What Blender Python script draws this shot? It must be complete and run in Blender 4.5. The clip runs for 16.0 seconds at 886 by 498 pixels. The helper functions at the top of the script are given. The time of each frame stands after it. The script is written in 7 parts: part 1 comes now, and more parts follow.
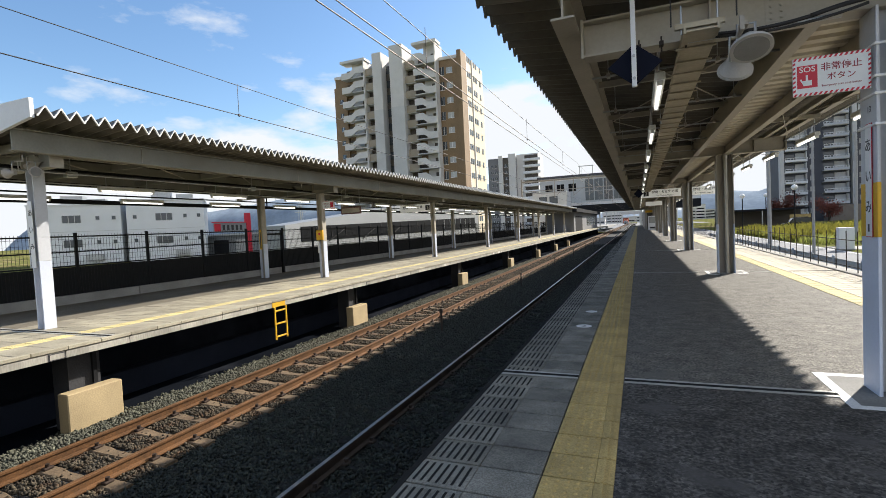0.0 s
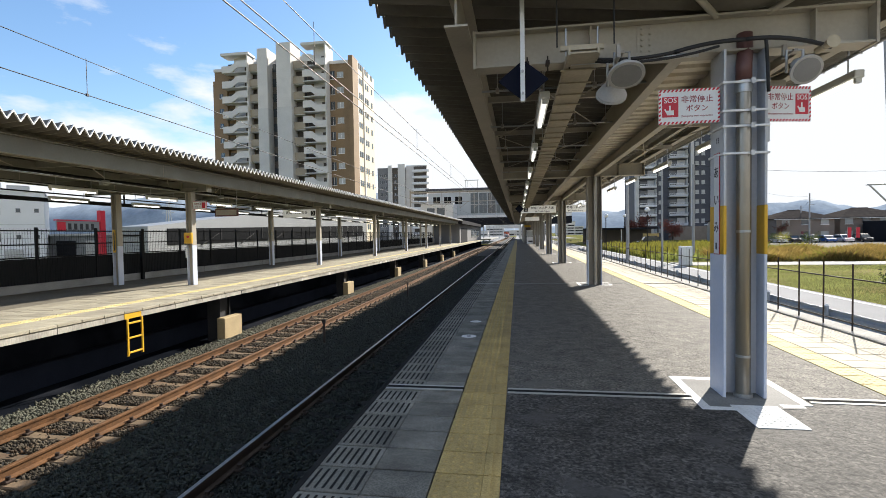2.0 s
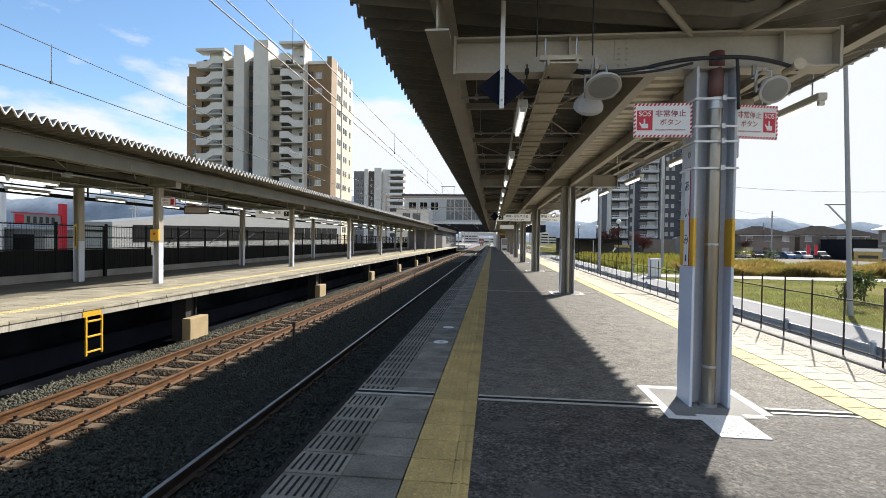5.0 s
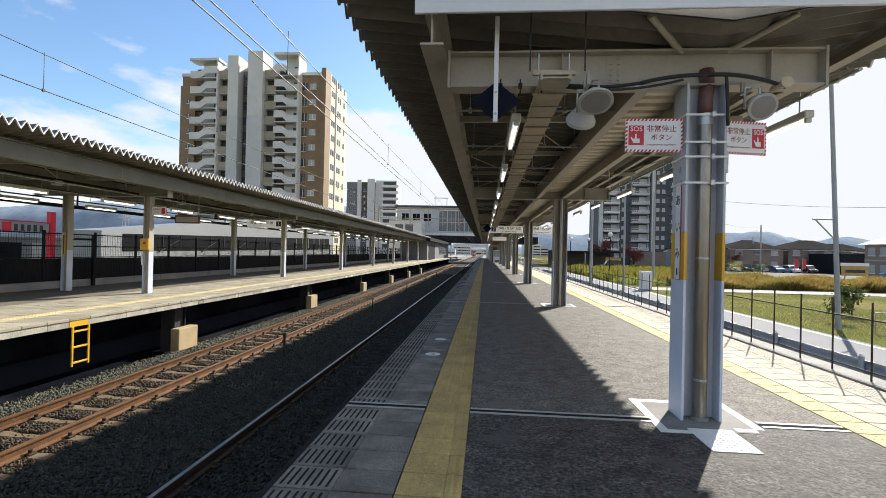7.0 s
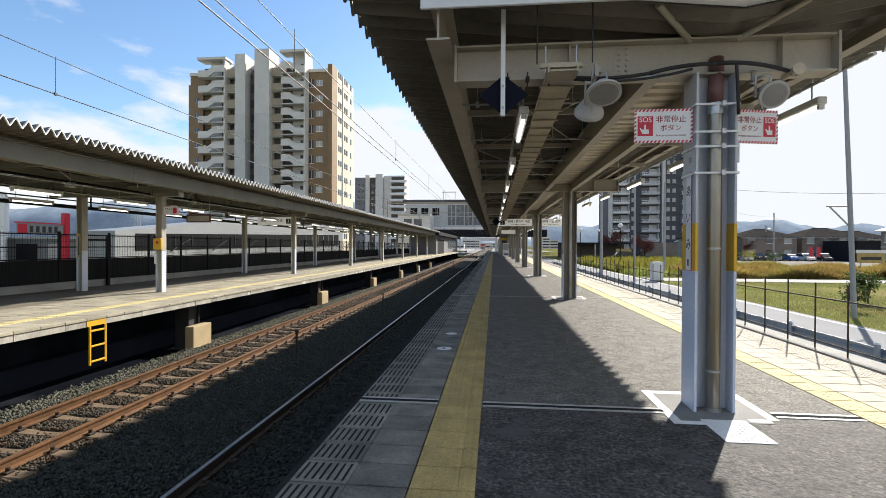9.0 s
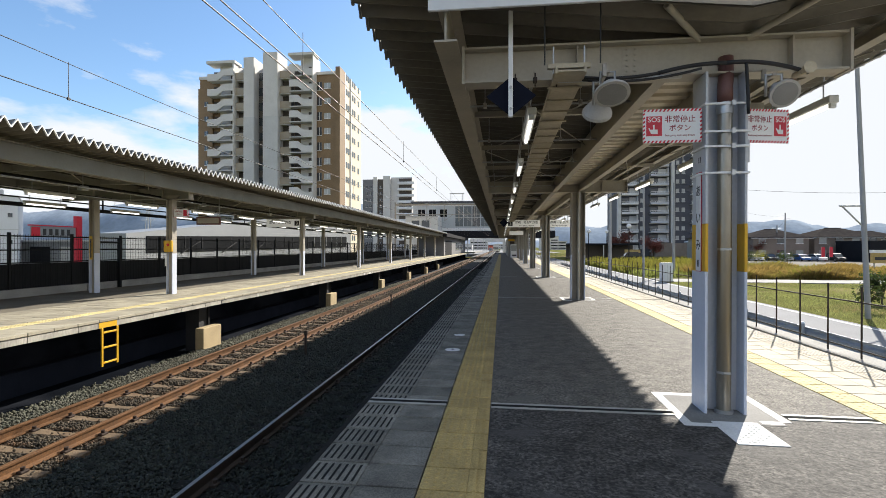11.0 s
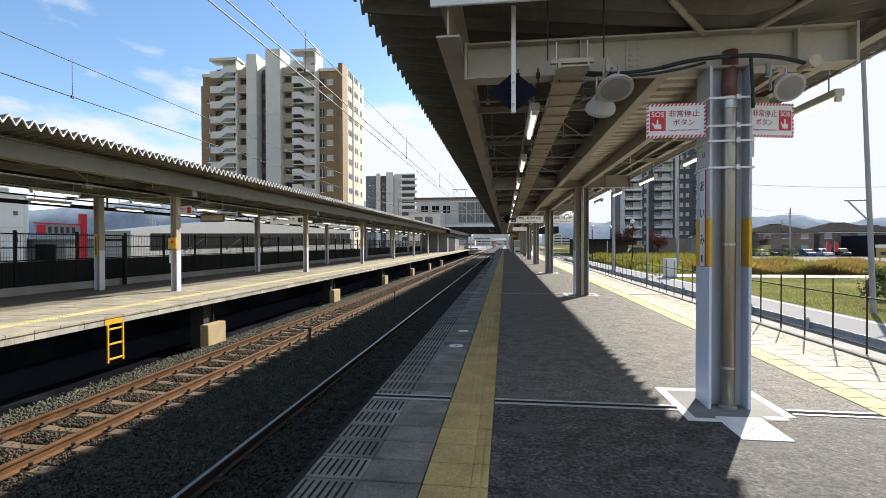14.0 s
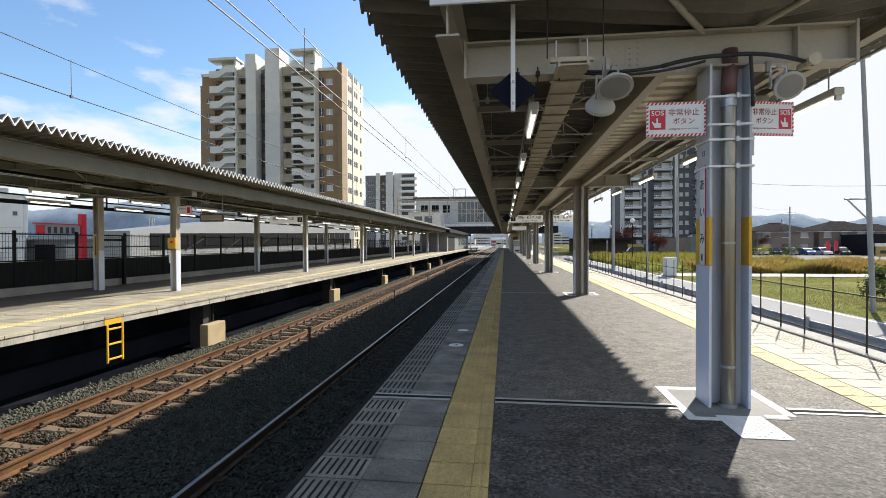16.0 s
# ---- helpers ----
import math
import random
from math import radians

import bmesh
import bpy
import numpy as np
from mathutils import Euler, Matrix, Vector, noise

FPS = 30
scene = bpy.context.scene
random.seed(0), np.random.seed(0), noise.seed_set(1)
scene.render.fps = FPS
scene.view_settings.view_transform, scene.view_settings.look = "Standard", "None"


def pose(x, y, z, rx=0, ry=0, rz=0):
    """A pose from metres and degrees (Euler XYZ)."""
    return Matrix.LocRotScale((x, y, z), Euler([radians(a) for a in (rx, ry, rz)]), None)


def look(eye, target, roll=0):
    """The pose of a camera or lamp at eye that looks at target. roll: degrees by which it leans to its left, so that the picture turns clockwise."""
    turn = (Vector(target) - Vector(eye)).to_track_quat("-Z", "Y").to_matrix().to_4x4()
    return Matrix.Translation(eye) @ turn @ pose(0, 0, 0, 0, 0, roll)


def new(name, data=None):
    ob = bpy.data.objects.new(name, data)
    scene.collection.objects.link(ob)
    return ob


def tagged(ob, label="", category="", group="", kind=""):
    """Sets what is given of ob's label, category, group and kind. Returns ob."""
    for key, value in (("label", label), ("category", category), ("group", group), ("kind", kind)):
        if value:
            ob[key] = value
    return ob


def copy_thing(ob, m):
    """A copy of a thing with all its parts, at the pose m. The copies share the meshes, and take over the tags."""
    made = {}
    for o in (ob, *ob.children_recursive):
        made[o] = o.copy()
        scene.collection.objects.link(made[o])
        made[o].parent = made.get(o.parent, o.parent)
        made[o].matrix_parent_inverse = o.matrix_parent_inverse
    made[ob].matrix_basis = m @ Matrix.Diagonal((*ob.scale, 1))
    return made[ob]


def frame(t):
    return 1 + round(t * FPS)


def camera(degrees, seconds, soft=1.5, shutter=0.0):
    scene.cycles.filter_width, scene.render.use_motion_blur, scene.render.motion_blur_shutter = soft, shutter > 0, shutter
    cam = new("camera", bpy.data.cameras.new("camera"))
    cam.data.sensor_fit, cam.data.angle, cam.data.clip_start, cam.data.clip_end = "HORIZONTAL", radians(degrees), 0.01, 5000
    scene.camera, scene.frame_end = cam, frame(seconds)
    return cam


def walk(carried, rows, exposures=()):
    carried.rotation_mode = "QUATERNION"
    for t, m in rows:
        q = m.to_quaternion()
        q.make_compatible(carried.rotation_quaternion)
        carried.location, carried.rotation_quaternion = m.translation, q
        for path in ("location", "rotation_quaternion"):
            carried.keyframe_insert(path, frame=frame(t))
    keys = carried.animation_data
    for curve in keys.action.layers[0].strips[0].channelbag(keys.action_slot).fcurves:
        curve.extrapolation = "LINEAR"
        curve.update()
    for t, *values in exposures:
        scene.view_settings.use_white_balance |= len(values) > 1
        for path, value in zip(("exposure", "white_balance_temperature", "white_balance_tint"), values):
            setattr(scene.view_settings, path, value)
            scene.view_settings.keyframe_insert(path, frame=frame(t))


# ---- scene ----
cam = camera(85.0, 16.0, soft=0.45)
PATH = [
    (0, (0.070, -0.204, 1.466), (-0.682, 1.647, 1.383), -2.8),
    (0.5, (-0.013, -0.071, 1.482), (-0.593, 1.84, 1.386), -4.5),
    (1, (0.025, -0.022, 1.458), (-0.39, 1.933, 1.378), -3.1),
    (1.5, (0.026, -0.014, 1.452), (-0.341, 1.951, 1.388), -1.8),
    (2, (0.017, -0.004, 1.45), (-0.289, 1.971, 1.39), -0.9),
    (2.5, (0.019, 0.019, 1.447), (-0.246, 2.001, 1.394), -0.4),
    (3, (0.026, 0.03, 1.437), (-0.214, 2.013, 1.348), 0.4),
    (3.5, (0.01, 0.011, 1.437), (-0.274, 1.988, 1.34), 0.1),
    (4, (0.018, 0.027, 1.437), (-0.241, 2.009, 1.359), 0.3),
    (6.5, (0.002, 0.027, 1.44), (-0.169, 2.02, 1.442), 1.3),
    (7, (0.008, 0.027, 1.442), (-0.164, 2.02, 1.453), 1.3),
    (7.5, (0.011, 0.027, 1.444), (-0.158, 2.02, 1.456), 1.0),
    (8, (0.006, 0.037, 1.445), (-0.161, 2.03, 1.456), 1.3),
    (8.5, (-0.001, 0.03, 1.445), (-0.163, 2.023, 1.463), 1.5),
    (9, (0.003, 0.01, 1.452), (-0.206, 1.999, 1.438), 0.3),
    (11.5, (-0.002, 0.003, 1.451), (-0.246, 1.988, 1.443), 0.2),
    (12, (-0.003, 0.005, 1.447), (-0.248, 1.99, 1.435), 0.3),
    (12.5, (0.002, 0.008, 1.449), (-0.235, 1.994, 1.429), 0.4),
    (13, (0.004, 0.006, 1.448), (-0.232, 1.993, 1.442), -0.1),
    (13.5, (0.002, -0.004, 1.448), (-0.246, 1.981, 1.429), -0.0),
    (14, (0.0, 0.0, 1.451), (-0.254, 1.983, 1.427), -0.1),
    (14.5, (0.0, 0.0, 1.45), (-0.251, 1.984, 1.424), -0.0),
    (15, (-0.003, 0.002, 1.45), (-0.253, 1.986, 1.428), -0.2),
    (15.5, (-0.002, 0.001, 1.449), (-0.257, 1.984, 1.421), -0.2),
    (16, (-0.001, 0.005, 1.448), (-0.254, 1.989, 1.422), -0.2),
]
walk(cam, [(t, look(eye, target, roll)) for t, eye, target, roll in PATH], exposures=[(0, 0.74, 6620, 10), (0.5, 0.88, 6620, 10), (2, 0.84, 6620, 10), (4, 0.80, 6620, 10), (7, 0.74, 6620, 10), (16, 0.76, 6620, 10)])

# ---- light: low autumn sun ahead to the right, blue sky with thin cloud ----
SUN_AZ, SUN_EL = radians(30), radians(31.4)
to_sun = Vector((math.sin(SUN_AZ) * math.cos(SUN_EL), math.cos(SUN_AZ) * math.cos(SUN_EL), math.sin(SUN_EL)))
sun = new("sun", bpy.data.lights.new("sun", "SUN"))
sun.data.energy, sun.data.angle, sun.data.color = 5.0, radians(0.55), (1.0, 0.95, 0.87)
sun.matrix_world = look(to_sun * 200, (0, 0, 0))

world = bpy.data.worlds.new("sky")
scene.world = world
world.use_nodes = True
wt = world.node_tree
wt.nodes.clear()
w_out = wt.nodes.new("ShaderNodeOutputWorld")
w_bg = wt.nodes.new("ShaderNodeBackground")
w_sky = wt.nodes.new("ShaderNodeTexSky")
w_sky.sky_type, w_sky.sun_disc = "NISHITA", False
w_sky.sun_elevation, w_sky.sun_rotation = SUN_EL, SUN_AZ
w_sky.air_density, w_sky.dust_density, w_sky.ozone_density = 1.0, 0.5, 2.2
w_co = wt.nodes.new("ShaderNodeTexCoord")
w_map = wt.nodes.new("ShaderNodeMapping")
w_map.inputs["Scale"].default_value = (1.0, 1.0, 2.6)
w_map.inputs["Location"].default_value = (0.35, 0.1, 0.0)
w_noise = wt.nodes.new("ShaderNodeTexNoise")
w_noise.inputs["Scale"].default_value = 2.6
w_noise.inputs["Detail"].default_value = 9.0
w_noise.inputs["Roughness"].default_value = 0.56
w_ramp = wt.nodes.new("ShaderNodeValToRGB")
w_ramp.color_ramp.elements[0].position, w_ramp.color_ramp.elements[1].position = 0.55, 0.65
w_mix = wt.nodes.new("ShaderNodeMix")
w_mix.data_type = "RGBA"
w_mix.inputs["B"].default_value = (7.6, 8.0, 8.5, 1)
wt.links.new(w_co.outputs["Generated"], w_map.inputs["Vector"])
wt.links.new(w_map.outputs["Vector"], w_noise.inputs["Vector"])
w_sep = wt.nodes.new("ShaderNodeSeparateXYZ")
w_low = wt.nodes.new("ShaderNodeMapRange")
w_low.inputs["From Min"].default_value, w_low.inputs["From Max"].default_value = 0.0, 0.42
w_low.inputs["To Min"].default_value, w_low.inputs["To Max"].default_value = 0.24, 0.0
w_add = wt.nodes.new("ShaderNodeMath")
w_add.operation = "ADD"
# thicker cloud bank on the sun's side
w_side = wt.nodes.new("ShaderNodeMapRange")
w_side.inputs["From Min"].default_value, w_side.inputs["From Max"].default_value = -0.34, -0.02
w_side.inputs["To Min"].default_value, w_side.inputs["To Max"].default_value = -0.02, 0.12
w_bank = wt.nodes.new("ShaderNodeMath")
w_bank.operation = "ADD"
wt.links.new(w_co.outputs["Generated"], w_sep.inputs["Vector"])
wt.links.new(w_sep.outputs["Z"], w_low.inputs["Value"])
wt.links.new(w_noise.outputs["Fac"], w_add.inputs[0])
wt.links.new(w_low.outputs["Result"], w_add.inputs[1])
wt.links.new(w_sep.outputs["X"], w_side.inputs["Value"])
wt.links.new(w_add.outputs["Value"], w_bank.inputs[0])
wt.links.new(w_side.outputs["Result"], w_bank.inputs[1])
wt.links.new(w_bank.outputs["Value"], w_ramp.inputs["Fac"])
wt.links.new(w_ramp.outputs["Color"], w_mix.inputs["Factor"])
w_hue = wt.nodes.new("ShaderNodeHueSaturation")
w_hue.inputs["Saturation"].default_value, w_hue.inputs["Value"].default_value = 1.12, 1.75
wt.links.new(w_sky.outputs["Color"], w_hue.inputs["Color"])
wt.links.new(w_hue.outputs["Color"], w_mix.inputs["A"])
wt.links.new(w_mix.outputs["Result"], w_bg.inputs["Color"])
w_bg.inputs["Strength"].default_value = 0.072
wt.links.new(w_bg.outputs["Background"], w_out.inputs["Surface"])


# ---- materials ----
def material(name, colour, rough=0.6, metal=0.0, dark=0.75, scale=6.0, fine=60.0, bump=0.15, stain=None, stain_at=0.62, vary=0.0, stretch=(1, 1, 1), spec=0.5, grain=0.35, cells=0.0, leafy=0.0, lumps=0.0):
    """Two scales of variation round a colour, a fine bump, optional stains and change from piece to piece."""
    m = bpy.data.materials.new(name)
    m.use_nodes = True
    nt = m.node_tree
    b = nt.nodes["Principled BSDF"]
    b.inputs["Roughness"].default_value, b.inputs["Metallic"].default_value = rough, metal
    b.inputs["Specular IOR Level"].default_value = spec
    co = nt.nodes.new("ShaderNodeTexCoord")
    geo = nt.nodes.new("ShaderNodeNewGeometry")
    mp = nt.nodes.new("ShaderNodeMapping")
    mp.inputs["Scale"].default_value = stretch
    nt.links.new(geo.outputs["Position"], mp.inputs["Vector"])

    def tex(s, detail):
        n = nt.nodes.new("ShaderNodeTexNoise")
        n.inputs["Scale"].default_value, n.inputs["Detail"].default_value = s, detail
        nt.links.new(mp.outputs["Vector"], n.inputs["Vector"])
        return n.outputs["Fac"]

    def mix(fac, a, c, lo=0.3, hi=0.7):
        r = nt.nodes.new("ShaderNodeMapRange")
        r.inputs["From Min"].default_value, r.inputs["From Max"].default_value = lo, hi
        nt.links.new(fac, r.inputs["Value"])
        x = nt.nodes.new("ShaderNodeMix")
        x.data_type = "RGBA"
        nt.links.new(r.outputs["Result"], x.inputs["Factor"])
        for key, v in (("A", a), ("B", c)):
            if isinstance(v, tuple):
                x.inputs[key].default_value = (*v, 1)
            else:
                nt.links.new(v, x.inputs[key])
        return x.outputs["Result"]

    low = tuple(c * dark for c in colour)
    coarse, small = tex(scale, 5), tex(fine, 3)
    out = mix(coarse, colour, low)
    speck = mix(small, (1.0, 1.0, 1.0), (dark, dark, dark), 0.4, 0.6)
    mul = nt.nodes.new("ShaderNodeMix")
    mul.data_type, mul.blend_type = "RGBA", "MULTIPLY"
    mul.inputs["Factor"].default_value = grain
    nt.links.new(out, mul.inputs["A"])
    nt.links.new(speck, mul.inputs["B"])
    out = mul.outputs["Result"]
    if cells:
        vor = nt.nodes.new("ShaderNodeTexVoronoi")
        vor.inputs["Scale"].default_value = cells
        nt.links.new(mp.outputs["Vector"], vor.inputs["Vector"])
        sp = nt.nodes.new("ShaderNodeSeparateColor")
        nt.links.new(vor.outputs["Color"], sp.inputs["Color"])
        chips = nt.nodes.new("ShaderNodeMapRange")
        chips.inputs["To Min"].default_value, chips.inputs["To Max"].default_value = 0.4, 1.55
        nt.links.new(sp.outputs["Red"], chips.inputs["Value"])
        tone = nt.nodes.new("ShaderNodeHueSaturation")
        nt.links.new(chips.outputs["Result"], tone.inputs["Value"])
        nt.links.new(out, tone.inputs["Color"])
        out = tone.outputs["Color"]
        small = sp.outputs["Green"]
    if stain:
        out = mix(tex(scale * 0.37, 6), out, stain, stain_at, stain_at + 0.12)
    if vary:
        info = nt.nodes.new("ShaderNodeObjectInfo")
        isl = nt.nodes.new("ShaderNodeNewGeometry")
        add = nt.nodes.new("ShaderNodeMath")
        add.operation = "ADD"
        nt.links.new(info.outputs["Random"], add.inputs[0])
        nt.links.new(isl.outputs["Random Per Island"], add.inputs[1])
        r = nt.nodes.new("ShaderNodeMapRange")
        r.inputs["From Max"].default_value = 2.0
        r.inputs["To Min"].default_value, r.inputs["To Max"].default_value = 1 - vary, 1 + vary
        nt.links.new(add.outputs["Value"], r.inputs["Value"])
        hsv = nt.nodes.new("ShaderNodeHueSaturation")
        nt.links.new(r.outputs["Result"], hsv.inputs["Value"])
        nt.links.new(out, hsv.inputs["Color"])
        out = hsv.outputs["Color"]
    nt.links.new(out, b.inputs["Base Color"])
    if bump:
        bp = nt.nodes.new("ShaderNodeBump")
        bp.inputs["Strength"].default_value, bp.inputs["Distance"].default_value = bump, 0.01
        nt.links.new(small, bp.inputs["Height"])
        if lumps:
            lp = nt.nodes.new("ShaderNodeBump")
            lp.inputs["Strength"].default_value, lp.inputs["Distance"].default_value = 0.5, 0.03
            nt.links.new(tex(lumps, 8), lp.inputs["Height"])
            nt.links.new(lp.outputs["Normal"], bp.inputs["Normal"])
        nt.links.new(bp.outputs["Normal"], b.inputs["Normal"])
    if leafy:
        tr = nt.nodes.new("ShaderNodeBsdfTranslucent")
        nt.links.new(out, tr.inputs["Color"])
        both = nt.nodes.new("ShaderNodeMixShader")
        both.inputs["Fac"].default_value = leafy
        nt.links.new(b.outputs["BSDF"], both.inputs[1])
        nt.links.new(tr.outputs["BSDF"], both.inputs[2])
        nt.links.new(both.outputs["Shader"], nt.nodes["Material Output"].inputs["Surface"])
    return m


def glow(name, colour, strength):
    m = bpy.data.materials.new(name)
    m.use_nodes = True
    b = m.node_tree.nodes["Principled BSDF"]
    b.inputs["Base Color"].default_value = (*colour, 1)
    b.inputs["Emission Color"].default_value = (*colour, 1)
    b.inputs["Emission Strength"].default_value = strength
    return m


M_ASPHALT = material("platform_asphalt", (0.20, 0.183, 0.154), 0.78, spec=0.28, dark=0.55, scale=4.5, fine=38, bump=0.7, grain=0.7, cells=75, lumps=9.0, stain=(0.135, 0.125, 0.108), stain_at=0.56)
M_ASPHALT_NEAR = material("coarse_dark_asphalt", (0.135, 0.124, 0.108), 0.78, spec=0.3, dark=0.35, scale=5.5, fine=32, bump=1.0, grain=0.9, cells=60, lumps=16.0, stain=(0.075, 0.07, 0.063), stain_at=0.55)
M_ROAD = material("road_asphalt", (0.20, 0.205, 0.215), 0.9, dark=0.85, scale=0.5, fine=90, bump=0.3)
M_CONC_TILE = material("edge_tile_concrete", (0.275, 0.262, 0.22), 0.85, spec=0.3, dark=0.5, scale=4, fine=110, bump=0.4, stain=(0.19, 0.184, 0.155), stain_at=0.57, vary=0.45, grain=0.8)
M_PAVER = material("pale_paver", (0.64, 0.57, 0.44), 0.85, dark=0.82, scale=2, fine=90, bump=0.3, vary=0.12, grain=0.75)
M_TACTILE = material("yellow_tactile", (0.53, 0.38, 0.138), 0.8, dark=0.7, scale=3, fine=90, bump=0.25, stain=(0.44, 0.33, 0.12), vary=0.16, grain=0.75)
M_TACTILE_PALE = material("faded_yellow_tactile", (0.70, 0.58, 0.27), 0.8, dark=0.8, scale=3, fine=90, bump=0.25, vary=0.14)
M_BALLAST_PALE = material("fresh_pale_ballast", (0.165, 0.163, 0.115), 0.92, dark=0.4, scale=9, fine=60, bump=0.6, vary=0.8, grain=0.75)
M_SLOT = material("black_grip_strip", (0.028, 0.028, 0.027), 0.95, fine=40, spec=0.05)
M_CONCRETE = material("weathered_concrete", (0.42, 0.41, 0.38), 0.88, dark=0.7, scale=1.6, fine=50, bump=0.4, stain=(0.22, 0.215, 0.2), grain=0.75)
# Concrete with the shade under the platforms mixed into its dark tone.
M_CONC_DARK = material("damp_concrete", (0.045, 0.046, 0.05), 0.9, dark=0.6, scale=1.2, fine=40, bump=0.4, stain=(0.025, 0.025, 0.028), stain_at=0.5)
# Near-black base colour paints the shade of the hollow under the far platform.
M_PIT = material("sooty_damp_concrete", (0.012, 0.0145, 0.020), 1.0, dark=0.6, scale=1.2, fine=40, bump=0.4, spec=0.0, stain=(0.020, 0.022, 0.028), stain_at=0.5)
M_STRIP = material("dull_steel_strip", (0.46, 0.45, 0.41), 0.6, 0.2, dark=0.7, scale=4, fine=50, bump=0.1, stain=(0.3, 0.29, 0.26), stain_at=0.58)
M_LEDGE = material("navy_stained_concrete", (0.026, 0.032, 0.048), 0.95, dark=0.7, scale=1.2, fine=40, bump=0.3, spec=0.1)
M_PAD = material("smooth_grey_pad", (0.24, 0.235, 0.22), 0.8, dark=0.7, scale=3, fine=60, bump=0.15, stain=(0.15, 0.145, 0.135), stain_at=0.55, grain=0.6)
M_SLAB = material("worn_paving_slab", (0.44, 0.395, 0.29), 0.88, dark=0.68, scale=2.2, fine=70, bump=0.35, stain=(0.27, 0.24, 0.18), stain_at=0.55, vary=0.3, grain=0.75)
M_FASCIA = material("whitewashed_platform_face", (0.44, 0.41, 0.345), 0.85, dark=0.6, scale=2.6, fine=40, bump=0.3, stain=(0.66, 0.65, 0.62), stain_at=0.6, vary=0.25, grain=0.5, stretch=(1, 1, 0.2))
# Near-track stone, its base colour darkened for the canopy's shadow.
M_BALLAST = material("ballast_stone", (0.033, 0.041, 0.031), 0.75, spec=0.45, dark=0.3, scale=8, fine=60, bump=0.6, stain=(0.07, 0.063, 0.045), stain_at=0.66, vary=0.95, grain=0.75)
M_BALLAST_TAN = material("rust_dusted_ballast", (0.14, 0.108, 0.066), 0.92, dark=0.35, scale=9, fine=60, bump=0.6, stain=(0.08, 0.044, 0.02), stain_at=0.54, vary=0.8, grain=0.75)
# Bed darkened along with the near-track stones for the shade.
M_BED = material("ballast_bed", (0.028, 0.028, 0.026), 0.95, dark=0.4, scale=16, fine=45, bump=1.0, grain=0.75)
M_RUST = material("rusty_rail", (0.185, 0.082, 0.025), 0.75, 0.15, dark=0.6, scale=5, fine=60, bump=0.3, grain=0.75)
M_RAILTOP = material("polished_rail_head", (0.36, 0.35, 0.34), 0.32, 1.0, dark=0.85, scale=3, fine=40, bump=0.03)
M_RAILDARK = material("brown_rail_web", (0.05, 0.036, 0.028), 0.75, 0.2, dark=0.65, scale=5, fine=60, bump=0.3)
M_CLIP = material("dark_rusty_clip", (0.045, 0.024, 0.014), 0.8, 0.2, dark=0.6, scale=20, fine=90, bump=0.4)
M_SLEEPER = material("rust_stained_sleeper", (0.195, 0.132, 0.075), 0.9, dark=0.6, scale=5, fine=50, bump=0.5, stain=(0.11, 0.062, 0.032), stain_at=0.57, vary=0.25, grain=0.75)
# Near-track sleepers, with the canopy's shade in their dark colour.
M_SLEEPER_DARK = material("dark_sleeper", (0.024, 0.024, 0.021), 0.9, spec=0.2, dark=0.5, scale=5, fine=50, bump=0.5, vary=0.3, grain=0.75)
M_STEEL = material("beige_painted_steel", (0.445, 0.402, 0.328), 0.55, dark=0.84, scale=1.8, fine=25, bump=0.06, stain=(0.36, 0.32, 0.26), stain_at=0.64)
# Same beige paint as M_STEEL, darkened for shade under the far roof.
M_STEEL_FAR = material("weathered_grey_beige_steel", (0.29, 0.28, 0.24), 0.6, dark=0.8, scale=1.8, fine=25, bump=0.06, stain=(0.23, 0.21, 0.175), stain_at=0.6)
M_COLUMN = material("pale_grey_painted_steel", (0.56, 0.57, 0.60), 0.42, dark=0.86, scale=1.6, fine=30, bump=0.05, stain=(0.42, 0.41, 0.40), stain_at=0.66)
M_COL_LOW = material("bluish_white_paint", (0.62, 0.66, 0.76), 0.38, dark=0.9, scale=2, fine=30, bump=0.05)
M_YELLOW = material("safety_yellow_paint", (0.75, 0.42, 0.02), 0.45, dark=0.85, scale=3, fine=40, bump=0.05)
M_DECK = material("galvanised_roof_deck", (0.19, 0.171, 0.138), 0.55, 0.35, dark=0.72, scale=1.4, fine=14, bump=0.1, stretch=(1, 3, 1), stain=(0.25, 0.23, 0.2), stain_at=0.6)
M_DECK_EDGE = material("pale_roof_edge_cap", (0.72, 0.72, 0.70), 0.45, dark=0.88, scale=2, fine=30, bump=0.05)
M_PANEL = material("white_end_panel", (0.74, 0.75, 0.76), 0.5, dark=0.92, scale=1.2, fine=20, bump=0.04, stain=(0.6, 0.6, 0.6), stain_at=0.64)
M_GALV = material("galvanised_steel", (0.50, 0.51, 0.52), 0.38, 0.8, dark=0.82, scale=4, fine=30, bump=0.08)
M_PIPE = material("stainless_downpipe", (0.42, 0.395, 0.35), 0.34, 0.85, dark=0.62, scale=3, fine=20, bump=0.03, stretch=(1, 1, 0.3), stain=(0.24, 0.195, 0.135), stain_at=0.56)
M_PIPE_RED = material("maroon_gutter_pipe", (0.16, 0.07, 0.06), 0.5, dark=0.8)
M_BLACK = material("black_powder_coat", (0.010, 0.0108, 0.0125), 0.6, dark=0.8, fine=30, bump=0.05, spec=0.2)
M_CABLE = material("black_cable", (0.018, 0.018, 0.02), 0.6, dark=0.8)
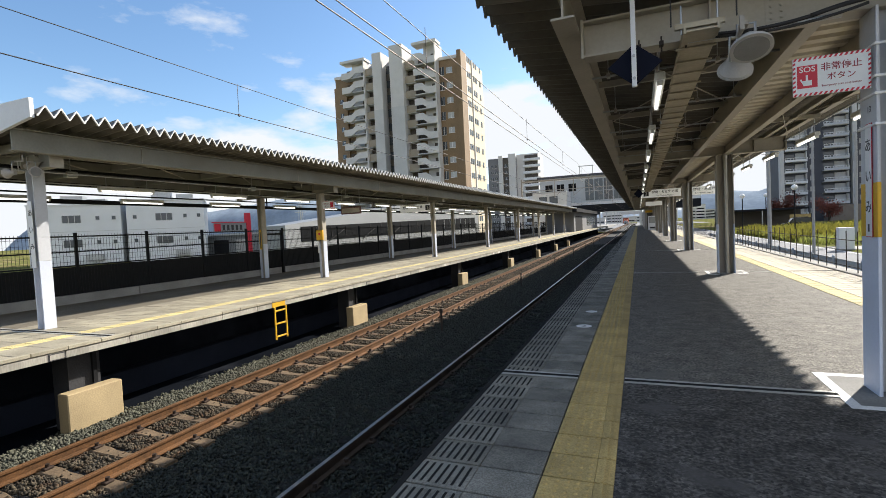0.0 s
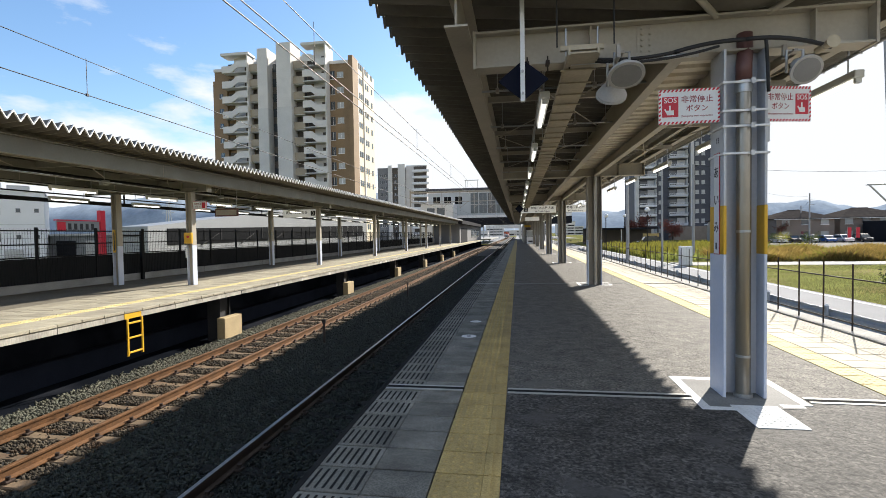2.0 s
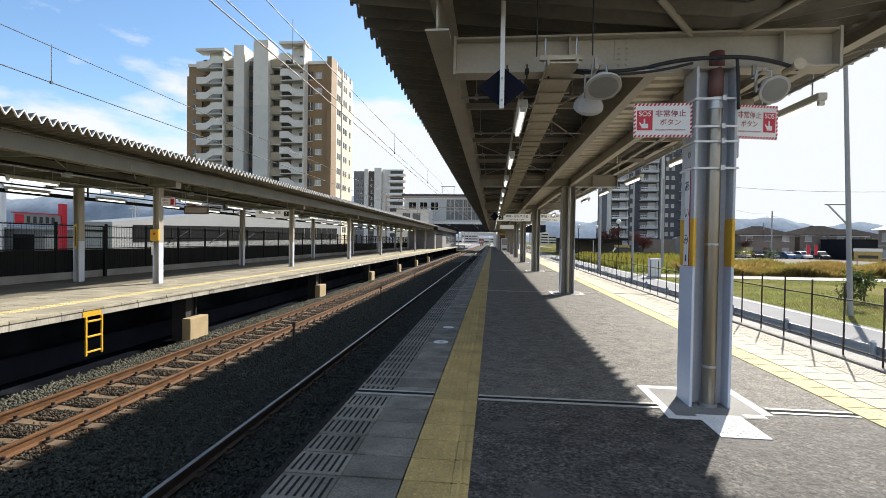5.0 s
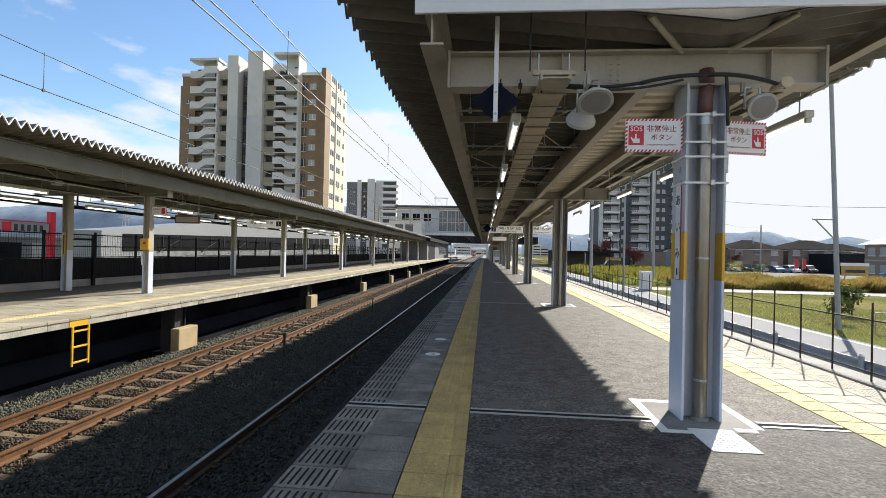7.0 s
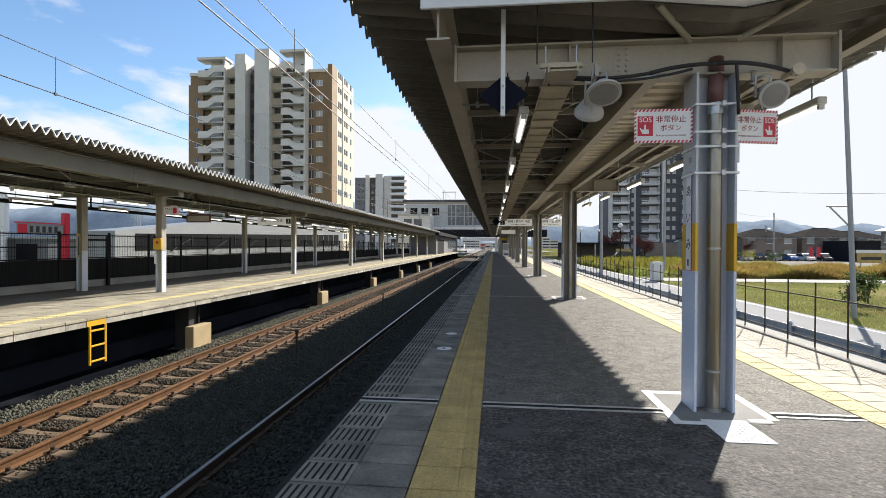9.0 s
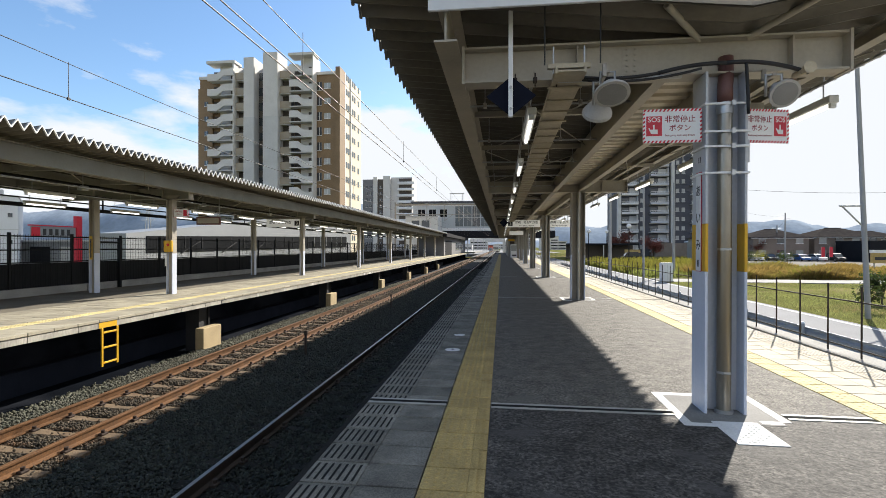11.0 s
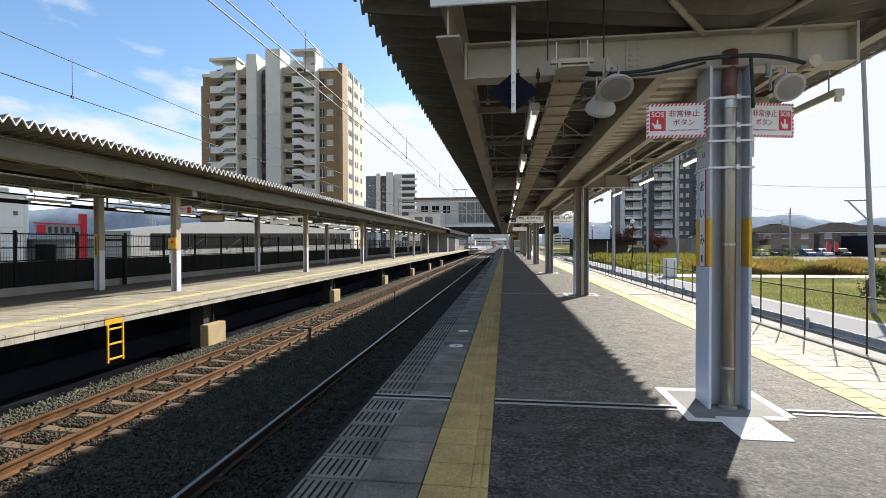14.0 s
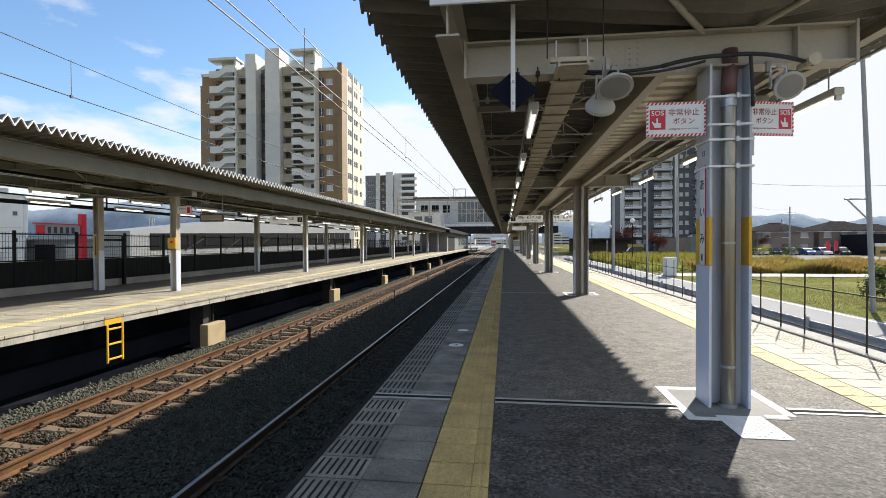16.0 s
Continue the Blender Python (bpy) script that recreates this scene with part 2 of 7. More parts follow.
# Paler than the tray to paint in sunlight reflected off the platform.
M_TROUGH = material("pale_folded_sheet", (0.68, 0.62, 0.50), 0.5, 0.15, dark=0.7, scale=2, fine=20, bump=0.06, stain=(0.45, 0.37, 0.26), stain_at=0.58)
M_TRAY = material("weathered_cable_tray", (0.50, 0.43, 0.31), 0.6, 0.2, dark=0.75, scale=3, fine=25, bump=0.1)
M_LAMP_BODY = material("white_lamp_body", (0.72, 0.72, 0.70), 0.4, dark=0.9)
M_TUBE = glow("lit_fluorescent_tube", (1.0, 0.98, 0.92), 1.1)
M_WHITE = material("white_enamel", (0.80, 0.80, 0.80), 0.4, dark=0.93, scale=3, fine=40, bump=0.03)
M_RED = material("sign_red", (0.60, 0.02, 0.045), 0.45, dark=0.9, scale=3, fine=40, bump=0.03)
M_INK = material("sign_ink", (0.03, 0.03, 0.035), 0.5, dark=0.9, bump=0)
M_INK_RED = material("dark_red_ink", (0.28, 0.015, 0.03), 0.5, dark=0.9, bump=0)
M_NAVY = material("dark_navy_board", (0.010, 0.012, 0.024), 0.8, dark=0.85, spec=0.1)
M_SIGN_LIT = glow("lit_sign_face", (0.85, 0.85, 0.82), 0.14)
M_WORKSHOP = material("white_workshop_wall", (0.78, 0.79, 0.80), 0.6, dark=0.93, scale=0.5, fine=8, bump=0.06)
M_TAN = material("tan_concrete_footing", (0.50, 0.38, 0.21), 0.85, dark=0.78, scale=2, fine=50, bump=0.3, stain=(0.34, 0.25, 0.14), stain_at=0.6, grain=0.75)
M_PAINT_WHITE = material("worn_white_paint", (0.78, 0.78, 0.76), 0.7, dark=0.85, scale=6, fine=70, bump=0.2, stain=(0.5, 0.5, 0.49), stain_at=0.63, grain=0.75)
M_SPEAKER = material("grey_horn_speaker", (0.47, 0.45, 0.43), 0.5, dark=0.85)
M_SPEAKER_IN = material("speaker_grille", (0.27, 0.265, 0.26), 0.6, dark=0.8, fine=160, bump=0.3)
M_COPPER = material("grooved_contact_wire", (0.13, 0.105, 0.085), 0.5, 0.6)
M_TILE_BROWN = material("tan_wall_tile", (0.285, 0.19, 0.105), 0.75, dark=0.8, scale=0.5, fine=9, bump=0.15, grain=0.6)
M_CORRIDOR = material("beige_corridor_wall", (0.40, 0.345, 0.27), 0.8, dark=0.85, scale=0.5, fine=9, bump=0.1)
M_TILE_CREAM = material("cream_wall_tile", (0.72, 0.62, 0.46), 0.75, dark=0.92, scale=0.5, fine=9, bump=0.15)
M_WALL_WHITE = material("off_white_render", (0.66, 0.64, 0.61), 0.8, dark=0.9, scale=0.4, fine=6, bump=0.1, stain=(0.5, 0.49, 0.47), stain_at=0.62)
M_WALL_GREY = material("grey_render", (0.58, 0.575, 0.56), 0.8, dark=0.88, scale=0.4, fine=6, bump=0.1)
# Dark colour that stands in for shade inside openings, corridors and recesses.
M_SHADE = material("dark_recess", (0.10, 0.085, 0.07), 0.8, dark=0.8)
M_WALL_SLATE = material("mid_grey_tile", (0.20, 0.20, 0.21), 0.75, dark=0.85, scale=0.4, fine=6, bump=0.1)
M_WALL_NAVY = material("dark_slate_tile", (0.075, 0.08, 0.10), 0.7, dark=0.85, scale=0.4, fine=6, bump=0.1)
M_BALCONY = material("pale_balcony_panel", (0.50, 0.52, 0.56), 0.5, dark=0.9)
M_GLASS = material("window_glass", (0.045, 0.055, 0.065), 0.08, 0.0, dark=0.9, scale=0.8, bump=0, spec=0.8)
M_GLASS_PALE = material("curtained_window", (0.42, 0.43, 0.42), 0.15, dark=0.85, scale=0.9, bump=0, spec=0.8)
M_FAR_ASPHALT = material("sunny_pale_asphalt", (0.24, 0.213, 0.165), 0.95, spec=0.15, dark=0.7, scale=1.0, fine=40, bump=0.5, grain=0.75)
# Window panes, and in the hall the shade of the open deck.
M_BLACK_INFILL = material("black_ribbon_glass", (0.010, 0.011, 0.013), 0.6, dark=0.8, bump=0, spec=0.05)
# On the columns behind the first, its darkness paints the canopy's shade.
M_COL_WARM = material("warm_grey_painted_steel", (0.36, 0.33, 0.285), 0.5, dark=0.85, scale=1.6, fine=30, bump=0.05)
M_CLAD = material("white_metal_cladding", (0.265, 0.275, 0.285), 0.45, dark=0.9, scale=0.5, fine=8, bump=0.06)
M_FACADE = material("blue_grey_facade_glass", (0.13, 0.16, 0.18), 0.25, dark=0.75, scale=0.5, bump=0, spec=0.6)
M_BRIDGE = material("pale_blue_grey_cladding", (0.50, 0.54, 0.57), 0.5, dark=0.92, scale=0.4, fine=6, bump=0.06)
M_GRASS = material("grass_ground", (0.20, 0.205, 0.072), 1.0, spec=0.0, dark=0.6, scale=0.35, fine=12, bump=0.5, stain=(0.27, 0.22, 0.115), stain_at=0.53, grain=0.75)
M_BLADE = material("green_yellow_blades", (0.30, 0.33, 0.085), 0.8, dark=0.8, scale=0.6, fine=5, bump=0, vary=0.3, leafy=0.45)
M_LAWN = material("lawn_blades", (0.45, 0.47, 0.16), 0.85, dark=0.6, scale=0.5, fine=5, bump=0, stain=(0.38, 0.31, 0.15), stain_at=0.56, vary=0.35, leafy=0.4)
M_STRAW = material("golden_dry_grass", (0.47, 0.33, 0.10), 0.85, dark=0.55, scale=0.35, fine=5, bump=0, stain=(0.27, 0.23, 0.065), stain_at=0.53, vary=0.6, leafy=0.45)
M_WEED = material("goldenrod_weeds", (0.30, 0.28, 0.05), 0.85, dark=0.65, scale=0.6, fine=5, bump=0, vary=0.5, leafy=0.45)
M_LEAF = material("shrub_leaf", (0.07, 0.10, 0.025), 0.7, dark=0.6, scale=2, fine=8, bump=0, vary=0.5, leafy=0.45)
M_LEAF_RED = material("autumn_leaf", (0.22, 0.07, 0.05), 0.75, dark=0.6, scale=2, fine=8, bump=0, vary=0.5, leafy=0.45)
M_BARK = material("bark", (0.10, 0.075, 0.055), 0.9, dark=0.6)
M_PATH = material("pale_concrete_path", (0.335, 0.32, 0.29), 0.9, dark=0.8, scale=0.5, fine=20, bump=0.2, stain=(0.25, 0.235, 0.205), stain_at=0.57)
M_GRAVEL = material("dusty_gravel", (0.25, 0.23, 0.195), 0.95, dark=0.7, scale=0.4, fine=14, bump=0.4, spec=0.1)
M_GUARD = material("blue_grey_guard_rail", (0.36, 0.42, 0.50), 0.45, 0.3, dark=0.85)
M_POLE = material("concrete_pole", (0.36, 0.36, 0.36), 0.8, dark=0.85, scale=2, fine=30, bump=0.15)
M_ROOF_TILE = material("grey_brown_roof_tile", (0.085, 0.075, 0.068), 1.0, spec=0.0, dark=0.7, scale=1, fine=8, bump=0.4)
M_HOUSE = material("brown_siding", (0.25, 0.205, 0.17), 0.85, dark=0.82, scale=0.6, fine=10, bump=0.2)
M_HOUSE_PALE = material("pale_siding", (0.36, 0.335, 0.30), 0.85, dark=0.85, scale=0.6, fine=10, bump=0.2)
M_SHOP_DARK = material("black_shop_cladding", (0.022, 0.023, 0.027), 0.8, spec=0.1, dark=0.8, scale=0.6, fine=8)
# Pale blue base colour carries the haze in front of the hills.
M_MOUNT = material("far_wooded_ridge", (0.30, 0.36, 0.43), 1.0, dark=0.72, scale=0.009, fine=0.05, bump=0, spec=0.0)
M_TYRE = material("tyre_rubber", (0.02, 0.02, 0.02), 0.8)
M_CARS = [material("car_paint_" + n, c, 0.25, 0.1, dark=0.95, bump=0) for n, c in (
    ("white", (0.75, 0.75, 0.75)), ("silver", (0.42, 0.43, 0.45)), ("black", (0.02, 0.02, 0.022)), ("blue", (0.04, 0.13, 0.36)), ("wine", (0.12, 0.03, 0.05)))]
M_LOCO_RED = material("vermilion_paint", (0.60, 0.10, 0.03), 0.4, dark=0.88, bump=0.05)
M_LOCO_GREY = material("loco_grey_paint", (0.22, 0.23, 0.26), 0.45, dark=0.85, bump=0.05)


# ---- building helpers ----
class Shape:
    """Collects solid pieces of one mesh."""

    def __init__(self):
        self.v, self.f, self.m, self.s = [], [], [], []

    def add(self, verts, faces, mat=0, smooth=False):
        n = len(self.v)
        self.v += [tuple(v) for v in verts]
        for f in faces:
            self.f.append(tuple(n + i for i in f))
            self.m.append(mat)
            self.s.append(smooth)
        return self

    def box(self, x0, y0, z0, x1, y1, z1, c=0.0, mat=0):
        x0, x1, y0, y1, z0, z1 = min(x0, x1), max(x0, x1), min(y0, y1), max(y0, y1), min(z0, z1), max(z0, z1)
        if c <= 0:
            v = [(x, y, z) for x in (x0, x1) for y in (y0, y1) for z in (z0, z1)]
            return self.add(v, [(0, 1, 3, 2), (4, 6, 7, 5), (0, 4, 5, 1), (2, 3, 7, 6), (0, 2, 6, 4), (1, 5, 7, 3)], mat)
        c = min(c, (x1 - x0) / 2.5, (y1 - y0) / 2.5, (z1 - z0) / 2.5)
        v, idx = [], {}
        for ix, x in enumerate((x0, x1)):
            for iy, y in enumerate((y0, y1)):
                for iz, z in enumerate((z0, z1)):
                    sx, sy, sz = 1 - 2 * ix, 1 - 2 * iy, 1 - 2 * iz
                    for a, p in enumerate(((x, y + sy * c, z + sz * c), (x + sx * c, y, z + sz * c), (x + sx * c, y + sy * c, z))):
                        idx[ix, iy, iz, a] = len(v)
                        v.append(p)
        faces = []
        for k in (0, 1):
            faces += [[idx[k, 0, 0, 0], idx[k, 0, 1, 0], idx[k, 1, 1, 0], idx[k, 1, 0, 0]][::1 if k == 0 else -1],
                      [idx[0, k, 0, 1], idx[1, k, 0, 1], idx[1, k, 1, 1], idx[0, k, 1, 1]][::1 if k == 0 else -1],
                      [idx[0, 0, k, 2], idx[0, 1, k, 2], idx[1, 1, k, 2], idx[1, 0, k, 2]][::1 if k == 0 else -1]]
        for i in (0, 1):
            for j in (0, 1):
                faces += [[idx[i, j, 0, 0], idx[i, j, 0, 1], idx[i, j, 1, 1], idx[i, j, 1, 0]],
                          [idx[i, 0, j, 0], idx[i, 0, j, 2], idx[i, 1, j, 2], idx[i, 1, j, 0]],
                          [idx[0, i, j, 1], idx[0, i, j, 2], idx[1, i, j, 2], idx[1, i, j, 1]]]
                faces += [[idx[i, j, k, 0], idx[i, j, k, 1], idx[i, j, k, 2]] for k in (0, 1)]
        return self.add(v, faces, mat)

    def tube(self, p, q, r, n=10, r2=None, mat=0, caps=True):
        p, q = Vector(p), Vector(q)
        r2 = r if r2 is None else r2
        d = (q - p).normalized()
        a = d.orthogonal().normalized()
        b = d.cross(a)
        v = []
        for o, rad in ((p, r), (q, r2)):
            v += [o + (a * math.cos(t) + b * math.sin(t)) * rad for t in (2 * math.pi * i / n for i in range(n))]
        self.add(v, [(i, (i + 1) % n, n + (i + 1) % n, n + i) for i in range(n)], mat, True)
        if caps:
            self.add(v, [tuple(range(n))[::-1], tuple(range(n, 2 * n))], mat)
        return self

    def path(self, pts, r, n=6, mat=0):
        return self.sweep(pts, [r] * len(pts), n, mat)

    def sweep(self, pts, radii, n=12, mat=0):
        """One closed skin of rings along a line of points."""
        pts = [Vector(p) for p in pts]
        v, a = [], None
        for i, (p, r) in enumerate(zip(pts, radii)):
            d = (pts[min(i + 1, len(pts) - 1)] - pts[max(i - 1, 0)]).normalized()
            a = d.orthogonal().normalized() if a is None else (a - d * a.dot(d)).normalized()
            b = d.cross(a)
            v += [p + (a * math.cos(t) + b * math.sin(t)) * r for t in (2 * math.pi * k / n for k in range(n))]
        m = len(pts)
        f = [(j * n + k, j * n + (k + 1) % n, (j + 1) * n + (k + 1) % n, (j + 1) * n + k) for j in range(m - 1) for k in range(n)]
        start = len(self.v)
        self.add(v, f, mat, True)
        for ring in (tuple(range(n))[::-1], tuple(range((m - 1) * n, m * n))):
            self.f.append(tuple(start + q for q in ring))
            self.m.append(mat)
            self.s.append(False)
        return self

    def prism(self, poly, axis, a, b, mat=0):
        """A polygon in the plane across an axis, pushed from a to b. poly: (x, z) for axis y, (y, z) for x, (x, y) for z."""
        put = {"x": lambda p, k: (k, p[0], p[1]), "y": lambda p, k: (p[0], k, p[1]), "z": lambda p, k: (p[0], p[1], k)}[axis]
        n = len(poly)
        v = [put(p, a) for p in poly] + [put(p, b) for p in poly]
        return self.add(v, [tuple(range(n))[::-1], tuple(range(n, 2 * n))] + [(i, (i + 1) % n, n + (i + 1) % n, n + i) for i in range(n)], mat)

    def mesh(self, name, mats):
        me = bpy.data.meshes.new(name)
        me.from_pydata(self.v, [], self.f)
        for m in mats if isinstance(mats, (list, tuple)) else [mats]:
            me.materials.append(m)
        me.polygons.foreach_set("material_index", self.m)
        me.polygons.foreach_set("use_smooth", self.s)
        bm = bmesh.new()
        bm.from_mesh(me)
        if len(bm.faces) < 60000:
            bmesh.ops.recalc_face_normals(bm, faces=bm.faces)
        bm.to_mesh(me)
        bm.free()
        me.update()
        return me


def solid(name, shape, mats, label="", category="", group="", kind="", at=(0, 0, 0)):
    ob = new(name, shape.mesh(name, mats))
    ob.location = at
    return tagged(ob, label, category, group, kind)


def thing(name, label, category, group="", at=(0, 0, 0), turn=0):
    ob = new(name)
    ob.empty_display_size = 0.2
    ob.matrix_basis = pose(*at, 0, 0, turn)
    return tagged(ob, label, category, group)


def part(name, shape, mats, parent, label="", at=(0, 0, 0)):
    ob = new(name, shape.mesh(name, mats))
    ob.parent = parent
    ob.location = at
    return tagged(ob, label)


def piece(name, me, parent, at, turn=0.0):
    ob = new(name, me)
    ob.parent = parent
    ob.matrix_basis = pose(*at, 0, 0, turn)
    return ob


def raw_mesh(name, verts, faces, mat):
    """A large mesh from arrays of vertices and equal-sided faces."""
    me = bpy.data.meshes.new(name)
    k = faces.shape[1]
    me.vertices.add(len(verts))
    me.vertices.foreach_set("co", np.ascontiguousarray(verts, dtype=np.float32).ravel())
    me.loops.add(faces.size)
    me.loops.foreach_set("vertex_index", np.ascontiguousarray(faces, dtype=np.int32).ravel())
    me.polygons.add(len(faces))
    me.polygons.foreach_set("loop_start", np.arange(0, faces.size, k, dtype=np.int32))
    me.materials.append(mat)
    me.update(calc_edges=True)
    me.validate()
    return me


# ---- plan ----
GROUND = -1.42            # level of the land
RAIL = -1.15              # rail head
EDGE_R, EDGE_L = -1.24, -7.85
TRACK_R, TRACK_L = -2.80, -6.42
GAUGE = 1.067
COL_X = 1.955             # column line of the near platform
COLS_R = [4.61] + [13.9 + 9.9 * i for i in range(8)]
COL_NEAR_X = 1.935         # the nearest column stands a little off that line
COLS_RX = [COL_NEAR_X] + [2.11] * 8
COLS_L = [5.2] + [13.65 + 9.75 * i for i in range(7)]
END = 128.0               # where both platforms pass under the bridge

# ---- ground ----
g = Shape()
g.add([(-4000, -4000, GROUND - 0.05), (4000, -4000, GROUND - 0.05), (4000, 4000, GROUND - 0.05), (-4000, 4000, GROUND - 0.05)], [(0, 1, 2, 3)])
solid("ground", g, M_GRASS, "flat land of grass and dry earth round the station", "ground", kind="structure")
g = Shape().box(-7.7, -25, GROUND - 0.04, -1.2, 420, RAIL - 0.19)
g.prism([(-7.7, GROUND - 0.045), (-8.1, GROUND - 0.045), (-8.1, GROUND - 0.01), (-7.7, RAIL - 0.2)], "y", -25, 420)
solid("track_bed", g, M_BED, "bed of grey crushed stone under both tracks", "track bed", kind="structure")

# ---- near platform: slab, asphalt, paving ----
# Slab side and piers use the concrete toned dark for shade.
g = Shape()
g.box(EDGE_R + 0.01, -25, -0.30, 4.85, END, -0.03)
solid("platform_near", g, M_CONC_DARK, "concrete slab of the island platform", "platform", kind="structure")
g = Shape().box(EDGE_R - 0.045, -25, -0.14, EDGE_R, END, 0.003, 0.004)
solid("platform_nosing", g, M_SLOT, "black rubber nosing along the platform edge", "platform edge", kind="structure")
g = Shape()
g.box(-0.098, 4.45, -0.03, 3.128, END, 0.0)
solid("platform_asphalt", g, M_ASPHALT, "worn grey asphalt walking surface of the platform", "platform surface", kind="structure")
g = Shape().box(-0.098, -25, -0.03, 3.128, 4.448, 0.0)
solid("platform_asphalt_new", g, M_ASPHALT_NEAR, "coarse dark asphalt before the expansion joint", "platform surface", kind="structure")
g = Shape()
for i in range(9):
    y = COLS_R[i] + 4.5
    g.box(4.3, y - 0.2, GROUND - 0.05, 4.7, y + 0.2, -0.3)
    g.box(-0.6, y - 0.2, GROUND - 0.05, -0.2, y + 0.2, -0.3)
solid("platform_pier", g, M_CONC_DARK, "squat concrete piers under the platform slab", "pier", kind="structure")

# ---- far platform ----
g = Shape()
g.box(-14.3, -25, -0.165, EDGE_L - 0.052, END, -0.012)
far_platform = solid("platform_far", g, M_FAR_ASPHALT, "grey asphalt platform across the tracks", "platform", kind="structure")
g = Shape()
lip = Shape()
y = -25.0
while y < END:
    lip.box(EDGE_L - 0.05, y + 0.004, -0.052, EDGE_L + 0.02, min(y + 0.476, END), 0.003, 0.006)
    y += 0.48
solid("platform_far_lip", lip, M_SLAB, "row of worn coping slabs along the far platform edge", "platform edge", kind="structure")
y = -25.0
while y < END:
    g.box(EDGE_L - 0.05, y + 0.004, -0.172, EDGE_L + random.uniform(-0.003, 0.003), min(y + 0.971, END), -0.060, 0.003)
    y += 0.975
solid("platform_far_face", g, M_FASCIA, "whitewashed concrete edge beams of the far platform, streaked", "platform edge", kind="structure")
g = Shape()
g.box(EDGE_L - 0.75, 60, -0.012, EDGE_L - 0.03, END, 0.0)
solid("platform_far_edge_paving", g, M_SLAB, "pale paving along the far platform edge", "paving", kind="structure")
# Floor and wall of the hollow, with its shade in their colour.
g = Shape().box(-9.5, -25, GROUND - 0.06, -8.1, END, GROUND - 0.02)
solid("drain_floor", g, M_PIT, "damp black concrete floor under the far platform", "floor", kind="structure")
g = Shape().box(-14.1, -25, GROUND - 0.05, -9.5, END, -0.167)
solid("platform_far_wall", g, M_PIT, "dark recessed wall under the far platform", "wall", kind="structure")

# ---- rails and sleepers ----


def rail_profile(x):
    return [(x - 0.06, RAIL - 0.15), (x + 0.06, RAIL - 0.15), (x + 0.06, RAIL - 0.135), (x + 0.012, RAIL - 0.115), (x + 0.012, RAIL - 0.04),
            (x + 0.032, RAIL - 0.03), (x + 0.032, RAIL - 0.004), (x + 0.026, RAIL), (x - 0.026, RAIL), (x - 0.032, RAIL - 0.004), (x - 0.032, RAIL - 0.03),
            (x - 0.012, RAIL - 0.04), (x - 0.012, RAIL - 0.115), (x - 0.06, RAIL - 0.135)]


for name, centre, web, head in (("track_right", TRACK_R, M_RAILDARK, M_RAILTOP), ("track_left", TRACK_L, M_RUST, M_RUST)):
    track = thing(name, "polished rails on sleepers toned dark for canopy shade, in ballast" if centre == TRACK_R else "rusty brown rails on rust-stained sleepers in ballast", "railway track", at=(centre, 0, 0))
    track["kind"] = "structure"
    for side in (-1, 1):
        x = side * (GAUGE / 2 + 0.032)
        rail = part("rail", Shape().prism(rail_profile(x), "y", -25, 420), web, track)
        if centre == TRACK_R:
            part("rail_head", Shape().box(x - 0.027, -25, RAIL - 0.008, x + 0.027, 420, RAIL + 0.0015, 0.003), head, rail, "shiny worn running surface")
    slp = Shape()
    # wide and high under the rails, narrow and low in the middle
    ring = ((-0.95, 0.1, 0.0), (-0.34, 0.1, 0.0), (-0.16, 0.078, -0.016), (0.16, 0.078, -0.016), (0.34, 0.1, 0.0), (0.95, 0.1, 0.0))
    rows = [[(x, -w - 0.02, RAIL - 0.30), (x, -w, RAIL - 0.16 + d), (x, -w + 0.015, RAIL - 0.148 + d), (x, w - 0.015, RAIL - 0.148 + d), (x, w, RAIL - 0.16 + d), (x, w + 0.02, RAIL - 0.30)] for x, w, d in ring]
    faces = [tuple(range(6)), tuple(range(30, 36))[::-1]]
    for q in range(5):
        faces += [(q * 6 + e, q * 6 + (e + 1) % 6, q * 6 + 6 + (e + 1) % 6, q * 6 + 6 + e) for e in range(6)]
    slp.add([v for row in rows for v in row], faces)
    for side in (-1, 1):
        for k in (-1, 1):
            x = side * (GAUGE / 2 + 0.032) + k * 0.095
            slp.box(x - 0.04, -0.06, RAIL - 0.15, x + 0.04, 0.06, RAIL - 0.115, 0.01, mat=1)
            slp.tube((x, 0, RAIL - 0.12), (x, 0, RAIL - 0.075), 0.026, 8, mat=1)
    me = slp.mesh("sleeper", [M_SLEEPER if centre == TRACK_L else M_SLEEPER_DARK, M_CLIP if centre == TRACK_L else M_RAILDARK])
    for i in range(150):
        piece("sleeper", me, track, (random.uniform(-0.015, 0.015), -2 + 0.6 * i, random.uniform(-0.006, 0.0)), random.uniform(-0.4, 0.4))
    rest = Shape()
    for i in range(150, 560):
        rest.box(-1.0, -2 + 0.6 * i - 0.11, RAIL - 0.29, 1.0, -2 + 0.6 * i + 0.11, RAIL - 0.155)
    tagged(part("sleepers_far", rest, M_SLEEPER if centre == TRACK_L else M_SLEEPER_DARK, track), kind="stuff")


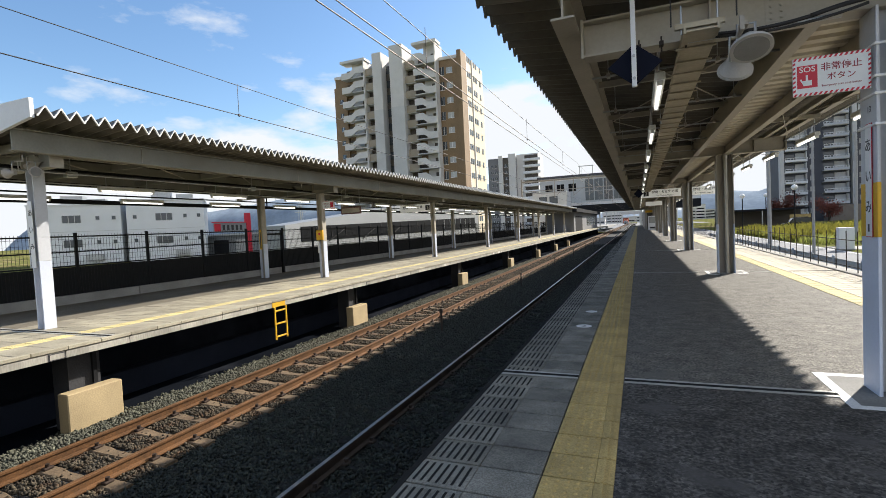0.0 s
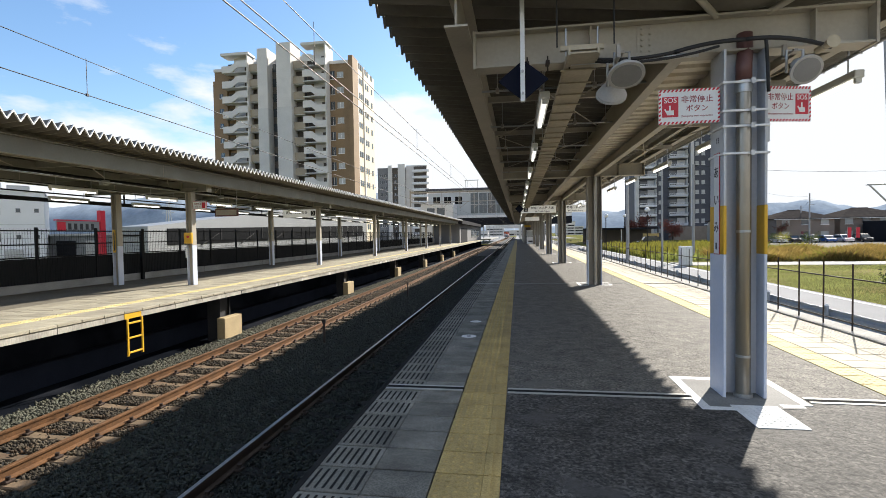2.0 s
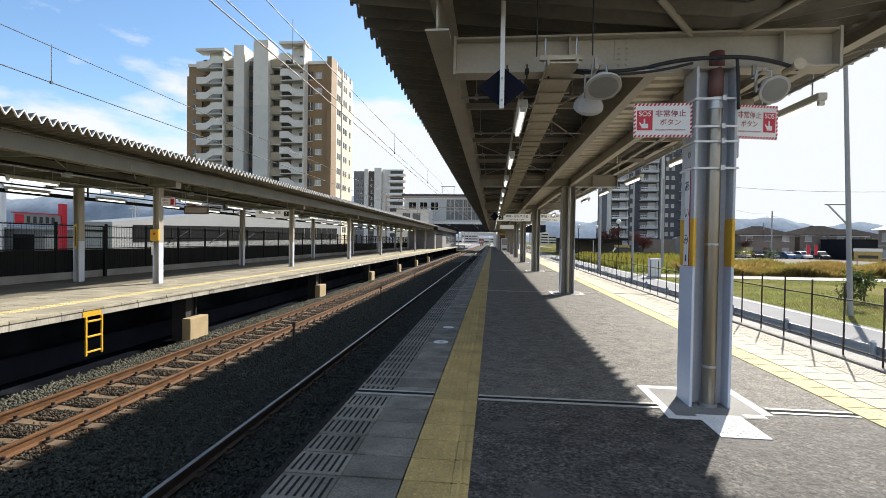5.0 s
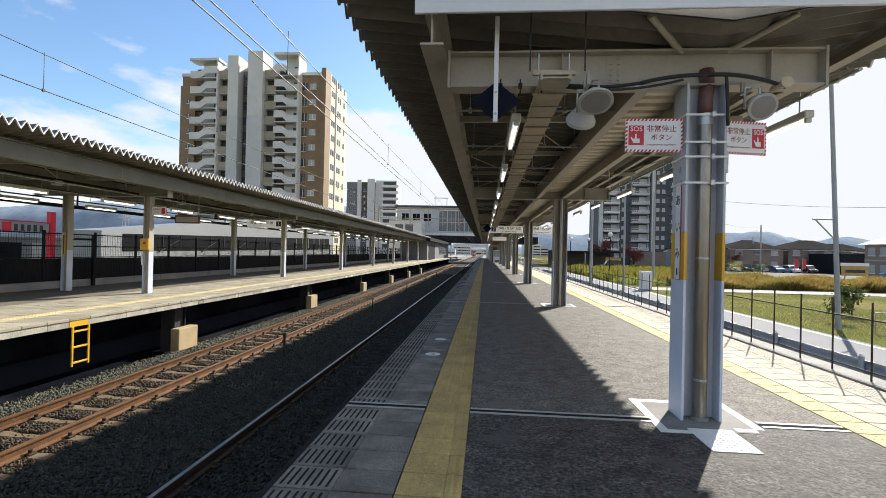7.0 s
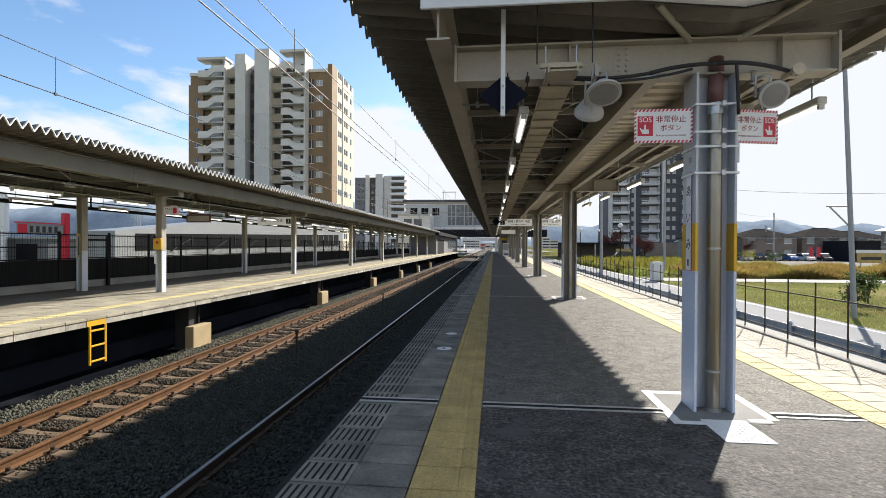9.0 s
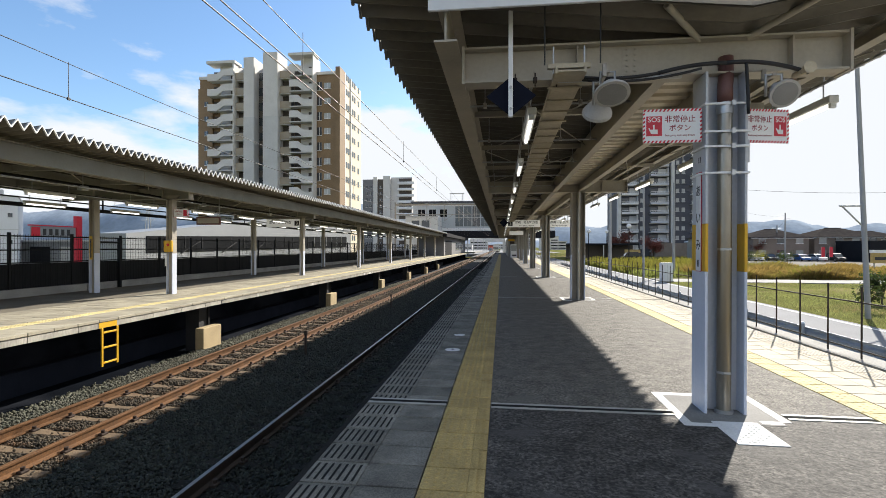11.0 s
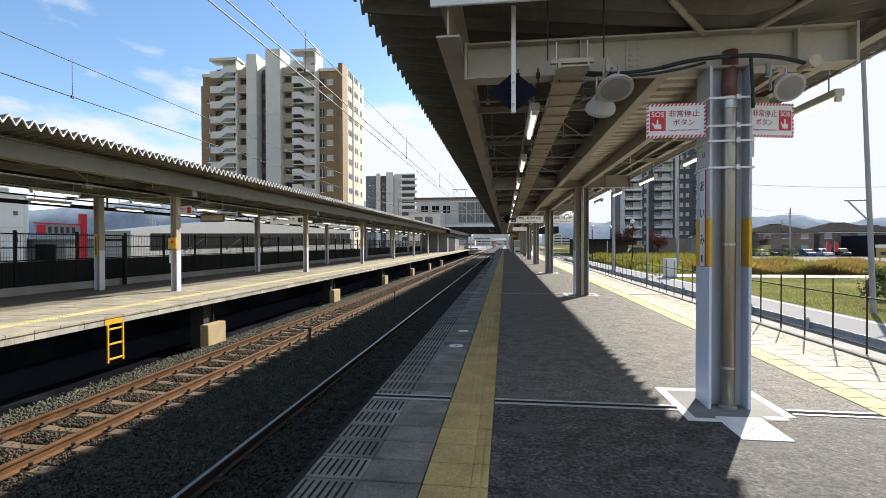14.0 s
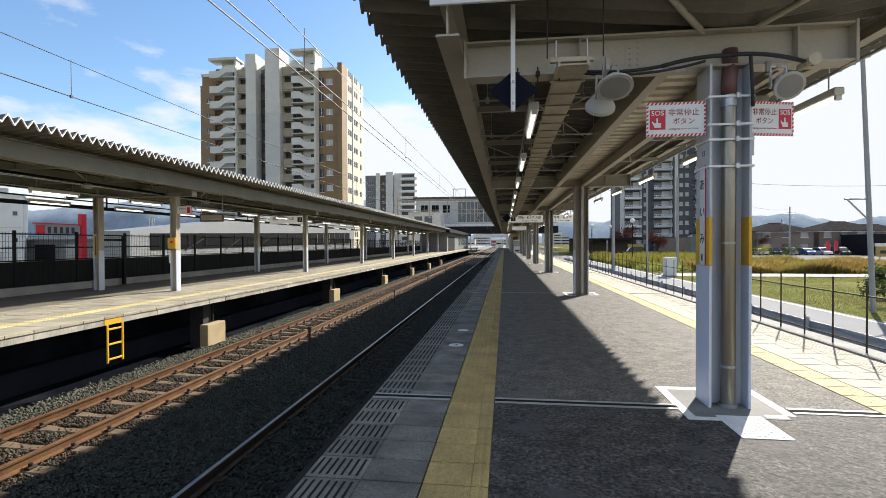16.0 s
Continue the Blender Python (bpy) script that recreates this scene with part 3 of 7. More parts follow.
# ---- canopies ----
def deck(name, xs, zs, y0, y1, label, pitch=0.23, depth=0.145, thick=0.012):
    """Folded roof deck: folds run across the platform along the line of (x, z) points."""
    prof = []
    n = int((y1 - y0) / pitch)
    for i in range(n):
        a = y0 + i * pitch
        prof += [(a, -0.03), (a + pitch * 0.08, -0.03), (a + pitch * 0.5, depth - 0.03), (a + pitch * 0.58, depth - 0.03)]
    prof.append((y0 + n * pitch, -0.03))
    s = Shape()
    k, m = len(prof), len(xs)
    v = []
    for lift in (0.0, thick):
        for x, z in zip(xs, zs):
            v += [(x, p[0], z + p[1] + lift) for p in prof]
    f = []
    for j in range(m - 1):
        for i in range(k - 1):
            a = j * k + i
            f.append((a, a + 1, a + k + 1, a + k))
            b = a + m * k
            f.append((b, b + k, b + k + 1, b + 1))
    for j in (0, m - 1):
        for i in range(k - 1):
            a = j * k + i
            f.append((a, a + m * k, a + m * k + 1, a + 1))
    s.add(v, f)
    return solid(name, s, M_DECK, label, "roof", kind="structure")


def edge_cap(name, x0, x1, z, y0, y1, pitch=0.23, depth=0.145, mat=M_DECK_EDGE, lift=0.016, drop=0.02):
    """Pale folded strip along the cut edge of a deck."""
    s = Shape()
    n = int((y1 - y0) / pitch)
    pts = []
    for i in range(n):
        a = y0 + i * pitch
        pts += [(a, -0.03), (a + pitch * 0.08, -0.03), (a + pitch * 0.5, depth - 0.03), (a + pitch * 0.58, depth - 0.03)]
    v = []
    for x, l in ((x0, -drop), (x0, lift), (x1, lift), (x1, -drop)):
        v += [(x, p[0], z + p[1] + l) for p in pts]
    k = len(pts)
    f = []
    for r in range(4):
        for i in range(k - 1):
            a, b = r * k + i, ((r + 1) % 4) * k + i
            f.append((a, a + 1, b + 1, b))
    s.add(v, f)
    return solid(name, s, mat, "pale zigzag edge strip of the folded canopy roof", "roof edge", kind="structure")


Y_END_R = 4.05
deck("canopy_roof_near", [-1.35, COL_X, 4.48], [3.72, 3.36, 3.78], Y_END_R, 96, "folded grey steel roof deck over the near platform", 0.26, 0.18)
edge_cap("canopy_edge_near", -1.375, -1.352, 3.72, Y_END_R, 96, 0.26, 0.18, mat=M_DECK)
edge_cap("canopy_edge_near_right", 4.482, 4.505, 3.78, Y_END_R, 96, 0.26, 0.18)
deck("canopy_roof_far", [-8.55, -11.3, -14.2], [3.58, 3.32, 3.55], 4.5, 76, "folded grey steel roof deck over the far platform")
edge_cap("canopy_edge_far", -8.548, -8.52, 3.58, 4.5, 76)

# end panels that close the roofs
g = Shape().box(-0.62, Y_END_R - 0.03, 3.43, 4.48, Y_END_R, 4.05, 0.005)
solid("canopy_end_panel", g, M_PANEL, "plain white sheet panel closing the canopy's end", "canopy panel", kind="structure")
g = Shape().prism([(-8.55, 3.50), (-8.55, 3.80), (-14.2, 3.80), (-14.2, 3.42), (-11.4, 3.06)], "y", 4.42, 4.48)
solid("canopy_end_panel_far", g, M_PANEL, "white sheet panel closing the far canopy's end", "canopy panel", kind="structure")


def i_beam(s, p, q, h, w, t=0.018, mat=0):
    """An I section lying level from p to q (top centre line), along x or along y."""
    (x0, y0, z0), (x1, y1, z1) = p, q
    if abs(x1 - x0) > abs(y1 - y0):
        s.box(x0, y0 - w / 2, z0 - t, x1, y0 + w / 2, z0, mat=mat)
        s.box(x0, y0 - t / 2, z0 - h + t, x1, y0 + t / 2, z0 - t, mat=mat)
        s.box(x0, y0 - w / 2, z0 - h, x1, y0 + w / 2, z0 - h + t, mat=mat)
    else:
        s.box(x0 - w / 2, y0, z0 - t, x0 + w / 2, y1, z0, mat=mat)
        s.box(x0 - t / 2, y0, z0 - h + t, x0 + t / 2, y1, z0 - t, mat=mat)
        s.box(x0 - w / 2, y0, z0 - h, x0 + w / 2, y1, z0 - h + t, mat=mat)
    return s


def canopy_frame(near, i, y):
    """Cross beam on a column with its brackets."""
    f = thing("canopy_beam", "beige painted steel cross beam carrying the canopy roof", "beam", "canopy beams", at=(COL_X if near else -11.3, y, 0))
    s = Shape()
    if near:
        x0, x1, zt, h = -0.36 - COL_X, (2.95 if i == 0 else 3.42) - COL_X, 3.31, 0.33
    else:
        x0, x1, zt, h = -9.36 + 11.3, -13.6 + 11.3, 3.2, 0.32
    i_beam(s, (min(x0, x1), 0, zt), (max(x0, x1), 0, zt), h, 0.2)
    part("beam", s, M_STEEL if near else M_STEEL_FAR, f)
    for x in (x0, x1):
        part("end_plate", Shape().box(x - 0.012, -0.11, zt - h - 0.01, x + 0.012, 0.11, zt + 0.01), M_STEEL, f)
    for x in (x0 * 0.55, x1 * 0.55):
        part("stiffener", Shape().box(x - 0.006, -0.09, zt - h + 0.02, x + 0.006, 0.09, zt - 0.02), M_STEEL, f)
    if near and i == 0:
        for bx in (1.13, 1.20):
            for k in range(5):
                part("bolt", Shape().tube((bx - COL_X, -0.03, 3.06 + k * 0.05), (bx - COL_X, -0.008, 3.06 + k * 0.05), 0.011, 8), M_STEEL, f)
        part("splice_plate", Shape().box(1.09 - COL_X, -0.016, 3.03, 1.24 - COL_X, -0.009, 3.29), M_STEEL, f)
        for sx in (-0.62, 0.55):
            part("knee_strut", Shape().tube((sx * 0.35, -0.05, 3.30), (sx, -0.45, 3.44), 0.03, 6), M_STEEL, f)
    return f


for i, y in enumerate(COLS_R):
    canopy_frame(True, i, y)
for i, y in enumerate(COLS_L):
    canopy_frame(False, i, y)

# long edge beams and purlins
for x, zt, h, w, y0, y1, nm in ((-0.48, 3.60, 0.40, 0.20, Y_END_R + 0.05, 95.9, "edge_beam"), (3.54, 3.56, 0.14, 0.12, Y_END_R + 0.05, 95.9, "edge_beam"),
                                 (-9.25, 3.43, 0.36, 0.16, 4.5, 75.9, "edge_beam"), (-13.72, 3.40, 0.34, 0.16, 4.5, 75.9, "edge_beam")):
    s = Shape()
    i_beam(s, (x, y0, zt), (x, y1, zt), h, w)
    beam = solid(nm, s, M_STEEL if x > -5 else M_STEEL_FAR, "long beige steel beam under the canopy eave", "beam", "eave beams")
    joints = Shape()
    yy = y0 + 2.2
    while yy < 60:
        joints.box(x - 0.02, yy, zt - h + 0.03, x + 0.02, yy + 0.012, zt - 0.03)
        yy += 4.875
    part("splice_plates", joints, M_STEEL, beam)
for x, zt in ((0.75, 3.40), (3.0, 3.40), (-10.5, 3.34), (-12.3, 3.34)):
    near = x > -5
    s = Shape().box(x - 0.04, COLS_R[0] + 0.12 if near else 4.5, zt - 0.1, x + 0.04, 95.8 if near else 75.8, zt - 0.002)
    solid("purlin", s, M_STEEL, "slim steel purlin under the roof deck", "purlin", "purlins")
# box gutters in the valleys
gut = thing("gutter", "box gutter with side beams along the valley of the near canopy", "gutter")
for x in (-0.5, 0.2):
    part("side_beam", Shape().box(COL_X + x, 4.75, 3.02, COL_X + x + 0.03, 95.8, 3.37), M_STEEL, gut)
for x in (-0.485, 0.215):
    part("flange", Shape().box(COL_X + x - 0.055, 4.75, 3.005, COL_X + x + 0.055, 95.8, 3.018), M_STEEL, gut)
fold = [(4.75, 3.27)]
for k in range(330):
    y = 4.75 + k * 0.27
    fold += [(y + 0.03, 3.27), (y + 0.06, 3.21), (y + 0.2, 3.21), (y + 0.23, 3.27)]
lower = [(y, z - 0.006) for y, z in reversed(fold)]
part("trough", Shape().prism(fold + lower, "x", COL_X - 0.468, COL_X + 0.198), M_TROUGH, gut, "folded tan sheet under the valley, paled for reflected sunlight")
g = Shape().box(-11.52, 4.5, 3.1, -11.08, 75.8, 3.3, 0.01)
solid("gutter_far", g, M_STEEL_FAR, "box gutter along the valley of the far canopy", "gutter")
# wind bracing rods under the near roof
for i in range(6):
    y0, y1 = COLS_R[i], COLS_R[i + 1]
    s = Shape()
    for a, b in ((-0.3, COL_X - 0.3), (COL_X + 0.3, 3.4)):
        ym = (y0 + y1) / 2
        for p, q in (((a, y0 + 0.3), (b, ym)), ((b, y0 + 0.3), (a, ym)), ((a, ym), (b, y1 - 0.3)), ((b, ym), (a, y1 - 0.3))):
            s.tube((*p, 3.27), (*q, 3.27), 0.009, 6)
    solid("bracing", s, M_STEEL, "thin crossed bracing rods under the canopy roof", "bracing", "bracing")
    for k in (0.25, 0.5, 0.75):
        y = y0 + (y1 - y0) * k
        s = Shape().box(-0.38, y - 0.03, 3.3, COL_X - 0.23, y + 0.03, 3.38)
        s.box(COL_X + 0.23, y - 0.03, 3.3, 3.46, y + 0.03, 3.38)
        solid("roof_joist", s, M_STEEL, "steel joist across the underside of the roof", "joist", "roof joists")


# joists and braces under the far roof
for i in range(28):
    y = 4.9 + i * 2.44
    s = Shape().box(-13.7, y - 0.035, 3.16, -9.34, y + 0.035, 3.30)
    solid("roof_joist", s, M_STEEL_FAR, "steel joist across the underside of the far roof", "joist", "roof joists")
    if i < 12:
        s = Shape().tube((-9.8, y + 0.2, 3.12), (-11.1, y + 1.9, 3.14), 0.014, 6)
        solid("brace_rod", s, M_STEEL, "thin slanting brace rod under the far roof", "bracing", "brace rods")


# ---- columns ----
def h_column(name, x, y, w, d, top, group, label, near, paint=M_COLUMN):
    """H section: two flanges facing along x, with the web between."""
    c = thing(name, label, "column", group, at=(x, y, 0))
    t = 0.022
    for side in (-1, 1):
        fx = side * (w / 2 - t / 2)
        fl = part("flange", Shape().box(fx - t / 2, -d / 2, 1.66, fx + t / 2, d / 2, top, 0.003), paint, c)
        part("painted_base", Shape().box(fx - t / 2 - 0.001, -d / 2 - 0.001, 0.0, fx + t / 2 + 0.001, d / 2 + 0.001, 1.24, 0.003), M_COL_LOW, c, "bluish white lower flange")
        part("yellow_band", Shape().box(fx - t / 2 - 0.002, -d / 2 - 0.002, 1.24, fx + t / 2 + 0.002, d / 2 + 0.002, 1.66, 0.003), M_YELLOW if near else paint, c, "yellow warning band" if near else "")
    part("web", Shape().box(-w / 2 + t, -0.008, 0.0, w / 2 - t, 0.008, top), paint, c)
    return c


for i, y in enumerate(COLS_R):
    c = h_column("platform_column", COLS_RX[i], y, 0.345 if i == 0 else 0.375, 0.29, 2.985, "near platform columns", "grey painted steel H column with yellow band and downpipe" if i == 0 else "steel H column in grey darkened for canopy shade, with a downpipe", i == 0, M_COLUMN if i == 0 else M_COL_WARM)
    if i:
        part("downpipe", Shape().tube((0.02, -0.09, 0), (0.02, -0.09, 2.98), 0.055, 14), M_PIPE, c)
for i, y in enumerate(COLS_L):
    for x in (-10.0, -12.6):
        c = h_column("far_platform_column", x, y, 0.2, 0.2, 2.88, "far platform columns", "beige steel column with a white painted foot on the far platform", False, M_COLUMN if i == 0 else M_STEEL)
        part("knee_bracket", Shape().prism([(-0.12, 2.88), (0.12, 2.88), (0.3, 3.0), (-0.3, 3.0)], "y", -0.05, 0.05), M_STEEL, c)


# ---- writing ----
def lettering(name, body, size, mat, parent, at, label="", turn=(90, 0, 0), align="CENTER", depth=0.0006, squeeze=1.0):
    """Words in the built-in font as a mesh."""
    cu = bpy.data.curves.new(name, "FONT")
    cu.body, cu.size, cu.align_x, cu.align_y, cu.extrude = body, size, align, "CENTER", depth
    cu.resolution_u = 3
    cu.offset = size * 0.008
    tmp = bpy.data.objects.new(name, cu)
    scene.collection.objects.link(tmp)
    dg = bpy.context.evaluated_depsgraph_get()
    me = bpy.data.meshes.new_from_object(tmp.evaluated_get(dg))
    bpy.data.objects.remove(tmp)
    me.materials.clear()
    me.materials.append(mat)
    ob = new(name, me)
    ob.parent = parent
    ob.matrix_basis = pose(*at, *turn) @ Matrix.Diagonal((squeeze, 1, 1, 1))
    return tagged(ob, label)


# ---- expansion joints and painted frames on the near platform ----
for y in (4.45, 14.05, 23.8):
    j = thing("expansion_joint", "dark rubber joint between two pale steel strips across the platform", "floor joint", "floor joints", at=(0, y, 0))
    for x0, x1 in ((-0.09, 1.5), (2.41, 3.12)):
        part("rubber", Shape().box(x0, -0.03, 0, x1, 0.03, 0.004), M_SLOT, j)
        for s_ in (-1, 1):
            part("steel_strip", Shape().box(x0, s_ * 0.052 - 0.02, 0, x1, s_ * 0.052 + 0.02, 0.006, 0.002), M_STRIP, j)
    part("rubber_end", Shape().box(EDGE_R + 0.01, -0.03, 0.0, -0.5, 0.03, 0.0105), M_SLOT, j)
    for s_ in (-1, 1):
        part("steel_end", Shape().box(EDGE_R + 0.01, s_ * 0.05 - 0.016, 0.0, -0.5, s_ * 0.05 + 0.016, 0.0115), M_STRIP, j)
    part("rubber_side", Shape().box(3.47, -0.03, 0.0, 4.5, 0.03, 0.0105), M_SLOT, j)

jf = thing("expansion_joint", "dark rubber joint with pale strips across the far platform", "floor joint", "floor joints", at=(0, 4.93, 0))
part("rubber", Shape().box(-13.0, -0.035, -0.01, EDGE_L - 0.05, 0.035, 0.0085), M_SLOT, jf)
for s_ in (-1, 1):
    part("steel_strip", Shape().box(-13.0, s_ * 0.06 - 0.022, -0.01, EDGE_L - 0.05, s_ * 0.06 + 0.022, 0.0095), M_STRIP, jf)
for i, y in enumerate(COLS_R[:5]):
    f = thing("painted_frame", "worn white frame painted round the column foot", "floor marking", "floor markings", at=(COLS_RX[i], y, 0))
    for k, (x0, y0, x1, y1) in enumerate(((-0.45, 0.36, 0.45, 0.45), (-0.45, -0.46, -0.37, 0.36), (0.37, -0.30, 0.45, 0.36), (-0.37, -0.46, -0.2, -0.39), (0.2, -0.36, 0.37, -0.29))):
        part("stripe", Shape().box(x0, y0, 0, x1, y1, 0.004), M_PAINT_WHITE, f)
    part("pad", Shape().box(-0.37, -0.39, 0, 0.37, 0.36, 0.003), M_PAD, f, "smooth grey concrete pad")
    if i == 0:
        part("floor_plate", Shape().box(-0.2, -0.82, 0, 0.16, -0.34, 0.006, 0.002), M_PAINT_WHITE, f, "white chequered drain cover")
        dots = Shape()
        for a in range(7):
            for b in range(9):
                dots.box(-0.16 + a * 0.042, -0.78 + b * 0.046, 0.006, -0.14 + a * 0.042, -0.755 + b * 0.046, 0.009)
        tagged(part("chequer_relief", dots, M_PAINT_WHITE, f), kind="stuff")
# boarding mark on the edge tiles
for y, body in ((6.75, "2"), (7.9, "")):
    m = thing("boarding_mark", "small pale boarding mark on the edge tile", "floor marking", "floor markings", at=(-0.68, y, 0.010))
    s = Shape()
    s.tube((0, 0, 0), (0, 0, 0.002), 0.105 if body else 0.09, 24)
    part("disc", s, M_PAINT_WHITE, m)
    if body:
        lettering("number", body, 0.13, M_INK, m, (0, 0, 0.0028), turn=(0, 0, 0))

# ---- nearest column: downpipe, bands, kana plate, signs ----
cy = COLS_R[0] - 0.09
dp = thing("downpipe", "brushed steel rainwater downpipe clamped in the column", "downpipe", at=(COL_NEAR_X - 0.012, cy, 0))
part("pipe", Shape().tube((0.02, 0, 0.0), (0.02, 0, 2.66), 0.058, 20), M_PIPE, dp)
part("collar", Shape().tube((0.02, 0, 2.62), (0.02, 0, 2.72), 0.066, 20), M_GALV, dp)
part("foot_ring", Shape().tube((0.02, 0, 0.0), (0.02, 0, 0.03), 0.075, 20), M_GALV, dp)
part("elbow", Shape().path([(0.02, 0, 2.72), (0.02, 0.0, 2.86), (0.05, 0.05, 2.98), (0.05, 0.06, 3.14)], 0.062, 16), M_PIPE_RED, dp, "maroon elbow into the gutter")
for z in (0.34, 1.42):
    cl = part("clamp", Shape().tube((0.02, 0, z + 0.006), (0.02, 0, z + 0.028), 0.0625, 20), M_GALV, dp)
    part("clamp_bolt", Shape().box(-0.012, -0.072, z + 0.010, 0.052, -0.060, z + 0.024, 0.003), M_GALV, cl)
for i, z in enumerate((2.10, 2.33, 2.46, 2.70)):
    b = thing("column_band", "white steel strap bolted round the column", "strap", "column straps", at=(COL_NEAR_X, COLS_R[0], z))
    part("front_strap", Shape().box(-0.187, -0.160, -0.009, 0.187, -0.150, 0.010, 0.003), M_WHITE, b)
    part("side_strap", Shape().box(-0.187, -0.150, -0.009, -0.1755, 0.160, 0.010, 0.003), M_WHITE, b)
    part("side_strap", Shape().box(0.1755, -0.150, -0.009, 0.187, 0.160, 0.010, 0.003), M_WHITE, b)
    part("clip", Shape().box(0.03, -0.18, -0.022, 0.06, -0.165, 0.022), M_GALV, b)

plate = thing("name_plate", "narrow white plate with hiragana station name on the column flange", "name plate", at=(COL_NEAR_X - 0.177, COLS_R[0] - 0.02, 1.68))
part("border", Shape().box(-0.004, -0.058, -0.443, 0.0, 0.058, 0.443), M_RED, plate, "thin red border")
part("plate", Shape().box(-0.007, -0.052, -0.437, -0.004, 0.052, 0.437, 0.001), M_WHITE, plate)
lettering("column_mark", "13", 0.07, M_INK, plate, (0.0022, 0, 0.55), turn=(90, 0, -90))
for k, ch in enumerate("あいみ"):
    lettering("kana", ch, 0.11, M_INK, plate, (-0.0078, 0, 0.27 - k * 0.24), turn=(90, 0, -90))
part("small_writing", Shape().box(-0.0082, -0.015, -0.40, -0.0076, 0.015, -0.34), M_INK, plate)


def sos_sign(x, y, z, mirrored, turn=0):
    """Board of an emergency stop button, red and white striped edge."""
    sg = thing("emergency_sign", "white emergency stop sign with red striped border", "sign", "emergency signs", at=(x, y, z), turn=turn)
    w, h = 0.25, 0.15
    part("board", Shape().box(-w, 0.0, -h, w, 0.012, h, 0.002), M_WHITE, sg)
    st = Shape()
    n = 15
    for i in range(n):
        a = -w + 2 * w * i / n
        for z0, z1 in ((h - 0.022, h), (-h, -h + 0.022)):
            st.prism([(a, z0), (a + w / n, z0), (min(a + w / n + 0.014, w), z1), (a + 0.014, z1)], "y", -0.0015, 0.0)
    for i in range(7):
        a = -h + 0.03 + (2 * h - 0.05) * i / 7
        for x0, x1 in ((-w, -w + 0.018), (w - 0.018, w)):
            st.prism([(x0, a), (x1, a + 0.01), (x1, a + 0.027), (x0, a + 0.017)], "y", -0.0015, 0.0)
    part("striped_border", st, M_RED, sg, "red and white diagonal stripes")
    k = -1 if mirrored else 1
    rx = -k * 0.155
    red = part("red_panel", Shape().box(rx - 0.067, -0.002, -0.088, rx + 0.067, 0.0, 0.088), M_RED, sg)
    lettering("sos_letters", "SOS", 0.062, M_WHITE, red, (rx, -0.0028, 0.055))
    hd = Shape().box(rx - 0.028, -0.0032, -0.07, rx + 0.03, -0.002, -0.03).box(rx - 0.010, -0.0032, -0.03, rx + 0.004, -0.002, 0.012)
    hd.prism([(rx - 0.05, -0.02), (rx - 0.04, -0.015), (rx - 0.02, -0.05), (rx - 0.028, -0.06)], "y", -0.0032, -0.002)
    part("pointing_symbol", hd, M_WHITE, red, "white pressing finger symbol")
    ix = k * 0.065
    lettering("kanji_line", "非常停止", 0.066, M_INK_RED, sg, (ix, -0.001, 0.056))
    lettering("kana_line", "ボタン", 0.062, M_INK_RED, sg, (ix, -0.001, -0.022))
    lettering("small_line", "Emergency train stop button", 0.022, M_INK_RED, sg, (ix, -0.001, -0.084))
    br = Shape().box(k * 0.2, 0.012, -0.1, k * 0.25, 0.03, 0.1)
    part("bracket", br, M_GALV, sg)
    return sg


sos_sign(1.50, COLS_R[0] - 0.10, 2.53, False)
sos_sign(2.325, COLS_R[0] + 0.0, 2.53, True, 12).scale.x = 0.87
sb = Shape().box(0, -0.08, 0, 0.05, 0.06, 0.2, 0.006)
solid("junction_box", sb, M_COLUMN, "small grey junction box on the column", "junction box", at=(COL_NEAR_X + 0.172, COLS_R[0], 2.2))


# ---- horn speakers under the first cross beam ----
def horn(at, turn, r=0.135, tilt=0, depth=0.285):
    sp = thing("horn_speaker", "round grey platform horn loudspeaker on a bracket", "loudspeaker", "loudspeakers", at=at, turn=turn)
    d = depth / 0.285
    prof = [(0.0, r), (0.012, r * 1.04), (0.03 * d, r * 1.0), (0.08 * d, r * 0.8), (0.14 * d, r * 0.55), (0.2 * d, r * 0.45), (0.285 * d, r * 0.42)]
    s = Shape().sweep([(0, y, 0) for y, _ in prof], [q for _, q in prof], 28)
    for ob in (part("bell", s, M_SPEAKER, sp),
               part("rim", Shape().tube((0, -0.01, 0), (0, 0.004, 0), r * 1.05, 28), M_SPEAKER, sp),
               part("grille", Shape().tube((0, -0.014, 0), (0, -0.009, 0), r * 0.86, 28), M_SPEAKER_IN, sp)):
        ob.rotation_euler.x = radians(tilt)
    part("yoke", Shape().path([(-0.06, 0.16, 0.03), (-0.06, 0.16, r + 0.1), (0.06, 0.16, r + 0.1), (0.06, 0.16, 0.03)], 0.012, 6), M_GALV, sp)
    part("arm", Shape().box(-0.015, 0.14, r + 0.09, 0.015, 0.34, r + 0.11), M_COL_WARM, sp)
    part("stem", Shape().box(-0.015, 0.30, r + 0.10, 0.015, 0.33, r + 0.20), M_COL_WARM, sp)
    return sp


horn((0.90, 4.14, 2.72), 0, 0.138, 62, 0.11)
horn((0.85, 4.50, 2.66), 180, 0.125, 40, 0.22)
horn((2.235, 4.16, 2.68), 0, 0.107, 34, 0.16)
hs = Shape().tube((0, 0.03, 0), (0, -0.07, 0), 0.022, 16, 0.05).tube((0, 0.03, 0), (0, 0.14, 0), 0.03, 12)
solid("buzzer", hs, M_TRAY, "small tan horn buzzer fixed to the beam", "buzzer", at=(2.50, 4.36, 2.93))

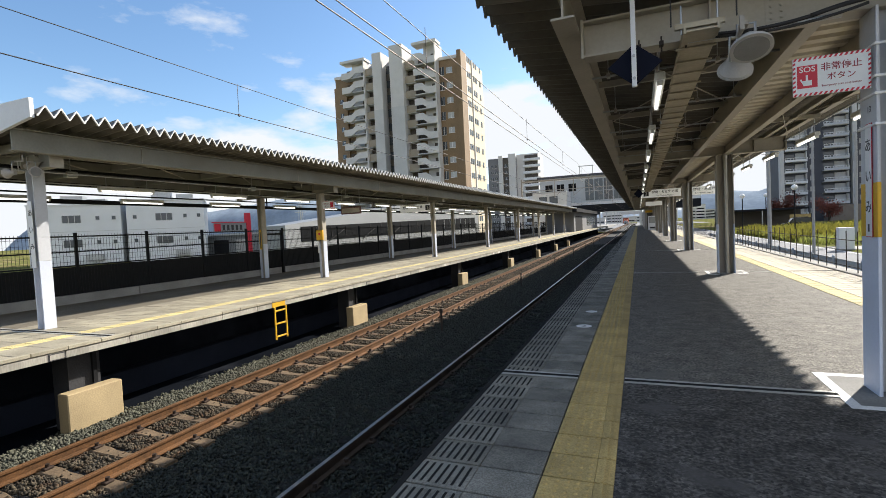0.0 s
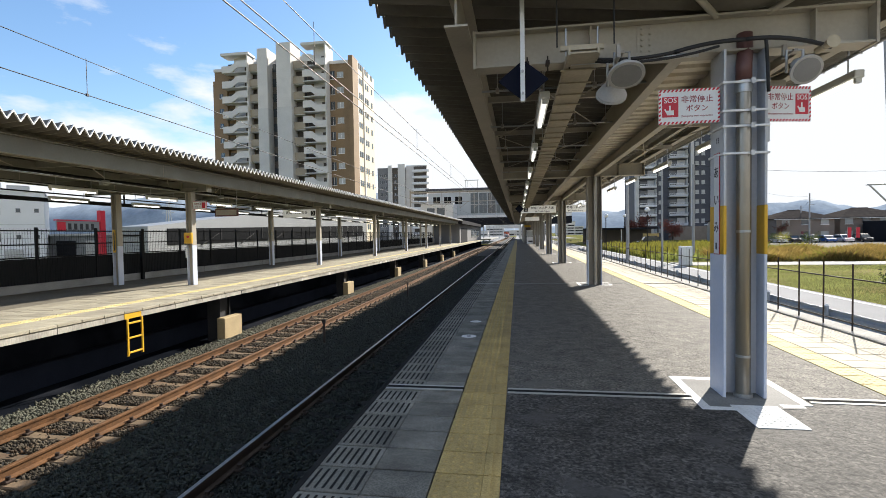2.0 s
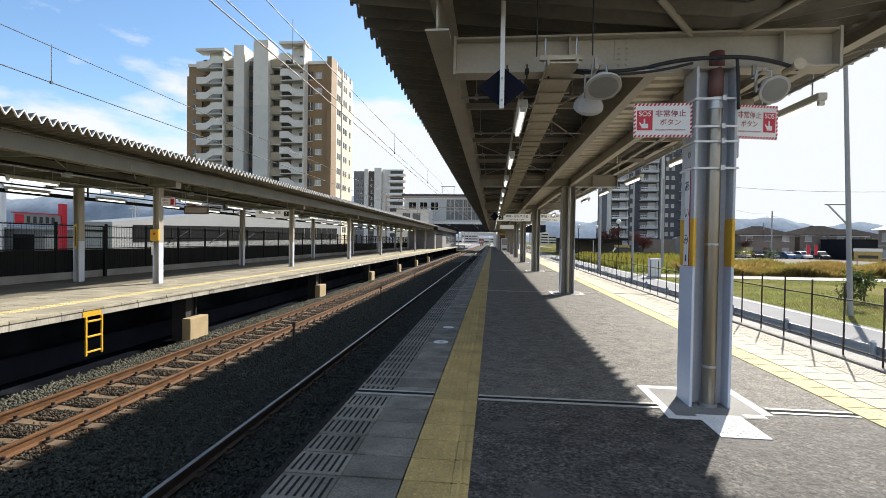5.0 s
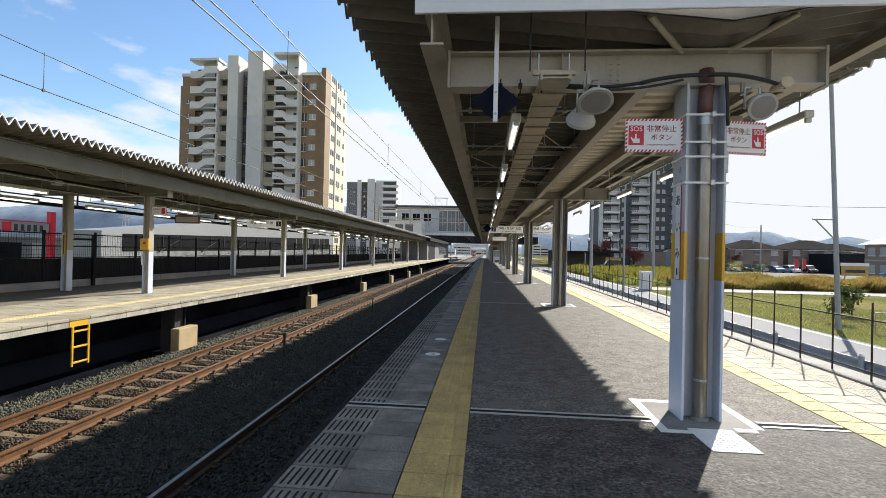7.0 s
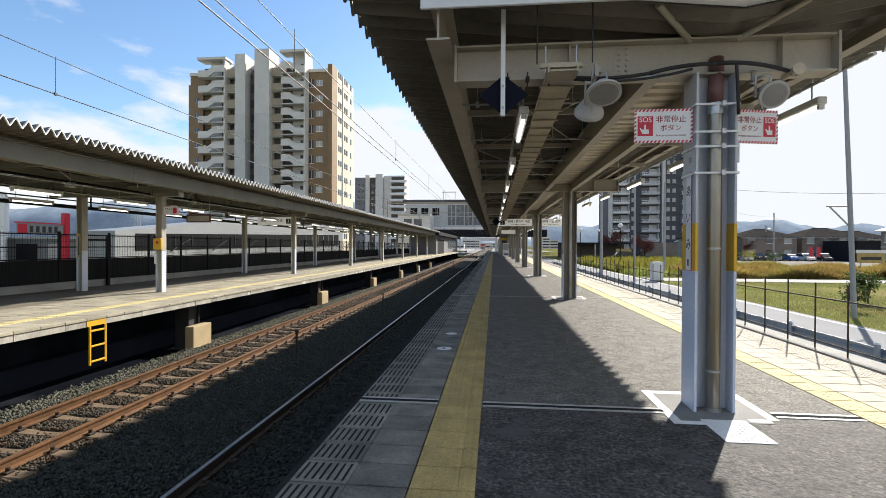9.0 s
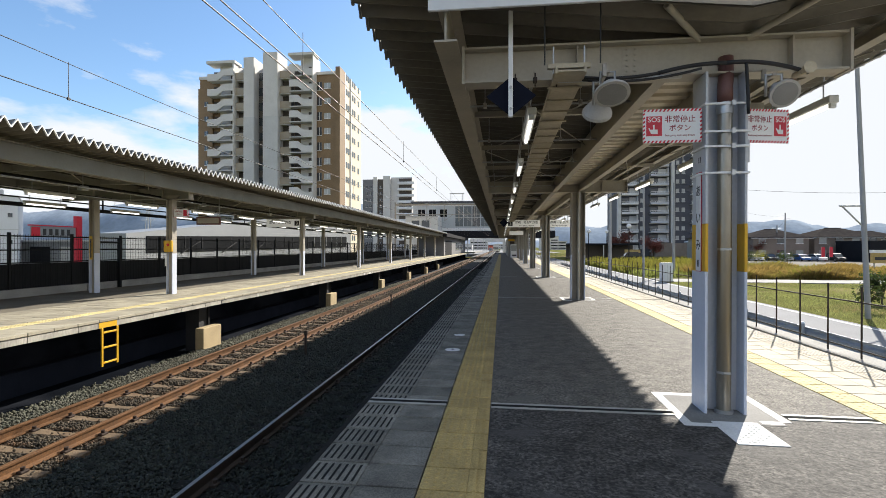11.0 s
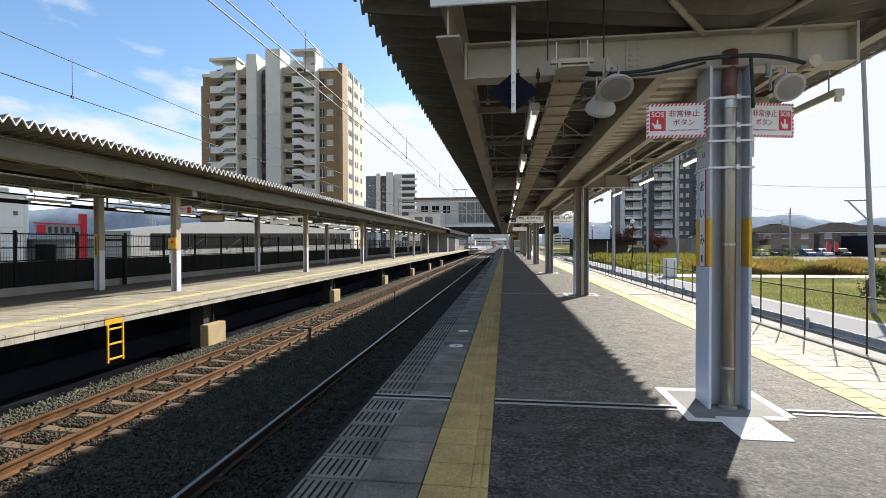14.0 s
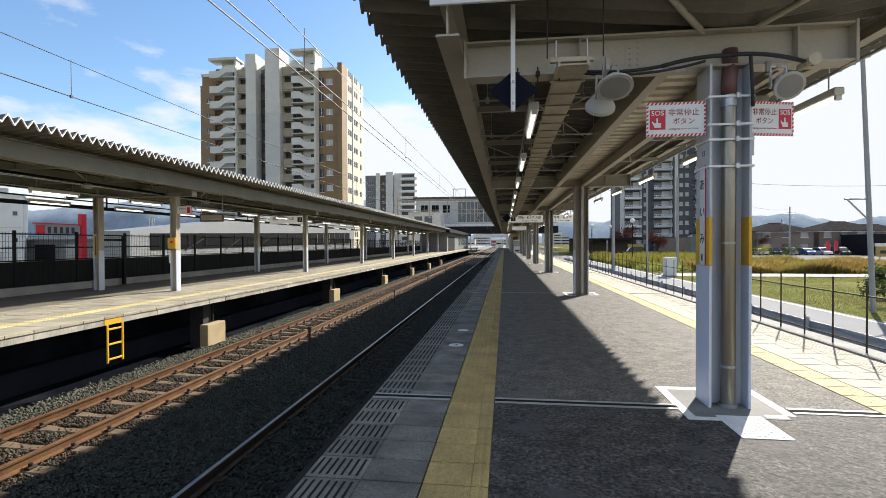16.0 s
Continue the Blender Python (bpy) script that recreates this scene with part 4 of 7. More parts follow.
# hanging white rod with a dark diamond board
rod = thing("hanging_post", "white square post hanging from the canopy's end", "hanging post", at=(0.075, 4.33, 0))
part("post", Shape().box(-0.020, -0.020, 2.60, 0.020, 0.020, 3.58, 0.004), M_WHITE, rod)
for z in (2.67, 2.86):
    part("bolt", Shape().tube((0, -0.032, z), (0, -0.02, z), 0.012, 8), M_GALV, rod)
s = Shape().prism([(-0.22, 2.80), (0, 2.62), (0.22, 2.80), (0, 2.98)], "y", 0, 0.012)
dm = thing("diamond_board", "dark navy diamond board hung behind the white post", "sign", at=(0.08, 4.37, 0))
part("board", s, M_NAVY, dm)
part("hanger", Shape().tube((0, 0.02, 2.95), (0, 0.02, 3.50), 0.010, 8), M_GALV, dm)
for x, y in ((0.36, 4.2), (0.82, 4.2)):
    solid("hanger_rod", Shape().tube((0, 0, 3.0), (0, 0, 3.55), 0.006, 6), M_CABLE, "thin dark threaded rod hanging from the roof", "hanger rod", "hanger rods", at=(x, y, 0))

for x in (0.10, 0.28, 0.47):
    bc = thing("beam_clamp", "small dark hook clamp on the beam flange", "clamp", "beam clamps", at=(x + 0.02, 4.49, 2.98))
    part("jaw", Shape().box(-0.018, -0.02, -0.02, 0.018, 0.05, 0.02, 0.004), M_RAILDARK, bc)
    part("stud", Shape().tube((0, 0, -0.07), (0, 0, 0.06), 0.007, 6), M_RAILDARK, bc)

# cable tray
ct = thing("cable_tray", "brown weathered cable ladder tray hung under the canopy", "cable tray", at=(0.58, 4.2, 2.93))
for x in (-0.13, 0.11):
    part("side_rail", Shape().box(x, 0, 0, x + 0.02, 60, 0.06), M_TRAY, ct)
me = Shape().box(-0.11, -0.186, -0.004, 0.11, 0.186, 0.008).mesh("cover_plate", M_TRAY)
for i in range(150):
    piece("cover_plate", me, ct, (0, 0.15 + i * 0.4, random.uniform(-0.004, 0.004)))
rung = Shape().box(-0.155, -0.014, -0.016, 0.155, 0.014, -0.005).mesh("rung", M_TRAY)
for i in range(60):
    piece("rung", rung, ct, (random.uniform(-0.012, 0.012), 0.35 + i * 0.4, random.uniform(-0.003, 0.0)))
s = Shape()
for k in range(5):
    s.path([(-0.09 + 0.045 * k, 0.1, 0.03), (-0.09 + 0.045 * k, 60, 0.03)], 0.014, 5)
part("cable_bundle", s, M_CABLE, ct, "bundled black cables")
for y in (0.05, 4.0, 8.0, 12.0, 16.0):
    h = part("hanger", Shape().box(-0.19, y, 0.06, 0.17, y + 0.04, 0.10), M_TRAY, ct)
    for x in (-0.14, 0.12):
        part("threaded_rod", Shape().tube((x, y + 0.02, 0.02), (x, y + 0.02, 0.25), 0.008, 6), M_GALV, h)

# loose cables along the first beam
def sag(p, q, drop, n=10):
    p, q = Vector(p), Vector(q)
    return [p.lerp(q, i / n) - Vector((0, 0, drop * 4 * (i / n) * (1 - i / n))) for i in range(n + 1)]


cabs = (((0.62, 4.42, 2.97), (1.35, 4.42, 2.97), 0.03, 0.016), ((1.35, 4.42, 2.97), (1.9, 4.40, 3.03), -0.02, 0.018), ((1.9, 4.40, 3.03), (2.55, 4.40, 2.92), -0.04, 0.018),
        ((0.70, 4.40, 2.93), (1.7, 4.40, 2.99), 0.05, 0.012), ((2.06, 4.40, 3.02), (2.10, 4.44, 2.60), -0.05, 0.014))
for p, q, d, r in cabs:
    solid("slung_cable", Shape().path(sag(p, q, d), r, 7), M_CABLE, "black cable slung along the canopy beam", "cable", "slung cables")
cd = Shape().tube((0.5, 4.44, 2.945), (1.55, 4.44, 2.945), 0.02, 10)
solid("conduit", cd, M_GALV, "short grey conduit under the canopy beam", "conduit")


# ---- fluorescent lamps ----
def lamp(length=1.22, tall=0.08):
    l = thing("fluorescent_lamp", "slim white fluorescent lamp hung under the canopy", "lamp", "canopy lamps")
    part("body", Shape().box(-0.05, -length / 2 - 0.05, 0.02, 0.05, length / 2 + 0.05, 0.02 + tall, 0.01), M_LAMP_BODY, l)
    part("tube", Shape().tube((0, -length / 2, 0.0), (0, length / 2, 0.0), 0.022, 10), M_TUBE, l, "glowing tube")
    for s_ in (-1, 1):
        part("socket", Shape().box(-0.03, s_ * (length / 2 + 0.02) - 0.02, -0.03, 0.03, s_ * (length / 2 + 0.02) + 0.02, 0.02, 0.005), M_LAMP_BODY, l)
        part("stem", Shape().tube((0, s_ * length * 0.4, 0.07), (0, s_ * length * 0.4, 0.38), 0.008, 6), M_GALV, l)
    return l


first = None
for x, z, y0, n, step in ((0.32, 2.86, 5.95, 20, 3.0), (3.40, 2.93, 6.1, 20, 3.05), (-11.0, 2.68, 7.6, 20, 3.05), (-13.3, 2.64, 6.6, 20, 3.05)):
    for i in range(n):
        m = pose(x, y0 + i * step, z)
        if first is None:
            first = lamp()
            first.matrix_basis = m
        else:
            copy_thing(first, m)
# conduit runs that carry the lamps
for x, z, y0, y1, r in ((0.32, 3.22, 4.75, 66, 0.018), (3.40, 3.20, 4.75, 66, 0.018), (-11.0, 3.08, 4.3, 70, 0.02), (-13.3, 3.04, 4.3, 70, 0.02), (-10.35, 2.96, 4.3, 70, 0.025), (-12.0, 2.92, 4.3, 70, 0.02)):
    solid("conduit_run", Shape().tube((x, y0, z), (x, y1, z), r, 8), M_GALV if x > -5 else M_BLACK, "long conduit pipe under the canopy", "conduit", "conduits")
for k in range(10):
    y = 6.0 + k * 4.875
    jb = thing("junction_box", "small grey junction box on the conduit under the far canopy", "junction box", "junction boxes", at=(-10.35, y, 2.93))
    part("box", Shape().box(-0.07, -0.1, -0.09, 0.07, 0.1, 0.03, 0.01), M_GALV, jb)
    part("hanger", Shape().tube((0, 0, 0.03), (0, 0, 0.3), 0.01, 6), M_GALV, jb)
for x, z, r in ((-10.1, 2.88, 0.016), (-10.7, 3.02, 0.03), (-11.6, 2.86, 0.016), (-12.9, 2.78, 0.02)):
    solid("conduit_run", Shape().tube((x, 4.3, z), (x, 70, z), r, 8), M_GALV if r < 0.02 else M_BLACK, "long conduit pipe under the far canopy", "conduit", "conduits")
for k in range(7):
    y = 5.75 + k * 1.9
    cc = thing("cross_conduit", "thin grey conduit with saddles across the underside of the near roof", "conduit", "cross conduits", at=(0, y, 3.12))
    part("pipe", Shape().tube((-0.38, 0, 0), (1.46, 0.05 * (k % 3), 0), 0.013, 8), M_GALV, cc)
    for x in (-0.2, 0.32, 0.9, 1.35):
        part("saddle", Shape().box(x - 0.02, -0.03, -0.02, x + 0.02, 0.05, 0.03, 0.004), M_COL_WARM, cc)
        part("drop_rod", Shape().tube((x, 0.01, 0.02), (x, 0.01, 0.36), 0.005, 5), M_GALV, cc)
vr = thing("valance_rail", "dark rail hung under the rear eave of the far canopy", "rail")
part("rail", Shape().box(-14.02, 4.3, 2.62, -13.98, 75, 2.74), M_BLACK, vr)
for k in range(8):
    part("hanger", Shape().box(-14.015, 6 + k * 9.5, 2.74, -13.985, 6.05 + k * 9.5, 3.56), M_BLACK, vr)


# ---- hanging signs ----
def board_sign(name, at, w, h, rows, label, number=None, number_side=-1, turn=0, hang=0.46):
    sg = thing(name, label, "sign", "hanging signs", at=at, turn=turn)
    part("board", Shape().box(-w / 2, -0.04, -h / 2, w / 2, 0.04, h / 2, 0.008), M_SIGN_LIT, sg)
    if number:
        nx = number_side * (w / 2 - 0.2)
        part("number_frame", Shape().box(nx - 0.13, -0.043, -0.13, nx + 0.13, -0.04, 0.13), M_INK, sg)
        lettering("number", number, 0.24, M_WHITE, sg, (nx, -0.045, 0))
    for z, size, body in rows:
        lettering("writing", body, size, M_INK, sg, (-number_side * 0.18 if number else 0, -0.0415, z))
    for x in (-w * 0.35, w * 0.35):
        part("hanger", Shape().box(x - 0.012, -0.012, h / 2, x + 0.012, 0.012, h / 2 + hang), M_GALV, sg)
    return sg


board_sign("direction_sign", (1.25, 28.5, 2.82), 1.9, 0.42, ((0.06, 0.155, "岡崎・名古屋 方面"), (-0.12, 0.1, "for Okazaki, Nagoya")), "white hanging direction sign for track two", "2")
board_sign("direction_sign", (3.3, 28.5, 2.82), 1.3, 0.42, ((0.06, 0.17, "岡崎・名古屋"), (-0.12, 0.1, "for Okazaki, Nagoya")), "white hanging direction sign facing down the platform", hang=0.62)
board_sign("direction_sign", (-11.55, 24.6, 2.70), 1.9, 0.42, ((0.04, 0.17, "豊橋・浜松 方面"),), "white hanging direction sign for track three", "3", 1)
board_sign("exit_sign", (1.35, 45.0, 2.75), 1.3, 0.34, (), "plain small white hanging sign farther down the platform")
s = Shape().prism([(-0.24, 0), (0, -0.24), (0.24, 0), (0, 0.24)], "y", 0, 0.012)
dm = thing("diamond_board", "black diamond stop board hung from the canopy", "sign", at=(0.12, 27, 2.8))
part("board", s, M_NAVY, dm)
part("hanger", Shape().tube((0, 0.02, 0.1), (0, 0.02, 0.55), 0.012, 8), M_GALV, dm)

# emergency fittings on a far platform column
yl = COLS_L[1]
cb = thing("call_box", "yellow emergency button box on a far platform column", "call box", at=(-9.98, yl - 0.13, 1.46))
part("box", Shape().box(-0.12, -0.1, -0.17, 0.14, 0.0, 0.17, 0.02), M_YELLOW, cb)
part("button", Shape().tube((0.03, -0.115, 0.04), (0.03, -0.1, 0.04), 0.04, 14), M_RED, cb)
part("label_plate", Shape().box(-0.12, -0.03, -0.6, -0.06, -0.02, -0.3), M_WHITE, cb)
es = thing("emergency_sign", "white emergency sign with red square on the far platform", "sign", "emergency signs", at=(-9.62, yl - 0.1, 2.46))
part("board", Shape().box(-0.28, 0, -0.15, 0.28, 0.012, 0.15), M_WHITE, es)
part("red_panel", Shape().box(0.1, -0.003, -0.11, 0.24, 0, 0.11), M_RED, es)
lettering("kanji_line", "非常停止", 0.075, M_INK_RED, es, (-0.08, -0.001, 0.05))
lettering("kana_line", "ボタン", 0.07, M_INK_RED, es, (-0.08, -0.001, -0.05))
part("frame", Shape().box(-0.29, 0.012, -0.16, 0.29, 0.02, 0.16), M_RED, es)
es.scale = (0.8, 1.0, 0.8)
hb = thing("hanging_board", "small dark red framed board hung under the far canopy", "sign", "hanging signs", at=(-10.3, 16.0, 2.36))
part("board", Shape().box(-0.45, -0.03, -0.14, 0.45, 0.03, 0.14, 0.005), M_PIPE_RED, hb)
part("pale_field", Shape().box(-0.4, -0.034, -0.09, 0.4, -0.03, 0.09), M_STEEL, hb)
for x in (-0.4, 0.4):
    part("hanger", Shape().tube((x, 0, 0.14), (x, 0, 0.86), 0.012, 6), M_GALV, hb)
yb = thing("warning_plate", "narrow yellow warning plate on a rear column", "sign", at=(-12.6, yl - 0.119, 1.4))
part("plate", Shape().box(-0.05, -0.008, -0.36, 0.05, 0, 0.36), M_YELLOW, yb)
part("dark_mark", Shape().box(-0.02, -0.01, -0.3, 0.02, -0.008, 0.28), M_INK, yb)
for i in (0,):
    pl = thing("name_plate", "narrow white plate with hiragana station name on a far column", "name plate", "name plates", at=(-10.0, COLS_L[0] - 0.125, 1.72))
    part("plate", Shape().box(-0.06, -0.008, -0.6, 0.06, 0, 0.6, 0.002), M_WHITE, pl)
    for k, ch in enumerate("あいみ"):
        lettering("kana", ch, 0.13, M_INK, pl, (0, -0.009, 0.38 - k * 0.3))
horn((-10.05, COLS_L[0] - 0.4, 2.80), -70, 0.09, 0, 0.16)
horn((-9.6, COLS_L[0] - 0.2, 2.80), 80, 0.09, 0, 0.16)

# ---- under and along the far platform ----
ld = thing("track_ladder", "yellow steel ladder from the far platform to the track", "ladder", at=(EDGE_L + 0.02, 8.85, 0))
for y in (-0.19, 0.19):
    part("stile", Shape().box(-0.01, y - 0.02, -0.93, 0.02, y + 0.02, -0.17, 0.004), M_YELLOW, ld)
for z in (-0.26, -0.56, -0.86):
    part("rung", Shape().box(-0.01, -0.17, z - 0.018, 0.02, 0.17, z + 0.018, 0.004), M_YELLOW, ld)
part("painted_patch", Shape().box(-0.06, -0.24, -0.168, -0.012, 0.2, -0.062), M_YELLOW, ld, "yellow painted platform edge above the ladder")
part("white_patch", Shape().box(-0.06, 0.203, -0.168, -0.013, 0.46, -0.062), M_FASCIA, ld)
for i in range(7):
    y = 4.7 if i == 0 else 12.55 + (i - 1) * 9.75
    ft = thing("pier_footing", "tan sunlit concrete footing beside the track", "footing", "footings", at=(-8.1, y, GROUND))
    part("block", Shape().box(-0.1, -0.42, -0.04, 0.14, 0.42, 0.66, 0.015), M_TAN, ft)
    part("pier", Shape().box(-0.5, -0.24, 0.0, -0.11, 0.24, 1.22), M_CONC_DARK, ft, "pier carrying the slab, toned dark for shade")
    part("pier_band", Shape().box(-0.1, 0.1, 0.68, -0.05, 0.16, 1.22), M_BLACK, ft)
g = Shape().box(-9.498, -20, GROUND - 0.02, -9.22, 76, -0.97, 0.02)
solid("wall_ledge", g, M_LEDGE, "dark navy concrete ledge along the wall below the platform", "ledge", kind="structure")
# edge plates
for y in (8.13, 16.9):
    pp = thing("edge_plate", "small framed plate on the platform edge", "plate", "edge plates", at=(EDGE_L + 0.004, y - 4, -0.118))
    part("frame", Shape().box(0, -0.11, -0.05, 0.006, 0.11, 0.05), M_INK, pp)
    part("field", Shape().box(0.006, -0.095, -0.038, 0.008, 0.095, 0.038), M_FASCIA, pp)
for i in range(8):
    y = 2.2 + i * 9.6
    st = thing("track_stake", "short dark stake standing between the tracks", "stake", "stakes", at=(-4.95, y, RAIL - 0.2))
    part("post", Shape().box(-0.025, -0.025, -0.1, 0.025, 0.025, 0.62, 0.004), M_RAILDARK, st)
    part("cap", Shape().box(-0.04, -0.03, 0.55, 0.04, 0.03, 0.66, 0.004), M_RAILDARK, st)
bx = thing("track_box", "small grey cover box beside the rail", "track box", at=(-2.05, 13.2, RAIL - 0.18))
part("lid", Shape().box(-0.25, -0.2, 0, 0.25, 0.2, 0.14, 0.02), M_CONCRETE, bx)
part("cable", Shape().path([(-0.25, 0, 0.05), (-0.5, 0.1, 0.02), (-0.9, 0.12, 0.03)], 0.02, 6), M_CABLE, bx)

# ---- fence behind the far platform ----
g = Shape()
for i in range(20):
    g.box(-13.82, -10 + i * 4.9, -0.02, -13.62, -10 + i * 4.9 + 4.88, 0.22, 0.01)
solid("fence_kerb", g, M_CONCRETE, "pale concrete kerb under the black fence", "kerb", kind="structure")
fb = None
for i in range(44):
    m = pose(-13.72, -2.0 + 2.0 * i, 0.22)
    if fb is None:
        fb = thing("fence_bay", "black steel fence bay with solid lower panel and wire mesh above", "fence", "fence bays")
        fb.matrix_basis = m
        part("post", Shape().box(-0.035, -0.035, 0, 0.035, 0.035, 1.62, 0.005), M_BLACK, fb)
        rib = [(0.0, 0.04)]
        for k in range(24):
            q = 0.06 + k * 0.079
            rib += [(0.006, q), (0.014, q + 0.006), (0.014, q + 0.03), (0.006, q + 0.036)]
        rib += [(0.006, 1.96), (-0.006, 1.96), (-0.006, 0.04)]
        pn = Shape().prism(rib[1:], "z", 0.002, 0.72)
        part("lower_panel", pn, M_BLACK, fb, "ribbed black lower panel")
        for z in (0.75, 1.12, 1.52):
            part("rail", Shape().box(-0.012, 0.035, z - 0.018, 0.012, 1.965, z + 0.018), M_BLACK, fb)
        ms = Shape()
        for k in range(23):
            ms.box(-0.003, 0.08 + k * 0.08 - 0.003, 0.73, 0.003, 0.08 + k * 0.08 + 0.003, 1.58)
        for k in range(5):
            ms.box(-0.003, 0.035, 0.85 + k * 0.15, 0.003, 1.965, 0.856 + k * 0.15)
        part("mesh", ms, M_BLACK, fb)
    else:
        copy_thing(fb, m)
for k, (y, w) in enumerate(((14.7, 1.0),)):
    gt = thing("fence_gate", "black steel gate frame in the fence", "gate", at=(-13.5, y, 0.0))
    for s_ in (0, w):
        part("post", Shape().box(-0.05, s_ - 0.05, 0, 0.05, s_ + 0.05, 1.75, 0.005), M_BLACK, gt)
    part("top_bar", Shape().box(-0.03, 0, 1.55, 0.03, w, 1.62), M_BLACK, gt)

# ---- fence, guard rail and road on the right ----
rf = None
for i in range(110):
    m = pose(4.62, 1.0 + i * 0.65, 0)
    if rf is None:
        rf = thing("fence_post", "thin dark fence post with a rail beside the platform edge", "fence", "edge fence posts")
        rf.matrix_basis = m
        part("post", Shape().box(-0.009, -0.009, -0.2, 0.009, 0.009, 0.95, 0.003), M_RAILDARK, rf)
        part("top_rail", Shape().tube((0, 0, 0.74), (0, 0.65, 0.74), 0.010, 8), M_RAILDARK, rf)
        part("foot_rail", Shape().tube((0, 0, 0.12), (0, 0.65, 0.12), 0.010, 6), M_RAILDARK, rf)
    else:
        copy_thing(rf, m)
g = Shape().box(4.5, -10, -0.3, 4.85, END, 0.012)
solid("platform_curb_right", g, M_CONCRETE, "narrow concrete strip under the edge fence", "kerb", kind="structure")
gr = None
for i in range(22):
    m = pose(8.0, 2.0 + i * 3.0, GROUND)
    if gr is None:
        gr = thing("guard_rail", "blue-grey steel guard rail along the road", "guard rail", "guard rail bays")
        gr.matrix_basis = m
        part("post", Shape().tube((0, 0, -0.1), (0, 0, 0.85), 0.055, 12), M_GUARD, gr)
        part("post_cap", Shape().tube((0, 0, 0.85), (0, 0, 0.90), 0.06, 12, 0.02), M_WHITE, gr)
        part("beam", Shape().prism([(0.06, 0.45), (0.10, 0.50), (0.06, 0.57), (0.06, 0.63), (0.10, 0.70), (0.06, 0.77), (0.05, 0.77), (0.085, 0.70), (0.05, 0.63), (0.05, 0.57), (0.085, 0.50), (0.05, 0.45)], "y", 0, 3.0), M_GUARD, gr)
    else:
        copy_thing(gr, m)
solid("road", Shape().box(8.6, -30, GROUND - 0.03, 13.4, 240, GROUND + 0.0), M_ROAD, "grey asphalt road beside the station", "road", kind="structure")
solid("road_verge", Shape().box(4.9, -30, GROUND - 0.03, 8.596, 240, GROUND + 0.012), M_PATH, "pale concrete verge between platform and road", "pavement", kind="structure")
solid("road_line", Shape().box(13.0, -30, GROUND, 13.12, 240, GROUND + 0.006), M_PAINT_WHITE, "white edge line of the road", "road marking", kind="structure")
solid("footpath", Shape().box(13.6, 42.5, GROUND - 0.03, 90, 46.5, GROUND + 0.01), M_PATH, "pale concrete path across the field", "path", kind="structure")
solid("car_park", Shape().box(27, 66, GROUND - 0.03, 110, 118, GROUND + 0.008), M_GRAVEL, "pale gravel car park behind the field", "car park", kind="structure")


# ---- overhead line ----
def wire(name, x, z, sagging, r, label):
    spans = [-20, 25, 70, 115, 160, 205, 250]
    pts = [Vector((x, spans[0], z))]
    for a, b in zip(spans, spans[1:]):
        pts += sag((x, a, z), (x, b, z), sagging, 8)[1:]
    s = Shape().path(pts, r, 5)
    # Sun glint put into the material: right wires copper, left ones black.
    solid(name, s, M_COPPER if x > -5 else M_CABLE, label, "overhead wire", "overhead wires")


wire("contact_wire", TRACK_R, 3.77, 0.0, 0.008, "grooved contact wire over the track")
wire("contact_wire", TRACK_R + 0.02, 3.92, 0.02, 0.008, "second contact wire over the track")
wire("messenger_wire", TRACK_R + 0.05, 4.5, 0.2, 0.0065, "messenger wire sagging over the track")
wire("contact_wire", TRACK_L, 3.65, 0.0, 0.0075, "grooved contact wire over the far track")
wire("messenger_wire", TRACK_L, 4.25, 0.08, 0.006, "messenger wire sagging over the far track")
for x, z0, z1 in ((TRACK_R + 0.03, 3.87, 4.45), (TRACK_L, 3.65, 4.2)):
    for k in range(14):
        y = 6.5 + k * 7.0
        d = thing("dropper", "thin dropper with clamp between overhead wires", "dropper", "droppers", at=(x, y, z0))
        part("hanger", Shape().tube((0, 0, 0), (0, 0, z1 - z0), 0.005, 5), M_COPPER, d)
        part("clamp", Shape().box(-0.012, -0.02, -0.02, 0.012, 0.02, 0.02), M_CABLE, d)

# portals beyond the bridge
for i in range(9):
    y = 158 + i * 34
    p = thing("line_portal", "grey steel portal carrying the overhead line", "portal", "line portals", at=(-4.5, y, GROUND))
    for x in (-6.5, 5.5):
        part("mast", Shape().box(x - 0.18, -0.18, 0, x + 0.18, 0.18, 8.2), M_GALV, p)
    part("top_beam", Shape().box(-6.5, -0.15, 7.4, 5.5, 0.15, 7.9), M_GALV, p)
    for x in (-2.5, 2.0):
        part("hanger", Shape().box(x - 0.06, -0.06, 5.6, x + 0.06, 0.06, 7.4), M_GALV, p)
        part("arm", Shape().tube((x, 0, 5.8), (x + 0.9, 0, 5.4), 0.04, 6), M_GALV, p)

# gantry in front of the bridge
gy = thing("line_gantry", "dark grey steel gantry with droppers in front of the bridge", "portal", at=(-9.0, 119, GROUND))
for x in (-17.5, 15.4):
    part("mast", Shape().box(x - 0.16, -0.16, 0, x + 0.16, 0.16, 14.0), M_COL_WARM, gy)
part("top_beam", Shape().box(-17.5, -0.14, 13.2, 15.4, 0.14, 13.55), M_COL_WARM, gy)
part("lower_beam", Shape().box(-17.5, -0.08, 10.9, 6.0, 0.08, 11.05), M_COL_WARM, gy)
for x in (-9.5, -5.0, -1.5, 2.4, 6.0):
    part("dropper_post", Shape().box(x - 0.07, -0.07, 9.2, x + 0.07, 0.07, 13.2), M_COL_WARM, gy)
    part("strut", Shape().tube((x, 0, 9.4), (x + 2.2, 0, 11.0), 0.05, 6), M_COL_WARM, gy)

